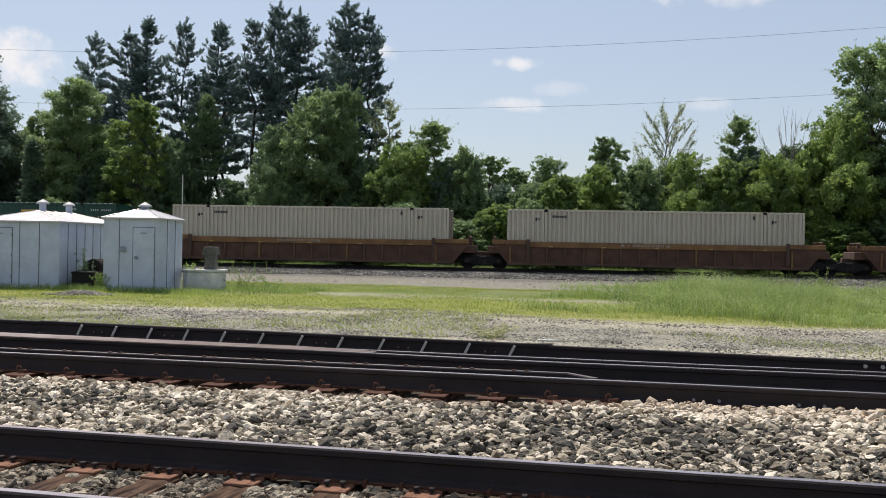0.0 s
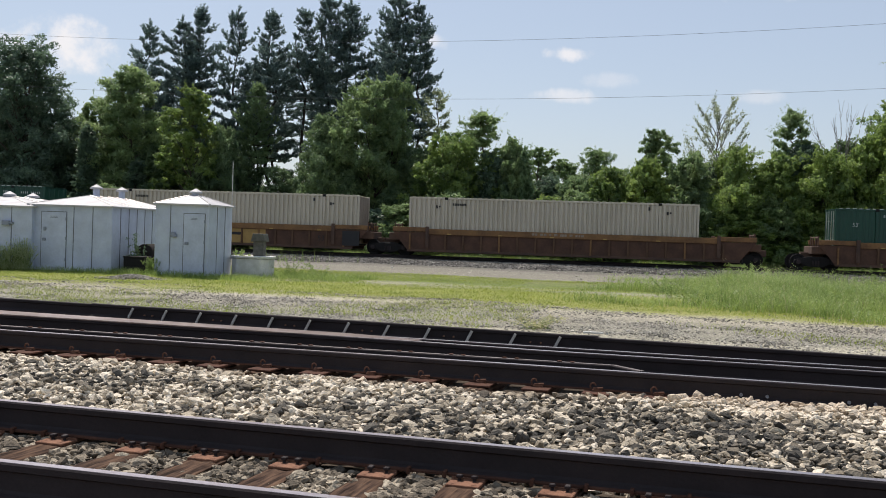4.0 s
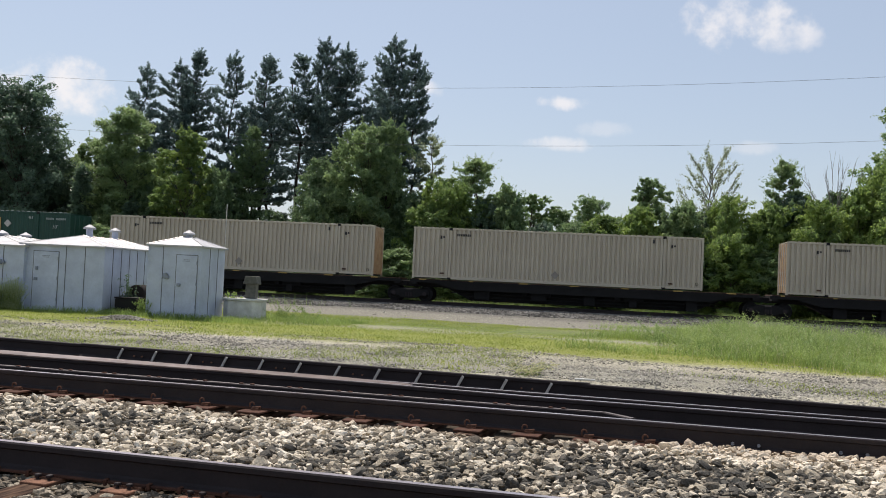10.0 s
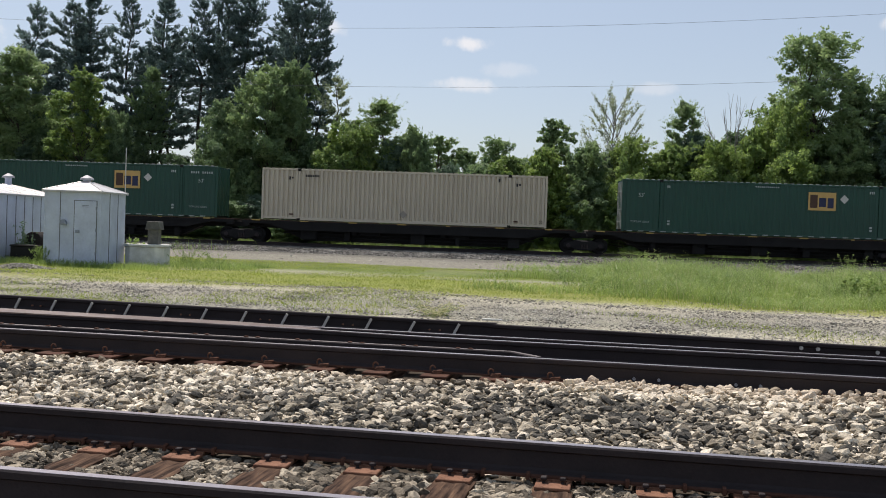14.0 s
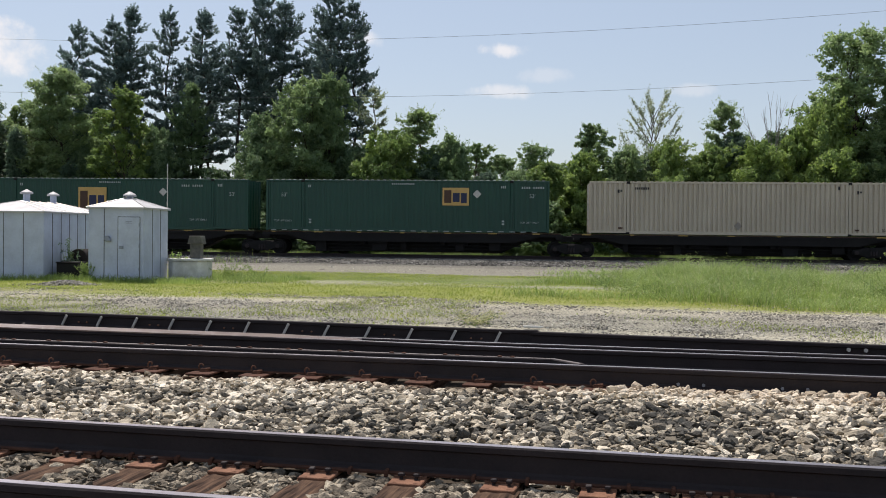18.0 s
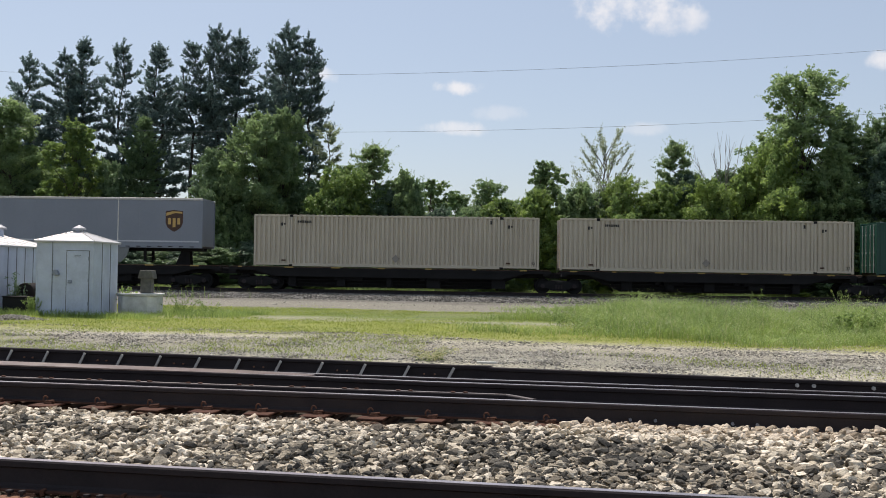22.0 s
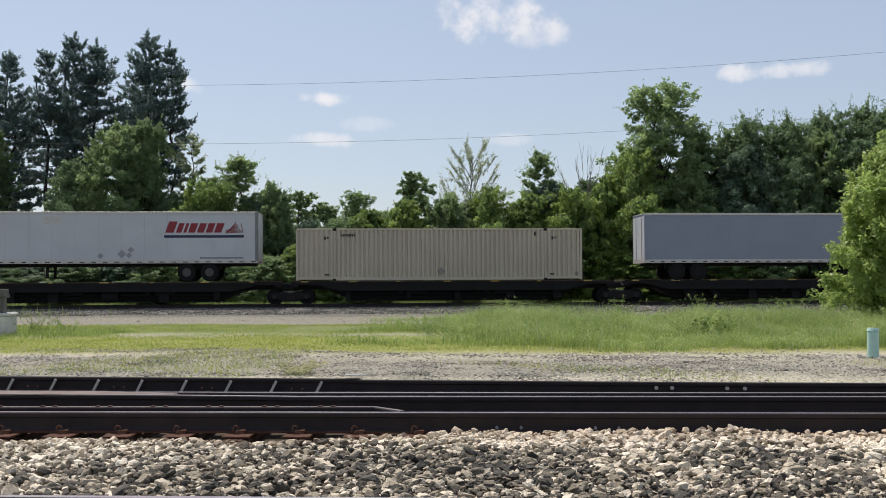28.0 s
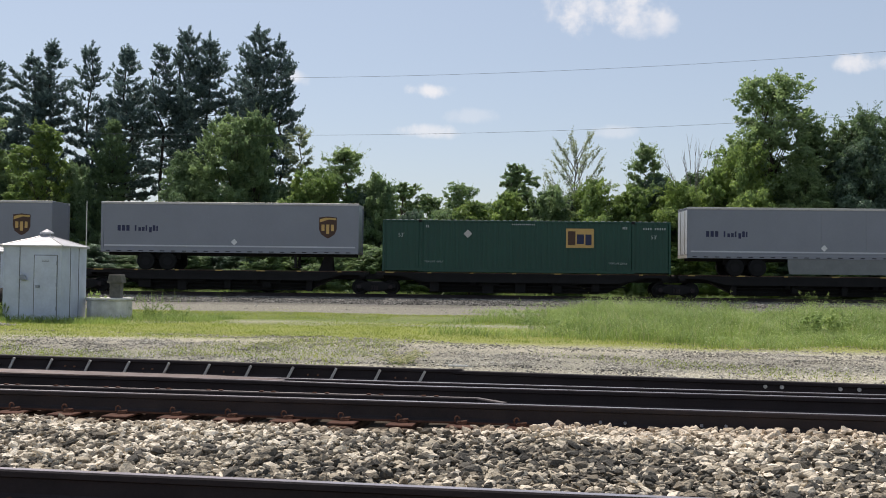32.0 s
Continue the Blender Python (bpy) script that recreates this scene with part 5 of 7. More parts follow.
def make_train():
    ivory = container(M_ivory, M_tan, "ivory corrugated 53-foot container on a black railcar")
    white = container(M_ivoryw, M_taupe, "off-white corrugated 53-foot container sunk in a well car")
    for proto, z, spots in ((white, WELL_Z, (-10.19, -29.67, -72.50, -91.57)), (ivory, DECK_Z, (-131.93, -152.46, -170.88, -209.9, -247.31, -300.23, -317.53, -388.6))):
        for i, o in enumerate(spots):
            place(proto if i == 0 else copy_thing(proto, Matrix()), o, z)
    gl = "dark green container with yellow square sign, "
    up, low = (10.1, 1.35, 1.5, 1.2), (6.95, 1.15, 1.45, 1.1)
    a = container(M_green, M_green, gl + "on a black railcar", True, (10.15, 1.5, 1.5, 1.0), 12.1)
    b = container(M_green, M_green, gl + "on a black railcar", True, (10.3, 1.42, 1.55, 1.08), 4.8)
    c = container(M_green, M_green, gl + "larger than most", True, (6.0, 0.85, 1.7, 1.55), 11.1, inset=True)
    place(b, -443.4, DECK_Z)
    e1 = tagged(copy_thing(b, Matrix()), gl + "sunk in a well car")
    place(e1, -49.24, WELL_Z)
    place(a, -189.59, DECK_Z)
    place(copy_thing(a, Matrix()), -228.6, DECK_Z)
    place(copy_thing(a, Matrix()), -265.67, DECK_Z)
    place(c, -282.87, DECK_Z)
    e2 = container(M_green, M_green, gl + "sunk in a well car", True, (7.15, 0.98, 1.45, 1.05), 11.9)
    place(e2, -111.09, WELL_Z)

    # trailers: underside of the body stands 0.95 m over the deck
    tz = 2.58
    u1 = trailer(15.9, M_bluegrey, "blue-grey box trailer with a brown shield sign and side skirt", True, band=True)
    tandem(u1, 3.5)
    rear_doors(u1)
    landing_legs(u1, 12.4)
    shield(u1, 14.25, 1.55)
    place(u1, -336.40, tz)
    u2 = trailer(13.75, M_slate, "slate-grey box trailer with a brown shield sign", band=False)
    tandem(u2, 2.5)
    rear_doors(u2)
    landing_legs(u2, 10.6)
    shield(u2, 12.3, 1.45)
    place(u2, -368.82, tz)
    u3 = trailer(16.15, M_silver, "silver-grey freight trailer with side skirt and shield sign", True, band=True)
    tandem(u3, 3.3)
    rear_doors(u3)
    landing_legs(u3, 12.2)
    shield(u3, 14.6, 1.55)
    freight_words(u3, 1.05, 1.2)
    place(u3, -426.35, tz)
    u4 = trailer(14.65, M_silver, "silver-grey freight trailer with a shield sign", band=True)
    tandem(u4, 3.2)
    rear_doors(u4)
    landing_legs(u4, 11.0)
    shield(u4, 12.9, 1.5)
    freight_words(u4, 0.95, 1.2)
    place(u4, -459.40, tz)
    u5 = copy_thing(u4, Matrix())
    place(u5, -476.85, tz)
    bm = bmesh.new()
    bm_box(bm, -0.13, 0.13, 0.018, 0.026, -0.13, 0.13, Matrix.Rotation(radians(45), 4, "Y"))
    pl = mesh_of("placard", bm, M_letter)
    for t in (u3, u4):
        piece("placard", pl, t, Matrix.Translation((7.6, 0, 0.62)))

    cl = trailer(16.2, M_white, "white refrigerated trailer with slanted red sign and blue stripe")
    tandem(cl, 12.9, hub=M_rim)
    part("rear_frame", boxes((16.02, 16.2, -0.006, 0.05, 0.1, 2.84), (16.02, 16.2, CW - 0.05, CW + 0.006, 0.1, 2.84)), M_skirt, cl, "dull grey rear door frame")
    landing_legs(cl, 4.6)
    bm = bmesh.new()
    sh = Matrix(((1, 0, 0.35, 0), (0, 1, 0, 0), (0, 0, 1, 0), (0, 0, 0, 1)))
    for i, w in enumerate((0.46, 0.3, 0.16, 0.38, 0.38, 0.36, 0.4)):
        x = 11.1 + sum((0.58, 0.4, 0.26, 0.48, 0.48, 0.46, 0.5)[:i])
        bm_box(bm, 0, w, 0.018, 0.026, 0, 0.62 if i == 0 else 0.52, Matrix.Translation((x, 0, 1.7)) @ sh)
    part("red_sign", bm, M_red, cl, "slanted red sign strokes", "stuff")
    part("blue_stripe", boxes((11.05, 15.4, 0.018, 0.026, 1.42, 1.56)), M_navy, cl)
    bm = bmesh.new()
    for i in range(5):
        bm_tube(bm, (14.45 + 0.1 * i, 0.02, 1.72 + 0.05 * i), (14.85 + 0.06 * i, 0.02, 2.3 - 0.12 * abs(i - 2)), 0.022, n=5)
    for i in range(4):
        bm_tube(bm, (14.4, 0.02, 1.68 + 0.05 * i), (15.35 - 0.08 * i, 0.02, 1.74 + 0.06 * i), 0.018, n=5)
    bm_tube(bm, (15.35, 0.02, 1.74), (15.25, 0.02, 2.2), 0.02, n=5)
    part("sign_drawing", bm, M_red, cl)
    bars([(0.45 + 0.13 * i, 0.34, 0.08, 0.14) for i in range(10)] + [(13.0 + 0.1 * i, 0.26, 0.06, 0.07) for i in range(24)], M_navy, cl, y=0.018)
    grey = material("faded_sticker", (0.33, 0.34, 0.36), 0.6)
    bm = bmesh.new()
    for x, z, s in ((7.6, 0.42, 0.12), (8.75, 0.52, 0.17), (9.15, 0.45, 0.12), (9.25, 0.75, 0.13)):
        bm_box(bm, -s, s, 0.018, 0.026, -s, s, Matrix.Translation((x, 0, z)) @ Matrix.Rotation(radians(45), 4, "Y"))
    part("placard", bm, grey, cl)
    bars([(4.5, 2.2, 1.0, 0.4)], M_galv, cl, "patch_panel", y=0.018)
    nose = part("cooling_unit", box(-0.42, 0.05, 0.35, CW - 0.35, 0.5, H_UNIT, 0.05), M_cream, cl, "cream cooling unit with dark grille")
    part("grille", boxes((-0.43, -0.39, 0.5, CW - 0.5, 1.5, 2.4)), M_black, nose)
    part("side_grille", boxes((-0.28, -0.02, 0.335, 0.36, 1.35, 2.55)), M_black, nose)
    lettering("53'", 0.42, 0.66, 0.22, M_navy, cl, y=0.012)
    place(cl, -406.88, tz + 0.07)

    # railcars: rear end, front end of each platform
    grp = "railcars of the train"
    # (rear end, front end, places of its trucks)
    wells = [(-31.05, -11.78, (-31.25,)), (-50.62, -31.45, (-50.12,)), (-73.93, -52.74, (-73.73, -54.15)), (-93.10, -74.33, (-93.20,)), (-112.47, -93.40, (-112.37,)), (-11.57, 7.6, (-11.57, 6.38)), (8.4, 27.6, (8.4, 26.2))]
    for a, b, trucks in wells:
        car = well_car(b - a, grp, a == -93.10)
        for u in trucks:
            bogie_at(car, u - a)
        place(car, a, 0)
    ends = (-113.79, -132.96, -152.83, -172.21, -191.78, -211.26, -229.82, -248.49, -266.15, -283.60, -300.45, -319.22, -337.68, -353.93, -370.37, -389.14, -408.31, -427.08, -444.03, -460.58, -479.14)
    coupled = (-113.79, -172.21, -229.82, -319.22, -408.31)      # drawbars here, shared trucks elsewhere
    for b, a in zip(ends, ends[1:]):
        car = spine_car(b - a, grp, 0.5)
        bogie_at(car, 2.0 if a in coupled else 0.2)
        if b in coupled:
            bogie_at(car, b - a - 2.1)
            part("drawbar", box(b - a, b - a + 0.7, 1.2, 1.4, 0.85, 1.1, 0.03), M_blackcar, car)
        place(car, a, 0)
        if a in (-337.68, -427.08, -460.58, -370.37):
            trailer_hitch(car, b - a - 2.6)
        if a == -408.31:
            trailer_hitch(car, 2.6)
        if a == -353.93:
            trailer_hitch(car, b - a - 3.2)


H_UNIT = 2.75


def motions():
    """The whole train runs at an almost even speed, with a little slack towards the end; its wheelsets roll on the rails."""
    slack = ((0, 0.0), (2, 0.0), (3, 0.1), (6, 0.0), (7, 0.02), (8, 0.18), (9, 0.02), (12, -0.05), (13, 0.12), (15.5, -0.05), (16, -0.08), (20, 0.0), (22, -0.05), (23, 0.0), (24, 0.0), (26.5, 0.1), (27, 0.22), (28, 0.1), (29, -0.1), (30, 0.03), (31, 0.36), (32, 0.05))
    for ob, o, v, z in MOVING:
        walk(ob, [(t, on_track(o + SPEED * t + d, v, z)) for t, d in slack])
    step = 1 / FPS
    walk(WHEELS[0], [(i * step, pose(0, 0, 0, 0, math.degrees(SPEED / WHEEL_R * i * step) % 360.0, 0)) for i in range(32 * FPS + 1)])
    keys = WHEELS[0].animation_data
    for ob in [o for o in scene.objects if o.name.split(".")[0] == "wheelset" and o != WHEELS[0]]:
        ob.rotation_mode = "QUATERNION"
        ob.animation_data_create()
        ob.animation_data.action = keys.action
        ob.animation_data.action_slot = keys.action_slot


make_train()
# ---- sheds and yard furniture ----
def yard(x, y, z=0.0, turn=0.0):
    return Matrix.Translation((x, y, z)) @ Matrix.Rotation(SLANT + radians(turn), 4, "Z")


def vent(shed, x, y, z, r=0.16, h=0.3, name="roof_vent"):
    bm = bmesh.new()
    bm_tube(bm, (x, y, z - 0.1), (x, y, z + h), r * 0.72, n=12)
    v = part(name, bm, M_shed, shed)
    bm = bmesh.new()
    bm_tube(bm, (x, y, z + h), (x, y, z + h + 0.05), r * 1.35, r * 1.3, n=14)
    bm_tube(bm, (x, y, z + h + 0.05), (x, y, z + h + 0.15), r * 1.3, 0.02, n=14)
    part("vent_cap", bm, M_shedroof, v)


def shed(x, y, w, d, eave, apex, label, seams_front, seams_side, doors, vents, ridge=0.0):
    """A sheet-metal relay house; the near right corner stands at (x, y)."""
    s = thing("relay_shed", label, "shed", "relay sheds", yard(x, y))
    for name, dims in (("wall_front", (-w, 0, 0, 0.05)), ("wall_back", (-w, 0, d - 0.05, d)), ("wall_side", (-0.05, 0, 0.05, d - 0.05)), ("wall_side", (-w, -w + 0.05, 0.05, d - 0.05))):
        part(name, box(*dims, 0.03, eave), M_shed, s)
    # standing seams
    bm = bmesh.new()
    for f in seams_front:
        bm_box(bm, -w * (1 - f) - 0.008, -w * (1 - f) + 0.008, -0.014, 0.0, 0.05, eave)
    part("panel_seam", bm, M_seam, s)
    bm = bmesh.new()
    for f in seams_side:
        bm_box(bm, 0.0, 0.014, d * f - 0.008, d * f + 0.008, 0.05, eave)
    part("panel_seam", bm, M_seam, s)
    part("corner_trim", boxes((-0.03, 0.012, -0.012, 0.03, 0.03, eave)), M_shed, s)
    part("corner_trim", boxes((-w - 0.012, -w + 0.03, -0.012, 0.03, 0.03, eave)), M_shed, s)
    part("base_rail", boxes((-w + 0.05, -0.05, 0.02, 0.1, 0.0, 0.05), (-w + 0.05, -0.05, d - 0.1, d - 0.02, 0.0, 0.05)), M_weatherwood, s)
    # hipped roof with a small overhang
    o = 0.07
    bm = bmesh.new()
    lo = [bm.verts.new(p) for p in ((-w - o, -o, eave), (o, -o, eave), (o, d + o, eave), (-w - o, d + o, eave))]
    up = [bm.verts.new((v.co.x, v.co.y, eave + 0.05)) for v in lo]
    r0, r1 = bm.verts.new((-w / 2, d / 2 - ridge / 2, apex)), bm.verts.new((-w / 2, d / 2 + ridge / 2 + 0.01, apex))
    for i in range(4):
        bm.faces.new((lo[i], lo[(i + 1) % 4], up[(i + 1) % 4], up[i]))
    bm.faces.new((up[0], up[1], r0))
    bm.faces.new((up[1], up[2], r1, r0))
    bm.faces.new((up[2], up[3], r1))
    bm.faces.new((up[3], up[0], r0, r1))
    bm.faces.new(lo[::-1])
    roof = part("roof", bm, M_shedroof, s, "pale hipped sheet roof")
    bm = bmesh.new()
    for a, b in ((up_p, ap) for up_p, ap in (((-w - o, -o, eave + 0.05), (-w / 2, d / 2 - ridge / 2, apex)), ((o, -o, eave + 0.05), (-w / 2, d / 2 - ridge / 2, apex)), ((o, d + o, eave + 0.05), (-w / 2, d / 2 + ridge / 2, apex)))):
        bm_tube(bm, a, b, 0.018, n=5)
    n = int(d / 0.55)
    for i in range(1, n):
        yy = d * i / n
        if abs(yy - d / 2) <= ridge / 2:
            bm_tube(bm, (o, yy, eave + 0.055), (-w / 2, yy, apex + 0.01), 0.014, n=5)
    part("roof_seam", bm, M_galv, roof)
    for vx, vy, vz, vr, vh in vents:
        vent(s, vx, vy, vz, vr, vh)
    for f0, f1, z0, z1, hinge in doors:
        x0, x1 = -w * (1 - f0), -w * (1 - f1)
        door = part("door", box(x0, x1, -0.022, 0.0, z0, z1, 0.006), M_shed, s)
        bm = boxes((x0 - 0.02, x1 + 0.02, -0.012, -0.002, z1, z1 + 0.02), (x0 - 0.02, x0, -0.012, -0.002, z0, z1), (x1, x1 + 0.02, -0.012, -0.002, z0, z1))
        part("door_gap", bm, M_seam, s)
        lx = x0 + 0.1 if hinge > 0 else x1 - 0.1
        part("latch", box(lx - 0.05, lx + 0.07, -0.07, -0.02, (z0 + z1) / 2 - 0.04, (z0 + z1) / 2 + 0.05, 0.012), M_slate, door)
        hx = x1 if hinge > 0 else x0
        for k in (0.12, 0.5, 0.85):
            z = z0 + k * (z1 - z0)
            part("hinge", box(hx - 0.018, hx + 0.018, -0.04, -0.02, z, z + 0.1, 0.004), M_slate, door)
        part("door_vent", boxes(*[(x0 + 0.35 * (x1 - x0), x0 + 0.65 * (x1 - x0), -0.026, -0.02, z1 - 0.14 - 0.04 * k, z1 - 0.128 - 0.04 * k) for k in range(2)]), M_seam, door)
    return s


def make_yard():
    s = shed(-15.6, 28.0, 1.69, 2.0, 2.17, 2.56, "white sheet-metal relay shed with a hipped roof", (0.28,), (0.35, 0.68), [(0.54, 0.93, 0.1, 1.92, 1)], [(-0.845, 1.0, 2.53, 0.15, 0.05)])
    bm = bmesh.new()
    bm_tube(bm, (-1.1, -0.1, 1.27), (-1.1, 0, 1.27), 0.09, n=12)
    bm_tube(bm, (-1.18, -0.07, 1.27), (-0.98, -0.07, 1.22), 0.04, n=8)
    part("meter", bm, M_slate, s, "round grey meter on the wall")
    b = shed(-18.77, 27.7, 2.74, 4.8, 2.03, 2.43, "long white sheet-metal relay house with two roof vents", (0.54, 0.77), (0.12, 0.24, 0.36, 0.48, 0.6, 0.72, 0.84), [(0.15, 0.45, 0.12, 1.85, 1)],
             [(-1.37, 1.6, 2.4, 0.15, 0.26), (-1.37, 3.4, 2.4, 0.15, 0.26)], 2.4)
    part("wall_box", box(-2.24, -2.16, -0.08, 0, 1.26, 1.38, 0.015), M_slate, b)
    c = shed(-21.3, 27.2, 3.4, 4.2, 1.96, 2.34, "white sheet-metal relay house with low roof vents", (0.45, 0.62, 0.8), (0.25, 0.5, 0.75), [(0.12, 0.42, 0.12, 1.8, 1)], [(-1.7, 1.5, 2.3, 0.16, 0.05), (-1.7, 2.9, 2.3, 0.16, 0.05)], 1.2)
    part("wall_lamp", bevelled(boxes((-0.95, -0.7, -0.14, 0, 1.38, 1.54), (-0.75, -0.6, -0.1, 0, 1.42, 1.5)), 0.02), M_slate, c)
    # aerial beside the small shed
    bm = bmesh.new()
    bm_tube(bm, (0, 0, 0), (0, 0, 2.4), 0.016, n=8)
    p = thing("pole", "thin grey steel pole beside the shed", "pole", m=yard(-16.1, 30.4))
    part("lower_tube", bm, M_galv, p)
    bm = bmesh.new()
    bm_tube(bm, (0, 0, 2.4), (0, 0, 3.7), 0.015, n=8)
    part("upper_tube", bm, M_galv, p)
    # concrete pit with a dark stack
    v = thing("concrete_pit", "low white-painted concrete pit with a slab lid", "concrete pit", m=yard(-15.12, 30.1))
    bm = bmesh.new()
    oct_ = [(-0.62, -0.3), (-0.4, -0.5), (0.4, -0.5), (0.62, -0.3), (0.62, 0.3), (0.4, 0.5), (-0.4, 0.5), (-0.62, 0.3)]
    bm_prism(bm, oct_, "z", 0, 0.58)
    part("wall", bevelled(bm, 0.02), M_concrete, v)
    bm = bmesh.new()
    bm_prism(bm, [(x * 1.07, y * 1.09) for x, y in oct_], "z", 0.58, 0.66)
    part("lid", bevelled(bm, 0.015), M_concrete, v)
    st = thing("vent_box", "dark weathered box with a sloped cap on a concrete pit", "vent", m=yard(-14.93, 30.15, 0.66))
    part("body", box(-0.17, 0.17, -0.15, 0.15, 0, 0.5, 0.015), M_weatherwood, st)
    bm = bmesh.new()
    bm_prism(bm, [(-0.24, 0.46), (0.24, 0.46), (0.19, 0.72), (-0.17, 0.72)], "y", -0.22, 0.22)
    part("cap", bevelled(bm, 0.015), M_weatherwood, st)
    # old drum between the sheds
    d = thing("drum", "rusty brown steel drum lying between the sheds", "drum", m=yard(-18.18, 28.7, 0.16))
    bm = bmesh.new()
    bm_tube(bm, (0, -0.1, 0.5), (0, 0.6, 0.5), 0.28, n=18)
    part("shell", bevelled(bm, 0.02), material("dark_rusty_drum", (0.035, 0.03, 0.028), 0.9, 0.0, (0.02, 0.017, 0.016), spec=0.1), d)
    part("stand", boxes((-0.3, 0.3, 0.0, 0.5, -0.16, 0.3)), M_blackcar, d)
    # low black box before the drum
    ub = thing("utility_box", "low black metal box standing between the sheds", "utility box", m=yard(-18.1, 27.95))
    part("body", box(-0.36, 0.36, 0.0, 0.45, 0.0, 0.5, 0.02), M_blackcar, ub)
    part("lid", box(-0.38, 0.38, -0.02, 0.47, 0.5, 0.55, 0.015), M_blackcar, ub)
    # marker post
    mp = thing("marker_post", "pale teal plastic utility marker post", "marker post", m=pose(7.3, 20.5, 0, 0, 1, 0))
    bm = bmesh.new()
    bm_tube(bm, (0, 0, 0), (0, 0, 0.52), 0.11, 0.11, n=14)
    part("tube", bevelled(bm, 0.01), M_teal, mp)
    bm = bmesh.new()
    bm_tube(bm, (0, 0, 0.52), (0, 0, 0.58), 0.12, 0.1, n=14)
    part("cap", bm, M_teal, mp)


make_yard()


def make_litter():
    bm = bmesh.new()
    for a, b in (((0, 0, 0), (0.14, 0.03, 0.02)), ((0.14, 0.03, 0.02), (0.3, 0.02, 0.015)), ((0.14, 0.03, 0.02), (0.2, 0.09, 0.04))):
        bm_tube(bm, a, b, 0.009, 0.006, n=6)
    t = tagged(part("twig", bm, M_twig), "pale dry twig lying on the ballast", "twig")
    t.matrix_basis = pose(TWIG[0], TWIG[1], 0.13)
    b = box(-0.16, 0.16, -0.03, 0.03, 0, 0.03, 0.006)
    p = tagged(part("board", b, M_concrete), "weathered pale board scrap on the gravel", "board")
    p.matrix_basis = pose(BOARD[0], BOARD[1], 0.02, 0, 0, 8)


TWIG, BOARD = (-2.55, 8.36), (-2.25, 16.4)
make_litter()


def make_wires():
    """Two overhead lines sagging between poles beyond both sides of the view."""
    spans = (14.5, 10.65)
    poles = []
    for x, tall in ((-86.0, 21.0), (62.0, 21.0)):
        p = thing("utility_pole", "tall grey wooden utility pole", "pole", "utility poles", pose(x, 66, 0))
        bm = bmesh.new()
        bm_tube(bm, (0, 0.2, 0), (0, 0.2, tall + 0.6), 0.17, 0.11, n=10)
        part("shaft", bm, M_weatherwood, p)
        part("arm", box(-0.06, 0.06, -0.1, 0.3, tall - 5.5, tall - 5.3, 0.01), M_weatherwood, p)
    for low in spans:
        bm = bmesh.new()
        last = None
        for i in range(75):
            x = -86 + 2 * i
            z = low + 0.00088 * (x + 16) ** 2
            if last:
                bm_tube(bm, last, (x, 66, z), 0.01, n=4)
            last = (x, 66, z)
        tagged(part("power_line", bm, M_wire), "thin dark overhead power line against the sky", "cable")


make_wires()


# ---- plants ----
def leaf_cloud(centres, radii, count, size, g, flat=0.55, slim=0.55, squash=0.75):
    """Leaf sprigs thinning out round clump centres: kite-shaped pairs of triangles, as arrays."""
    k = g.choice(len(centres), count, p=radii ** 2 / (radii ** 2).sum())
    d = np.clip(g.normal(0, 0.46, (count, 3)), -1.15, 1.15)
    P = centres[k] + d * radii[k][:, None] * np.array([1, 1, squash])
    u = g.normal(0, 1, (count, 3))
    u[:, 2] *= flat
    u /= np.linalg.norm(u, axis=1)[:, None]
    w = np.cross(u, g.normal(0, 1, (count, 3)))
    w /= np.linalg.norm(w, axis=1)[:, None]
    s = size * g.uniform(0.6, 1.4, count)[:, None]
    V = np.stack([P - u * s, P - w * s * slim, P + u * s, P + w * s * slim], 1).reshape(-1, 3)
    T = (np.array([[0, 1, 2], [0, 2, 3]])[None] + (np.arange(count) * 4)[:, None, None]).reshape(-1, 3)
    return V, T


def blades(name, base, height, width, lean, mat, label, g, bend=0.35, category="grass"):
    """Grass blades as one mesh: two segments each, bent."""
    n = len(base)
    a = g.uniform(0, 2 * np.pi, n)
    side = np.stack([np.cos(a), np.sin(a), np.zeros(n)], -1) * width[:, None]
    b = g.uniform(0, 2 * np.pi, n)
    dirn = np.stack([np.cos(b), np.sin(b), np.zeros(n)], -1) * (lean * height)[:, None]
    up = np.array([0, 0, 1.0])
    p1 = base + dirn * 0.35 + up * (height * 0.55)[:, None]
    p2 = base + dirn * (1 + bend) + up * height[:, None]
    V = np.stack([base - side, base + side, p1 - side * 0.7, p1 + side * 0.7, p2], 1).reshape(-1, 3)
    T = (np.array([[0, 1, 3], [0, 3, 2], [2, 3, 4]])[None] + (np.arange(n) * 5)[:, None, None]).reshape(-1, 3)
    return tagged(new(name, array_mesh(name, V, T, mat)), label, category, kind="stuff")


def clumped(n, x0, x1, y0, y1, g, keep):
    """Random places kept where a wavy field lets grass grow."""
    P = np.stack([g.uniform(x0, x1, n), g.uniform(y0, y1, n)], -1)
    f = 0.5 + 0.25 * np.sin(P[:, 0] * 0.9 + 1.3 * np.sin(P[:, 1] * 0.7)) + 0.25 * np.sin(P[:, 1] * 1.1 + 1.7 * np.sin(P[:, 0] * 0.45)) + g.normal(0, 0.12, n)
    return P[f > keep(P[:, 0], P[:, 1])]


def on_ground(P):
    return np.column_stack([P, [ground_height(x, y) - 0.01 for x, y in P]])


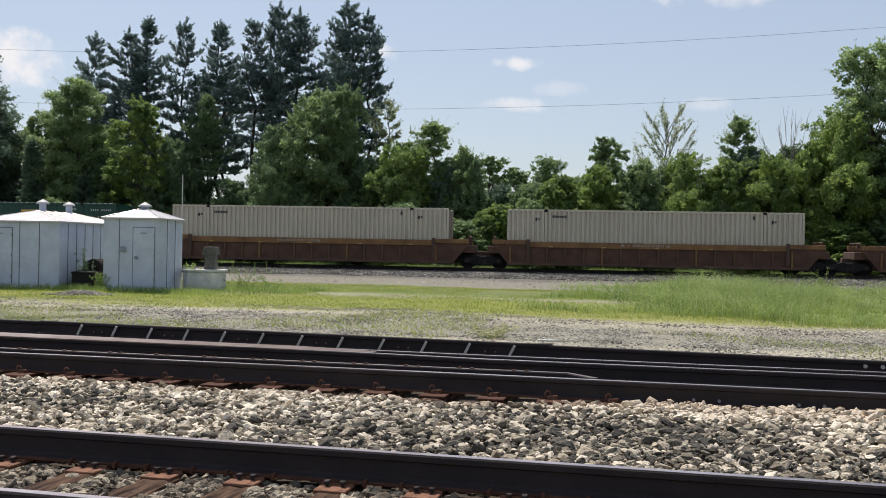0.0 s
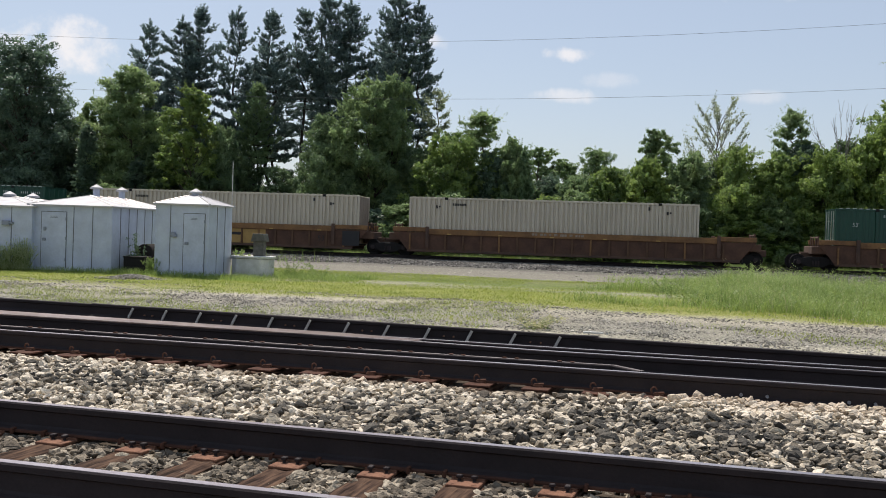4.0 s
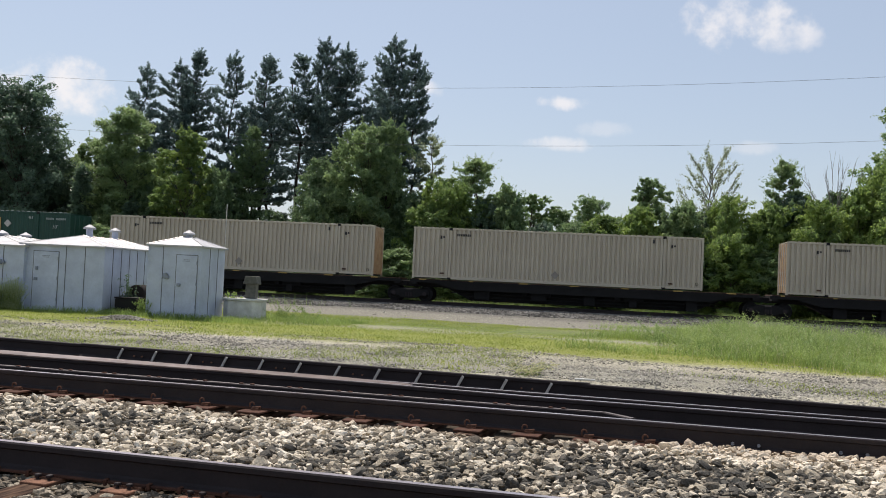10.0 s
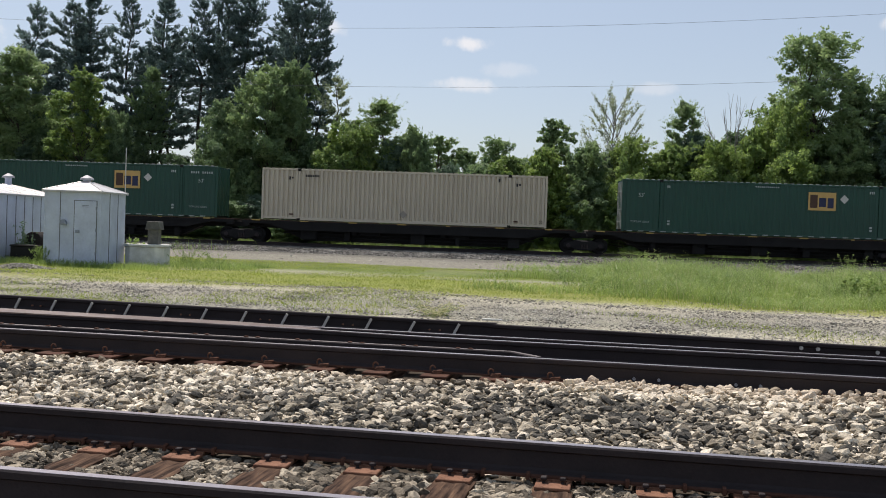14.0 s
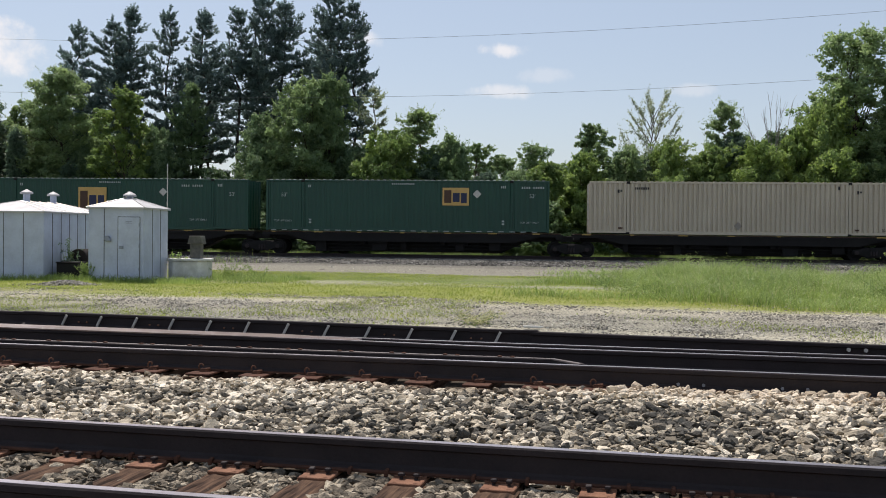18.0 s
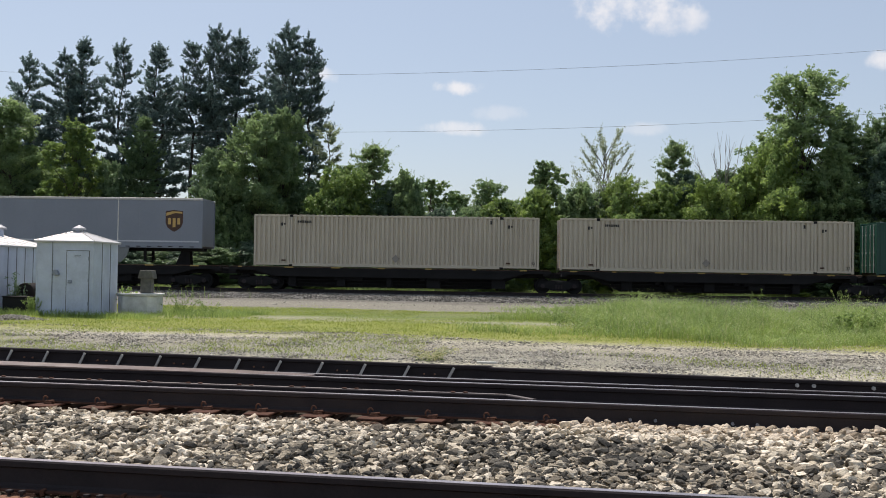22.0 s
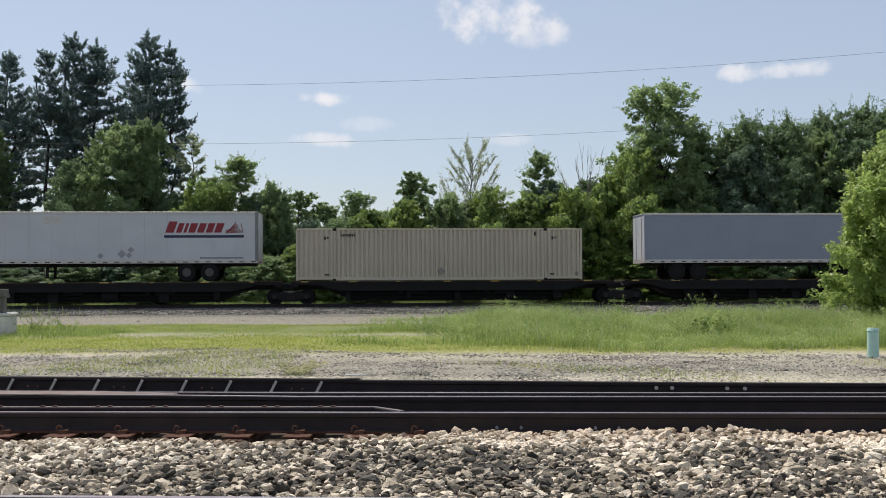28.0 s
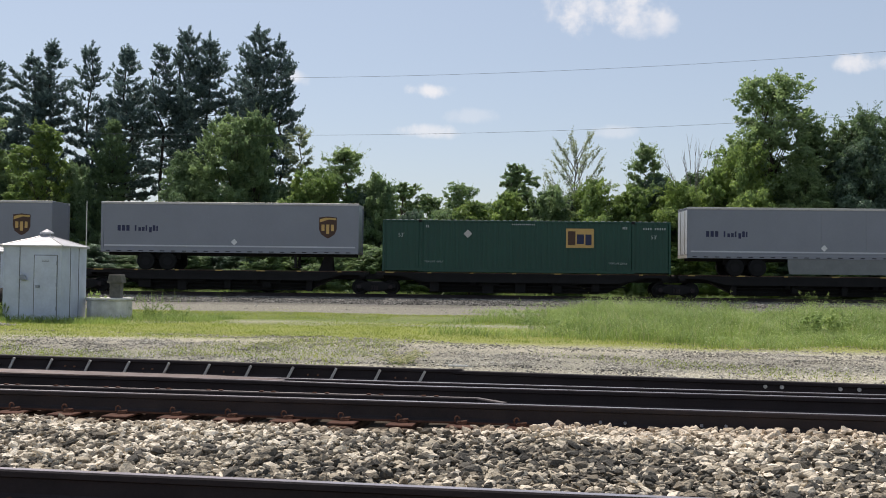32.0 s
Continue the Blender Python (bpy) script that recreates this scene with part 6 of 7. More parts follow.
def make_grass():
    g = np.random.default_rng(31)
    # short yellow-green grass over the yard
    def keep(x, y):
        lawn = ((y > 23) & (y < 29.2)) | ((y > 31.3) & (y < 37.5) & (x < -7))
        return np.where(lawn, 0.02, np.where((y > 29) & (y < 31.5), 0.42, 0.7)) + np.where((y > 38) & (x < 0), 0.3, 0) + np.where((y < 22.5) & (x > -4), 0.2, 0) + np.where((y < 22.5) & (x < -4), -0.26, 0)
    P = clumped(330000, -32, 14, 15.2, 40, g, keep)
    n = len(P)
    blades("lawn_grass", on_ground(P), g.uniform(0.02, 0.075, n), g.uniform(0.003, 0.008, n), g.uniform(0.2, 0.9, n), M_lawn, "short yellow-green grass growing over the yard", g)
    # tall green grass, thinning out towards the sheds
    def tall(x, y):
        edge = -2.2 - (y - 24) * 0.16 + 1.2 * np.sin(y * 0.9)
        return np.clip(0.95 - (x - edge) * 0.22, 0.0, 1.5) + np.where(y < 23.6 + 0.5 * np.sin(x * 0.8) + 0.25 * np.sin(x * 2.7), 0.75, 0)
    P = clumped(170000, -9, 20, 22.6, 41.5, g, tall)
    n = len(P)
    h = g.uniform(0.2, 0.7, n) * (0.8 + 0.2 * np.sin(P[:, 0] * 1.7 + P[:, 1])) * np.clip(0.4 + (P[:, 1] - 22.6) * 0.1, 0, 1) * np.clip((44 - P[:, 1]) / 7, 0.4, 1) * (0.95 + 0.4 * np.sin(P[:, 0] * 0.7 + 2 * np.sin(P[:, 1] * 0.35)) * np.sin(P[:, 1] * 0.5 + 1.0) + 0.28 * np.sin(P[:, 0] * 2.9 + 1.5 * np.sin(P[:, 1] * 1.7)) * np.sin(P[:, 1] * 1.9 + P[:, 0]))
    B = on_ground(P)
    blades("tall_grass", B, h, g.uniform(0.003, 0.01, n), g.uniform(0.15, 0.9, n), M_grass, "tall uncut green meadow grass beside the track", g)
    sel = g.random(n) < 0.1
    Q = B[sel].copy()
    m = len(Q)
    hs = h[sel] * g.uniform(1.0, 1.4, m)
    blades("seed_grass", Q, hs, g.uniform(0.003, 0.006, m), g.uniform(0.1, 0.5, m), M_seed, "pale seed heads over the tall grass", g)
    k = g.choice(n, 140000)
    c = B[k] + np.column_stack([g.normal(0, 0.06, (140000, 2)), h[k] * g.uniform(0.45, 1.2, 140000)])
    V, T = leaf_cloud(c, np.full(140000, 0.05), 140000, 0.018, g)
    tagged(new("meadow_leaves", array_mesh("meadow_leaves", V, T, M_speck)), "small leaves and flower heads in the meadow", "grass", kind="stuff")
    # stray tall weeds before the far track
    P = np.stack([np.concatenate([g.normal(3.0, 1.4, 500), g.normal(-20.5, 1.5, 60), g.uniform(-2, 20, 80)]), np.concatenate([g.normal(46, 1.5, 500), g.normal(46, 1, 60), g.uniform(43, 46, 80)])], -1)
    n = len(P)
    blades("weeds", np.column_stack([P, np.full(n, 0.03)]), g.uniform(0.2, 0.75, n), g.uniform(0.005, 0.012, n), g.uniform(0.1, 0.5, n), M_grass, "stray tall weeds beside the far ballast", g)
    # rank grass behind the far track
    n = 16000
    u, v = g.uniform(-52, 30, n), g.uniform(4.2, 8.6, n)
    keep_v = np.sin(u * 0.8 + 2 * np.sin(u * 0.23)) + g.normal(0, 0.5, n) > 0.35
    P = (np.outer(u, ALONG) + np.outer(v, ACROSS) + np.array(FACE))[keep_v]
    P[:, 2] = 0.0
    n = len(P)
    blades("trackside_grass", P, g.uniform(0.15, 0.5, n), g.uniform(0.012, 0.026, n), g.uniform(0.2, 0.8, n), M_grass, "rank green grass behind the far track", g)
    # weeds at the foot of sheds and along the far track
    P = np.concatenate([np.stack([g.uniform(-23, -13.5, 5000), g.normal(27.6, 0.5, 5000)], -1), np.stack([g.uniform(-15.4, -11.5, 3500), g.normal(30.6, 0.9, 3500)], -1),
                        np.stack([g.uniform(-19, -17.8, 1500), g.uniform(27.8, 29.5, 1500)], -1)])
    n = len(P)
    blades("weeds", on_ground(P), g.uniform(0.05, 0.24, n), g.uniform(0.004, 0.01, n), g.uniform(0.1, 0.7, n), M_grass, "green weeds at the foot of the sheds", g)


make_grass()


def limb(bm, p, q, r0, r1, g, n=4):
    p, q = Vector(p), Vector(q)
    last, lr = p, r0
    for i in range(1, n + 1):
        k = i / n
        c = p.lerp(q, k) + Vector(g.normal(0, 1, 3)) * (q - p).length * 0.025 * (1 if i < n else 0)
        r = r0 + (r1 - r0) * k
        bm_tube(bm, last, c, lr, r, n=5)
        last, lr = c, r


def unit(v):
    return v / np.linalg.norm(v, axis=1)[:, None]


def kites(P, u, n, s, slim):
    """Kite-shaped leaves: places, length directions, normals, half lengths."""
    w = unit(np.cross(n, u)) * (s * slim)[:, None]
    u = unit(u) * s[:, None]
    V = np.stack([P - u, P - w * 1.0 - u * 0.15, P + u, P + w - u * 0.15], 1).reshape(-1, 3)
    T = (np.array([[0, 1, 2], [0, 2, 3]])[None] + (np.arange(len(P)) * 4)[:, None, None]).reshape(-1, 3)
    return V, T


def dome_leaves(C, R, count, size, g, flat=0.62, shell=0.55):
    """Leaves laid like shingles over the upper sides of clumps, thin below."""
    k = g.choice(len(C), count, p=R ** 2 / (R ** 2).sum())
    d = unit(g.normal(0, 1, (count, 3)))
    d[:, 2] = np.where(g.random(count) < 0.45, np.abs(d[:, 2]), d[:, 2])
    P = C[k] + d * (R[k] * (1 - shell * g.random(count) ** 1.4))[:, None] * np.array([1, 1, flat])
    n = unit(d * 0.55 + np.array([0, 0, 0.2]) + g.normal(0, 0.5, (count, 3)))
    u = np.cross(n, g.normal(0, 1, (count, 3))) + np.array([0, 0, -0.15])
    return kites(P, u, n, size * g.uniform(0.55, 1.35, count), 0.56)


def shoot_leaves(A, D, per, size, g):
    """Leaves strung along thin shoots from A along D."""
    k = np.repeat(np.arange(len(A)), per)
    f = g.random(len(k))
    P = A[k] + D[k] * f[:, None] + g.normal(0, 0.05, (len(k), 3))
    n = unit(g.normal(0, 1, (len(k), 3)))
    u = D[k] * 0.8 + g.normal(0, 0.35, (len(k), 3))
    return kites(P, u, n, size * g.uniform(0.5, 1.2, len(k)) * (1.15 - 0.5 * f), 0.42)


def joined(*pairs):
    V, T, base = [], [], 0
    for v, t in pairs:
        V.append(v)
        T.append(t + base)
        base += len(v)
    return np.concatenate(V), np.concatenate(T)


def crown_of(t, mat, *pairs):
    crown = new("crown", array_mesh("crown", *joined(*pairs), mat))
    crown.parent = t
    return t


def broadleaf(label, mat, seed, height, half, lowest=0.08, masses=30, leaves=34000, size=0.095, shoots=120, reach=0.7, swell=0.75, gaps=0.0, flat=0.92, name="tree"):
    """Trunk and forking limbs; leaf masses made of many domed clumps, with shoots standing out of the outline."""
    g = np.random.default_rng(seed)
    t = thing(name, label, "tree" if name == "tree" else "bush")
    bm = bmesh.new()
    limb(bm, (0, 0, -0.1), (g.normal(0, 0.2), g.normal(0, 0.2), height * 0.82), 0.017 * height, 0.03, g, 7)
    C, R, tips, outs = [], [], [], []
    swing = g.uniform(0, 6.28, 2)               # bulges and hollows of the outline
    for i in range(masses):
        k = (i + g.uniform(0.2, 0.8)) / masses
        prof = math.sin(math.pi * min(0.97, k * 0.9 + 0.07) ** swell) ** 0.55
        a = i * 2.4 + g.normal(0, 0.4)
        prof *= 1 + 0.32 * math.sin(2 * a + swing[0] + 4 * k) * math.sin(6 * k + swing[1])
        d = half * prof * (g.uniform(0.6, 0.95) if i % 4 else g.uniform(0.05, 0.4))
        z = height * (lowest + (0.93 - lowest) * k)
        c = np.array((math.cos(a) * d, math.sin(a) * d, z))
        rm = half * g.uniform(0.26, 0.44) * (0.65 + 0.35 * prof)
        limb(bm, (0, 0, z * 0.72), c, 0.007 * height * (1.15 - k), 0.012, g, 3)
        for j in range(16):
            if g.random() < gaps:
                continue
            o = g.normal(0, 1, 3)
            o[2] = o[2] * 0.8 + 0.3
            o = o / np.linalg.norm(o) + 0.35 * np.array((math.cos(a), math.sin(a), 0.2))
            s = c + o * rm * g.uniform(0.45, 1.05)
            C.append(s)
            R.append(rm * g.uniform(0.2, 0.46))
            if g.random() < 0.5:
                tips.append(s)
                outs.append(o)
    C, R = np.array(C), np.array(R)
    part("trunk", bm, M_bark, t)
    made = [dome_leaves(C, R, leaves, size, g, flat)]
    if shoots:
        sel = g.integers(0, len(tips), shoots)
        A, O = np.array(tips)[sel], np.array(outs)[sel]
        D = unit(O + np.array((0, 0, 0.75)) + g.normal(0, 0.25, O.shape)) * (reach * g.uniform(0.5, 1.2, shoots))[:, None]
        made.append(shoot_leaves(A, D, 26, size * 1.05, g))
    return crown_of(t, mat, *made)


def layered_tree(label, mat, seed, height, half, limbs=26, leaves=9000, size=0.09, lowest=0.25, cloudy=0.0):
    """Open tree: ascending limbs that end in flat leafy sprays with sky between."""
    g = np.random.default_rng(seed)
    t = thing("tree", label, "tree")
    bm = bmesh.new()
    limb(bm, (0, 0, -0.1), (g.normal(0, 0.25), g.normal(0, 0.25), height * 0.93), 0.012 * height, 0.02, g, 7)
    C, R, A, D = [], [], [], []
    for i in range(limbs):
        k = (i + g.random()) / limbs
        a = i * 2.4 + g.normal(0, 0.4)
        L = half * (math.sin(math.pi * min(0.98, k * 0.85 + 0.12) ** 0.8) ** 0.7) * g.uniform(0.6, 1.1)
        z = height * (lowest + (0.97 - lowest) * k)
        tip = Vector((math.cos(a) * L, math.sin(a) * L, z))
        root = Vector((0, 0, max(height * 0.12, z - L * g.uniform(0.5, 1.0))))
        limb(bm, root, tip, 0.02 + 0.02 * (1 - k), 0.008, g, 3)
        for j in range(5):
            f = g.uniform(0.5, 1.08)
            c = np.array(root.lerp(tip, f)) + g.normal(0, 0.16 * half / 2, 3) * np.array((1, 1, 0.5))
            C.append(c)
            R.append(g.uniform(0.12, 0.27) * (half / 2) ** 0.5 * (1 + cloudy))
            A.append(c)
            D.append(np.array((tip - root).normalized()) * g.uniform(0.35, 0.85) + g.normal(0, 0.15, 3) + np.array((0, 0, 0.1)))
    part("trunk", bm, M_bark, t)
    return crown_of(t, mat, dome_leaves(np.array(C), np.array(R), leaves, size, g, 0.5 + 0.4 * cloudy, 0.7), shoot_leaves(np.array(A), np.array(D), 20, size, g))


def needle_tufts(A, D, per, length, g):
    """Brushes of slim needles round short upturned twigs."""
    k = np.repeat(np.arange(len(A)), per)
    f = g.random(len(k))
    a = unit(D)[k]
    side = g.normal(0, 1, (len(k), 3))
    side = unit(side - a * (side * a).sum(1)[:, None])
    u = unit(a * 0.75 + side * 0.75)
    P = A[k] + D[k] * f[:, None] + u * length * 0.6
    n = unit(np.cross(u, side + 1e-3) + g.normal(0, 0.5, (len(k), 3)))
    return kites(P, u, n, length * g.uniform(0.6, 1.2, len(k)) * (1.1 - 0.45 * f), 0.3)


def pine(height, seed, bare=0.42, wide=2.9, taper=0.7, per=22, crook=0.25, label="tall dark pine with a bare trunk and ragged crown", group="pines behind the track", mat=None, droop=0.0):
    """Tall pine: straight trunk, whorls of uneven branches whose twigs turn up into needle brushes."""
    g = np.random.default_rng(seed)
    t = thing("pine_tree", label, "tree", group)
    bm = bmesh.new()
    bend = g.normal(0, crook, 2)
    limb(bm, (0, 0, -0.1), (bend[0], bend[1], height * 0.97), 0.011 * height, 0.03, g, 9)
    A, D = [], []
    z0 = height * bare
    z = z0
    while z < height * 0.975:
        k = (z - z0) / (height - z0)
        ring = wide * (min(1.0, (1 - k) / taper) ** 0.9 * (0.6 + 0.4 * min(1, k * 4)) + 0.05) * g.uniform(0.66, 1.14)
        n = int(g.integers(5, 8))
        a0 = g.uniform(0, 6.28)
        for i in range(n):
            if g.random() < (0.45 if k < 0.3 else 0.16):
                continue
            a = a0 + 6.28 * i / n + g.normal(0, 0.3)
            L = ring * g.uniform(0.5, 1.15)
            rise = L * (g.uniform(-0.08, 0.3) + 0.5 * k * k - droop) + 0.12
            axis = np.array((bend[0] * z / height, bend[1] * z / height, z))
            tip = axis + np.array((math.cos(a) * L, math.sin(a) * L, rise))
            limb(bm, axis, tip, 0.03 * (1.2 - k), 0.008, g, 2)
            m = max(2, int(L / 0.3))
            for j in range(m):
                f = 0.28 + 0.74 * (j + g.random()) / m
                c = axis + (tip - axis) * np.array((f, f, f ** 1.5))
                out = np.array((math.cos(a), math.sin(a), 0.0))
                cross = np.array((-math.sin(a), math.cos(a), 0.0))
                for s in (-1, 1, 0):
                    sp = s * g.uniform(0.12, 0.45) * min(1.0, L / 1.8) * (1.2 - 0.6 * f)
                    A.append(c + cross * sp + g.normal(0, 0.07, 3))
                    D.append((out * g.uniform(0.1, 0.45) + cross * s * 0.25 + np.array((0, 0, g.uniform(0.2, 0.55) - droop))) * g.uniform(0.6, 1.1))
        z += g.uniform(0.6, 1.0) * (1.15 - 0.5 * k) * height / 20
    for i in range(7):
        A.append(np.array((bend[0] + g.normal(0, 0.06), bend[1] + g.normal(0, 0.06), height * (0.945 + 0.008 * i))))
        D.append(np.array((g.normal(0, 0.12), g.normal(0, 0.12), 0.45)))
    for i in range(int(16 * bare * 2)):         # dead snags under the crown
        a, z = g.uniform(0, 6.28), height * g.uniform(0.12, bare + 0.1)
        L = g.uniform(0.4, 1.6)
        limb(bm, (0, 0, z), (math.cos(a) * L, math.sin(a) * L, z + g.normal(0, 0.15)), 0.02, 0.006, g, 2)
    part("trunk", bm, M_pinebark, t)
    return crown_of(t, mat or M_pine, needle_tufts(np.array(A), np.array(D), per, 0.15, g))


def vase_tree(height, seed):
    """Limbs fanning up and out from a slim trunk, forking twice, sparsely leaved."""
    g = np.random.default_rng(seed)
    t = thing("tree", "thin-leaved pale tree with upright showing twigs", "tree")
    bm = bmesh.new()
    limb(bm, (0, 0, -0.1), (0.1, 0, height * 0.93), 0.13, 0.012, g, 7)
    A, D = [], []

    def sleeve(p, q, count, spread):
        """Leafy shoots set closely round a limb."""
        along = np.array((q - p).normalized())
        for f in g.uniform(0.0, 1.0, count):
            A.append(np.array(p.lerp(q, f)))
            D.append(along * 0.3 + g.normal(0, spread, 3))
    for i in range(30):
        k = i / 30
        a, z = i * 2.4, height * (0.34 + 0.5 * k)
        lean = 1.2 - 0.75 * k + g.normal(0, 0.08)
        d = Vector((math.cos(a) * lean, math.sin(a) * lean, 1)).normalized()
        p = Vector((0.1 * z / height, 0, z))
        L = height * (0.36 - 0.2 * k) * g.uniform(0.85, 1.15)
        q = p + d * L
        limb(bm, p, q, 0.03, 0.008, g, 4)
        sleeve(p.lerp(q, 0.45), q, 9, 0.1)
        for f in (0.35, 0.5, 0.65, 0.8):
            e = (d + Vector(g.normal(0, 0.3, 3)) + Vector((0, 0, 0.2))).normalized()
            c = p.lerp(q, f)
            tip = c + e * L * g.uniform(0.25, 0.42)
            limb(bm, c, tip, 0.012, 0.005, g, 3)
            sleeve(c.lerp(tip, 0.3), tip, 5, 0.1)
    part("trunk", bm, M_bark, t)
    return crown_of(t, M_leafpale, shoot_leaves(np.array(A), np.array(D), 8, 0.085, g))


def bare_tree(height, seed):
    """A dead tree: slender stems fanning up from one fork, each with a few thin twigs."""
    g = np.random.default_rng(seed)
    t = thing("tree", "dead leafless grey tree", "tree")
    bm = bmesh.new()
    fork = Vector((0, 0, height * 0.52))
    limb(bm, (0, 0, -0.1), fork, 0.14, 0.08, g, 6)
    for i in range(10):
        a, lean = i * 2.4, 0.12 + 0.5 * (i % 5) / 4
        d = Vector((math.cos(a) * lean, math.sin(a) * lean * 0.7, 1)).normalized()
        p, L = fork - Vector((0, 0, g.uniform(0, 0.5))), (height - fork.z) * g.uniform(0.8, 1.05) * (1 - 0.35 * lean)
        for k in range(4):
            q = p + d * L / 4
            limb(bm, p, q, 0.042 - 0.009 * k, 0.034 - 0.009 * k, g, 4)
            for _ in range(2 if k else 1):
                e = (d + Vector(g.normal(0, 0.28, 3)) + Vector((0, 0, 0.15))).normalized()
                c = p.lerp(q, g.uniform(0.2, 1.0))
                limb(bm, c, c + e * L * g.uniform(0.14, 0.3), 0.015, 0.005, g, 3)
            p, d = q, (d + Vector((0, 0, 0.1)) + Vector(g.normal(0, 0.05, 3))).normalized()
    part("trunk", bm, M_deadwood, t)
    return t


def make_trees():
    r = random.Random(17)
    # pines: prototypes of different habit, all 20 m tall
    pines = [pine(20.0, 40, 0.36, 3.5, 0.75), pine(20.0, 41, 0.44, 2.9, 0.6), pine(20.0, 42, 0.38, 3.4, 0.8), pine(20.0, 43, 0.34, 3.1, 0.5, crook=0.5), pine(20.0, 44, 0.5, 2.8, 0.7, crook=0.6)]
    taken = [False] * len(pines)
    for i, x, y, h, w in ((0, -51.3, 80, 19.6, 1.0), (1, -47.7, 80, 19.9, 0.9), (2, -45.6, 80, 20.6, 0.95), (0, -42.5, 80, 20.4, 0.9), (2, -38.8, 80, 20.0, 1.05), (4, -35.9, 81, 20.0, 1.0), (3, -33.8, 80, 21.4, 0.9), (1, -32.0, 81, 21.1, 0.95), (4, -29.5, 82, 19.4, 0.9),
                          (3, -27.0, 79, 21.2, 1.0), (1, -26.1, 80, 20.7, 0.75), (2, -49.6, 84, 17.5, 1.0), (0, -55.0, 84, 17.0, 1.0), (1, -40.6, 85, 17.5, 1.0), (3, -36.8, 86, 17.2, 1.0), (2, -30.6, 86, 18.0, 1.0), (0, -44.0, 86, 17.0, 1.0)):
        m = pose(x, y, 0, 0, 0, r.uniform(0, 360))
        ob, taken[i] = (copy_thing(pines[i], m) if taken[i] else pines[i]), True
        ob.matrix_basis = m
        ob.scale = (w * h / 20.0, w * h / 20.0, h / 20.0)
    spruce = pine(9.1, 48, 0.06, 1.9, 0.95, 20, 0.1, "young dark spruce with drooping layered boughs", "", M_leafdark, 0.28)
    spruce.matrix_basis = pose(-49.6, 69.6, 0)
    copy_thing(spruce, pose(-45.3, 70.2, 0, 0, 0, 130)).scale = (0.9, 0.9, 0.72)
    pale = pine(13.2, 49, 0.3, 2.2, 0.6, 20, 0.3, "slim pale-needled pine among the dark pines", "", M_leafmid)
    pale.matrix_basis = pose(-38.6, 76, 0)

    # kind: (prototype, its height, its half width)
    kinds = {
        "elm": (broadleaf("tall dark elm with arching feathery limbs", M_leafdark, 60, 17, 3.9, 0.06, 80, 80000, 0.1, 420, 1.0, 0.62), 17, 3.9),
        "locust": (layered_tree("open green locust tree with feathery leaves", M_leaf, 61, 14.6, 3.2, 90, 62000, 0.09, 0.1, 0.9), 14.6, 3.2),
        "maple": (broadleaf("green maple with domed leafy boughs", M_leaf, 62, 13, 3.0, 0.04, 70, 50000, 0.1, 420, 0.9, 0.7, 0.42), 13, 3.0),
        "bright": (broadleaf("bright green maple catching the sun on top", M_leafy, 63, 13, 2.2, 0.05, 52, 44000, 0.1, 180, 0.6, 0.6, 0.28), 13, 2.2),
        "dome": (broadleaf("broad-domed bright green tree", M_leafy, 74, 9, 2.9, 0.03, 58, 46000, 0.095, 240, 0.55, 0.6, 0.2), 9, 2.9),
        "sparse": (layered_tree("half-bare pale tree with showing limbs", M_leafpale, 64, 12.7, 1.9, 40, 9000, 0.08, 0.3), 12.7, 1.7),
        "spray": (layered_tree("open tree with flat leafy sprays", M_leaf, 65, 11, 2.2, 64, 22000, 0.085, 0.3, 0.25), 11, 2.2),
        "dark": (broadleaf("dense tree with the wood's shade put into its dark green leaves", M_leafdark, 66, 12, 3.6, 0.01, 80, 80000, 0.115, 150, 0.6, 0.6), 12, 3.6),
        "shade": (broadleaf("green broadleaf tree before the pines, shade put into its leaf colour", M_leafmid, 67, 12, 3.4, 0.02, 66, 62000, 0.105, 200, 0.7, 0.7), 12, 3.4),
        "round": (broadleaf("small round-headed dark green tree", M_leaf, 68, 10, 1.5, 0.48, 30, 15000, 0.085, 90, 0.4, 0.7, 0.35), 10, 1.5),
        "poplar": (broadleaf("tall poplar with an open upright crown", M_leaf, 69, 16, 3.2, 0.15, 66, 46000, 0.105, 320, 0.8, 0.5, 0.25), 16, 3.2),
        "willow": (broadleaf("willowy green tree with upswept wispy top", M_leafmid, 70, 14, 2.7, 0.03, 70, 64000, 0.1, 700, 1.15, 0.62), 14, 2.7),
        "bush": (broadleaf("bright green thicket bush beside the line", M_leafy, 71, 7.5, 2.2, 0.02, 54, 46000, 0.095, 160, 0.45, 0.55, 0.05, name="bush"), 7.5, 2.2),
        "scrub": (broadleaf("leafy green thicket with uneven shoots", M_leaf, 72, 6.6, 2.3, 0.02, 50, 44000, 0.095, 240, 0.6, 0.5, 0.05, name="bush"), 6.6, 2.3),
        "vase": (vase_tree(12.1, 73), 12.1, 2.7),
    }
    used = set()

    def put(kind, x, y, h, half):
        proto, ph, pw = kinds[kind]
        m = pose(x, y, -0.05, 0, 0, r.uniform(0, 360))
        ob = copy_thing(proto, m) if kind in used else proto
        used.add(kind)
        ob.matrix_basis = m
        ob.scale = (1.12 * half / pw, 1.12 * half / pw, h / ph)

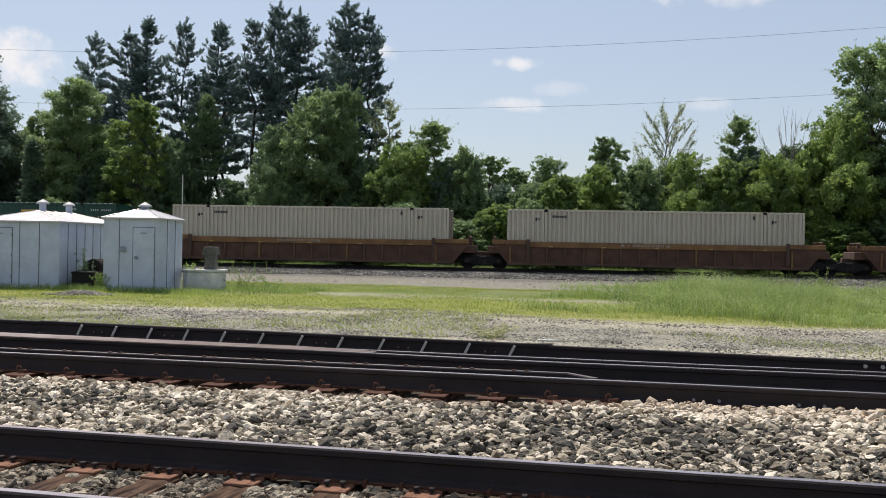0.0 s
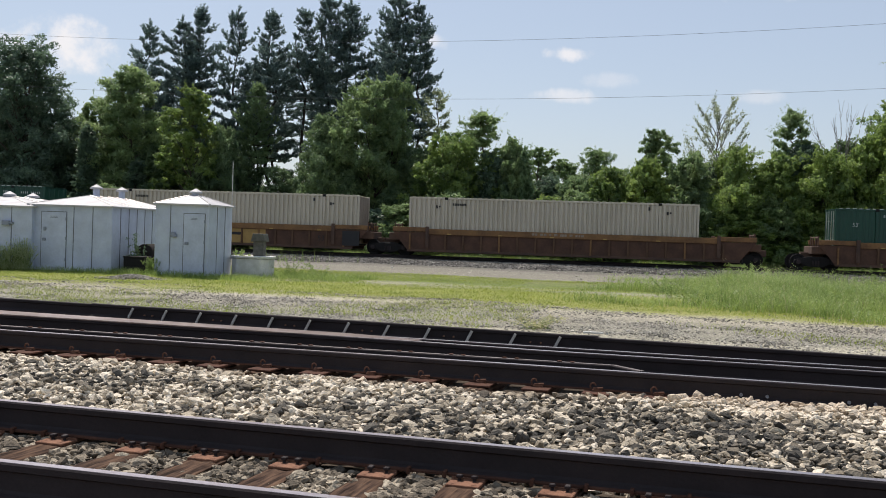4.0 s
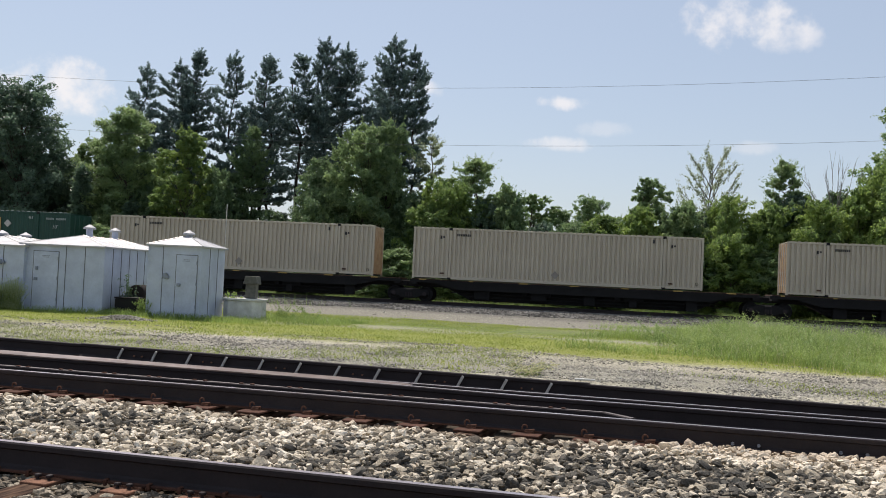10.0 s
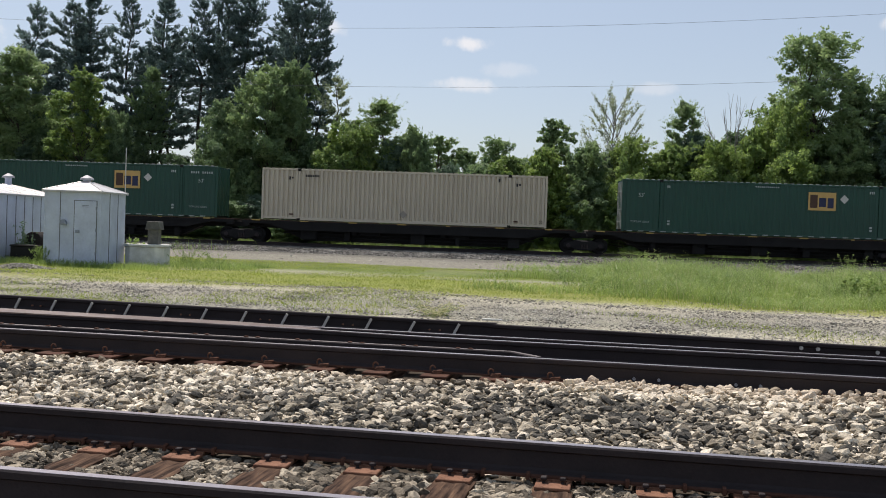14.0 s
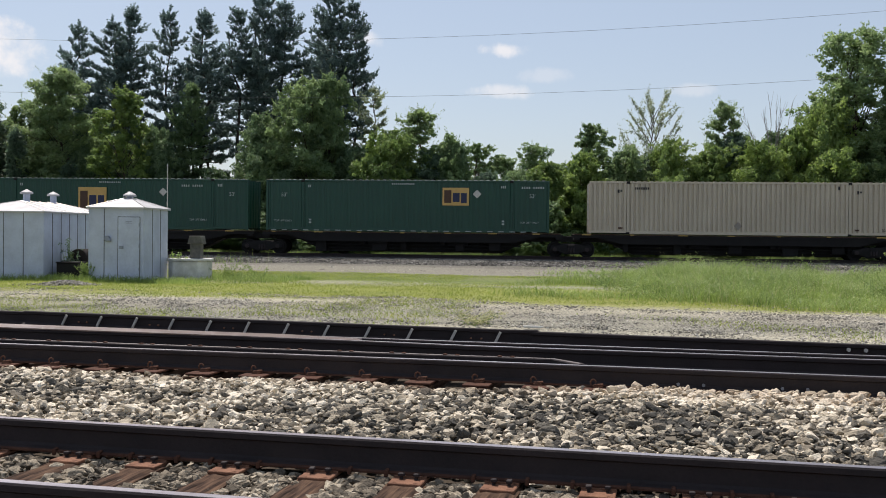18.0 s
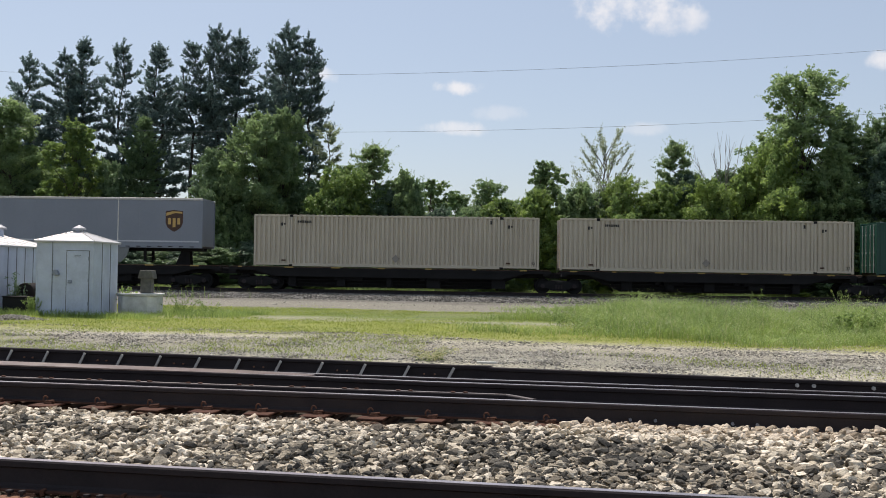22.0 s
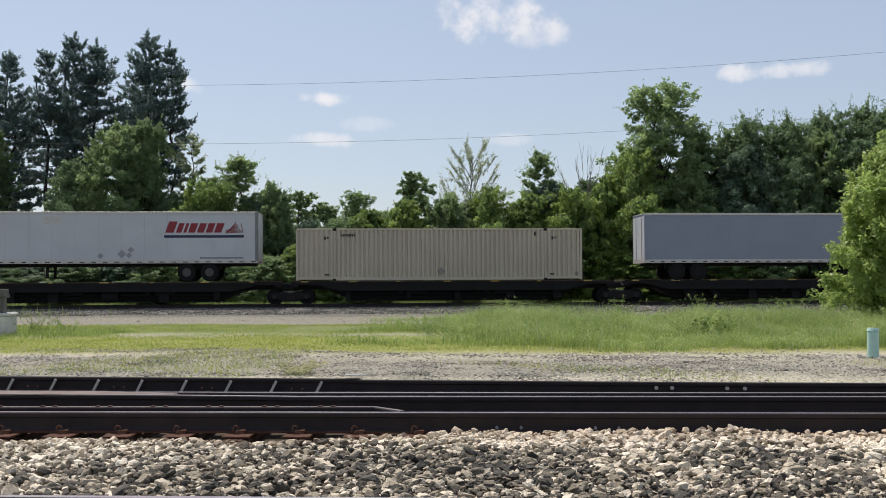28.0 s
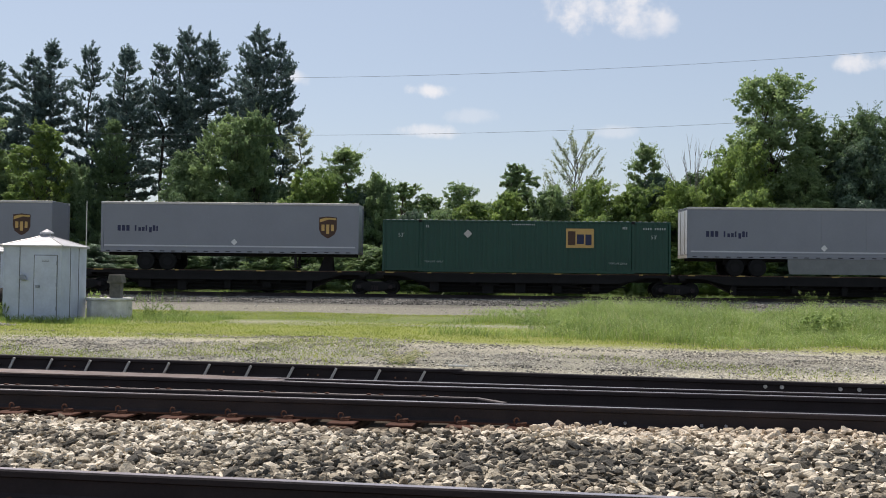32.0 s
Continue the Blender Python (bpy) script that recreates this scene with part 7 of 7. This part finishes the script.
    for row in (("elm", -57.0, 71.5, 17.0, 4.0), ("elm", -62.5, 75, 13.0, 3.6), ("locust", -48.2, 73, 14.6, 3.4), ("maple", -51.8, 75, 12.6, 2.6), ("bright", -41.5, 71.5, 13.0, 2.1), ("shade", -39.6, 73, 10.0, 1.6), ("maple", -27.0, 72.5, 13.4, 2.7), ("shade", -30.2, 72, 10.6, 2.2), ("maple", -25.6, 73.5, 14.0, 1.9), ("scrub", -29.2, 70.5, 8.2, 1.9),
                ("sparse", -22.4, 74, 12.8, 1.6), ("dome", -20.0, 71, 9.2, 2.5), ("spray", -18.9, 74, 11.0, 2.4), ("shade", -22.6, 72, 8.2, 2.0), ("scrub", -15.8, 72.5, 8.4, 1.6), ("dark", -17.5, 73, 7.6, 1.8), ("dark", -13.6, 73.5, 6.2, 1.5),
                # dark filling under and behind, the wood's shade put into its leaf colour
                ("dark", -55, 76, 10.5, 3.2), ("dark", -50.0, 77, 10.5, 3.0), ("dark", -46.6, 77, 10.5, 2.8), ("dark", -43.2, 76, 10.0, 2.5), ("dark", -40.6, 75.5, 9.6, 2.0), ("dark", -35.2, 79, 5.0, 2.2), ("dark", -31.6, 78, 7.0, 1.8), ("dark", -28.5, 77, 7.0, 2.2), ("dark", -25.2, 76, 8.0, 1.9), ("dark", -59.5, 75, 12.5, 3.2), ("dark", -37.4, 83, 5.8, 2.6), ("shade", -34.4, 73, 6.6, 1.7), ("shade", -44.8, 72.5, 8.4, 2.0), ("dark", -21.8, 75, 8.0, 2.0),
                # the wood beyond the gap
                ("round", -6.1, 74, 10.0, 1.5), ("vase", -2.0, 75, 12.0, 2.5), ("spray", 3.1, 75, 11.2, 1.8), ("poplar", 11.9, 76, 16.7, 3.6), ("dome", 9.8, 73.5, 11.2, 2.5), ("willow", 15.4, 77, 13.2, 2.4), ("willow", 18.2, 76, 13.8, 2.6), ("dark", 17.6, 74.5, 11.0, 2.4), ("willow", 21.2, 77, 13.9, 2.6), ("maple", 23.4, 76, 12.8, 2.6), ("willow", 24.4, 78, 14.4, 2.5), ("willow", 27.6, 79, 15.2, 2.7), ("shade", 26.6, 76, 12.0, 2.6), ("willow", 31, 80, 15.4, 3.0), ("maple", 35, 82, 16, 3.2), ("willow", 40, 84, 16, 3.2), ("maple", 13.6, 73.5, 9.5, 2.2), ("shade", 20.6, 74, 10.5, 2.3), ("shade", 10.4, 77, 11.0, 2.4),
                ("bush", -9.0, 72, 6.9, 1.7), ("bush", -6.4, 71.2, 7.5, 1.7), ("scrub", -3.6, 71.2, 7.5, 1.8), ("dome", -0.6, 71.6, 8.4, 2.1), ("bush", 2.2, 72, 7.9, 2.0), ("dome", 5.2, 72, 8.3, 2.1), ("bush", 8.0, 73, 9.4, 1.9), ("dark", -1.8, 74, 7.5, 2.0), ("dark", 3.8, 75, 8.8, 2.2), ("shade", 6.8, 75.5, 9.2, 2.2), ("dark", -7.6, 74.5, 6.4, 1.8), ("scrub", -11.6, 72.5, 5.9, 1.6),
                # far trees seen through the gap
                ("round", -29.2, 150, 15.8, 3.0), ("maple", -25.0, 150, 13.4, 2.8), ("poplar", -20.8, 151, 15.6, 3.4), ("maple", -17.0, 152, 12.6, 2.8), ("shade", -33.5, 148, 12.4, 3.2), ("poplar", -13.4, 153, 11.6, 3.0), ("shade", -9.4, 150, 10.8, 3.2), ("maple", -5, 150, 10.6, 3.4), ("shade", -22.6, 147, 11.2, 2.8), ("shade", -37.5, 150, 11.4, 3.4)):
        put(*row)
    for i in range(9):
        put(r.choice(("shade", "maple")), -44 + 4.6 * i + r.uniform(-1.2, 1.2), 104 + r.uniform(-3, 3), r.uniform(6.4, 7.6), 2.9)
    # thicket along the line
    for i in range(25):
        x = -63 + 2.05 * i + r.uniform(-0.7, 0.7)
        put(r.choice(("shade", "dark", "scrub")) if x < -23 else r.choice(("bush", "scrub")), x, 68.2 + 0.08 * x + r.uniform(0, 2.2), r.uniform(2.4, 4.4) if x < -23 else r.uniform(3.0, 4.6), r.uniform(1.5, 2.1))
    for i in range(17):
        x = -13.5 + 2.6 * i + r.uniform(-0.8, 0.8)
        put(r.choice(("bush", "scrub", "shade")), x, 69.0 + max(0, x) * 0.13 + r.uniform(0, 2), r.uniform(3.6, 5.4), r.uniform(1.6, 2.2))
    bare_tree(11.8, 5).matrix_basis = pose(6.3, 74, 0)
    # bush by the marker post
    bush = broadleaf("tall leafy bright green bush in the grass", M_bush, 77, 6.6, 2.15, 0.02, 90, 64000, 0.075, 500, 0.6, 0.45, 0.0, name="bush")
    bush.matrix_basis = pose(13.45, 34.0, 0)
    g = np.random.default_rng(91)
    for i in range(26):
        x, y = -2.0 + 0.62 * i + g.normal(0, 0.5), 26.0 + abs(g.normal(0, 5.0))
        tall_weed(x, y, g.uniform(0.45, 0.85), g.uniform(0.25, 0.6), 170 + i, M_speck, "tall leafy green weed in the meadow grass", "weeds in the meadow")
    for i in range(16):
        tall_weed(-1.0 + 1.0 * i + g.normal(0, 0.6), 42.0 + g.normal(0, 1.4), g.uniform(0.45, 0.95), g.uniform(0.3, 0.5), 210 + i, M_grass, "tall leafy green weed in the meadow grass", "weeds in the meadow")
    tall_weed(-3.3, 16.9, 0.22, 0.35, 113, M_seed, "low reddish dry weed on the gravel", "weeds on the gravel")
    tall_weed(-14.1, 30.6, 0.7, 0.31, 110, M_grass)
    tall_weed(-13.4, 31.2, 0.45, 0.4, 111, M_grass)
    tall_weed(-15.45, 29.9, 0.9, 0.2, 112, M_leafy)
    plume(-17.33, 27.8, 0.62, 0.17, 60, M_bush, 70)
    # dark foliage whose colour also carries the shade between the sheds
    tall_weed(-18.42, 28.5, 1.15, 0.16, 61, M_leafdark, count=420)
    tall_weed(-18.2, 28.55, 0.95, 0.22, 62, M_leafdark, count=520)
    plume(-21.4, 26.9, 1.1, 0.26, 63, M_plume, 190)
    plume(-21.95, 26.85, 0.85, 0.36, 64, M_plume, 170)
    plume(-22.6, 26.8, 0.55, 0.3, 65, M_plume, 80)


def plume(x, y, height, spread, seed, mat, stems):
    """A feathery weed: many fine arching stems set with tiny leaves."""
    g = np.random.default_rng(seed)
    w = thing("weed", "pale feathery weed growing against the shed wall", "plant", "weeds by the sheds", pose(x, y, 0))
    bm = bmesh.new()
    C = []
    for _ in range(stems):
        a = Vector((g.normal(0, spread * 0.4), g.normal(0, spread * 0.3), 0))
        top = Vector((a.x * 2.1 + g.normal(0, 0.09), a.y * 1.6 + g.normal(0, 0.06), height * g.uniform(0.45, 1.0) * (1 - 0.28 * min(1.0, abs(a.x) / spread))))
        mid = a.lerp(top, 0.6) + Vector((0, 0, 0.08 * height))
        bm_tube(bm, a, mid, 0.004, 0.003, n=3)
        bm_tube(bm, mid, top, 0.003, 0.0015, n=3)
        C += [(a.lerp(mid, f) if f < 0.6 else mid.lerp(top, (f - 0.6) / 0.4))[:] for f in g.uniform(0.12, 1.0, 26)]
    part("stem", bm, M_grass, w, kind="stuff")
    V, T = leaf_cloud(np.array(C), np.full(len(C), 0.028), len(C) * 2, 0.024, g, 1.4, 0.2)
    leaves = new("leaves", array_mesh("leaves", V, T, mat))
    leaves.parent = w


def tall_weed(x, y, height, spread, seed, mat, label="tall leafy green weed beside the sheds", group="weeds by the sheds", count=0):
    """A cluster of upright stems with small leaves."""
    g = np.random.default_rng(seed)
    w = thing("weed", label, "plant", group, pose(x, y, 0))
    bm = bmesh.new()
    C = []
    for _ in range(16):
        a, b = Vector((g.normal(0, spread * 0.5), g.normal(0, spread * 0.5), 0)), Vector((g.normal(0, spread), g.normal(0, spread), height * g.uniform(0.5, 1.1)))
        bm_tube(bm, a, b, 0.006, 0.003, n=4)
        C += [a.lerp(b, g.uniform(0.15, 1.0))[:] for _ in range(9)]
    part("stem", bm, M_grass, w, kind="stuff")
    V, T = leaf_cloud(np.array(C), np.full(len(C), 0.07), count or (1500 if spread < 0.3 else 800), 0.035 if spread < 0.3 else 0.02, g)
    leaves = new("leaves", array_mesh("leaves", V, T, mat))
    leaves.parent = w


make_trees()

motions()
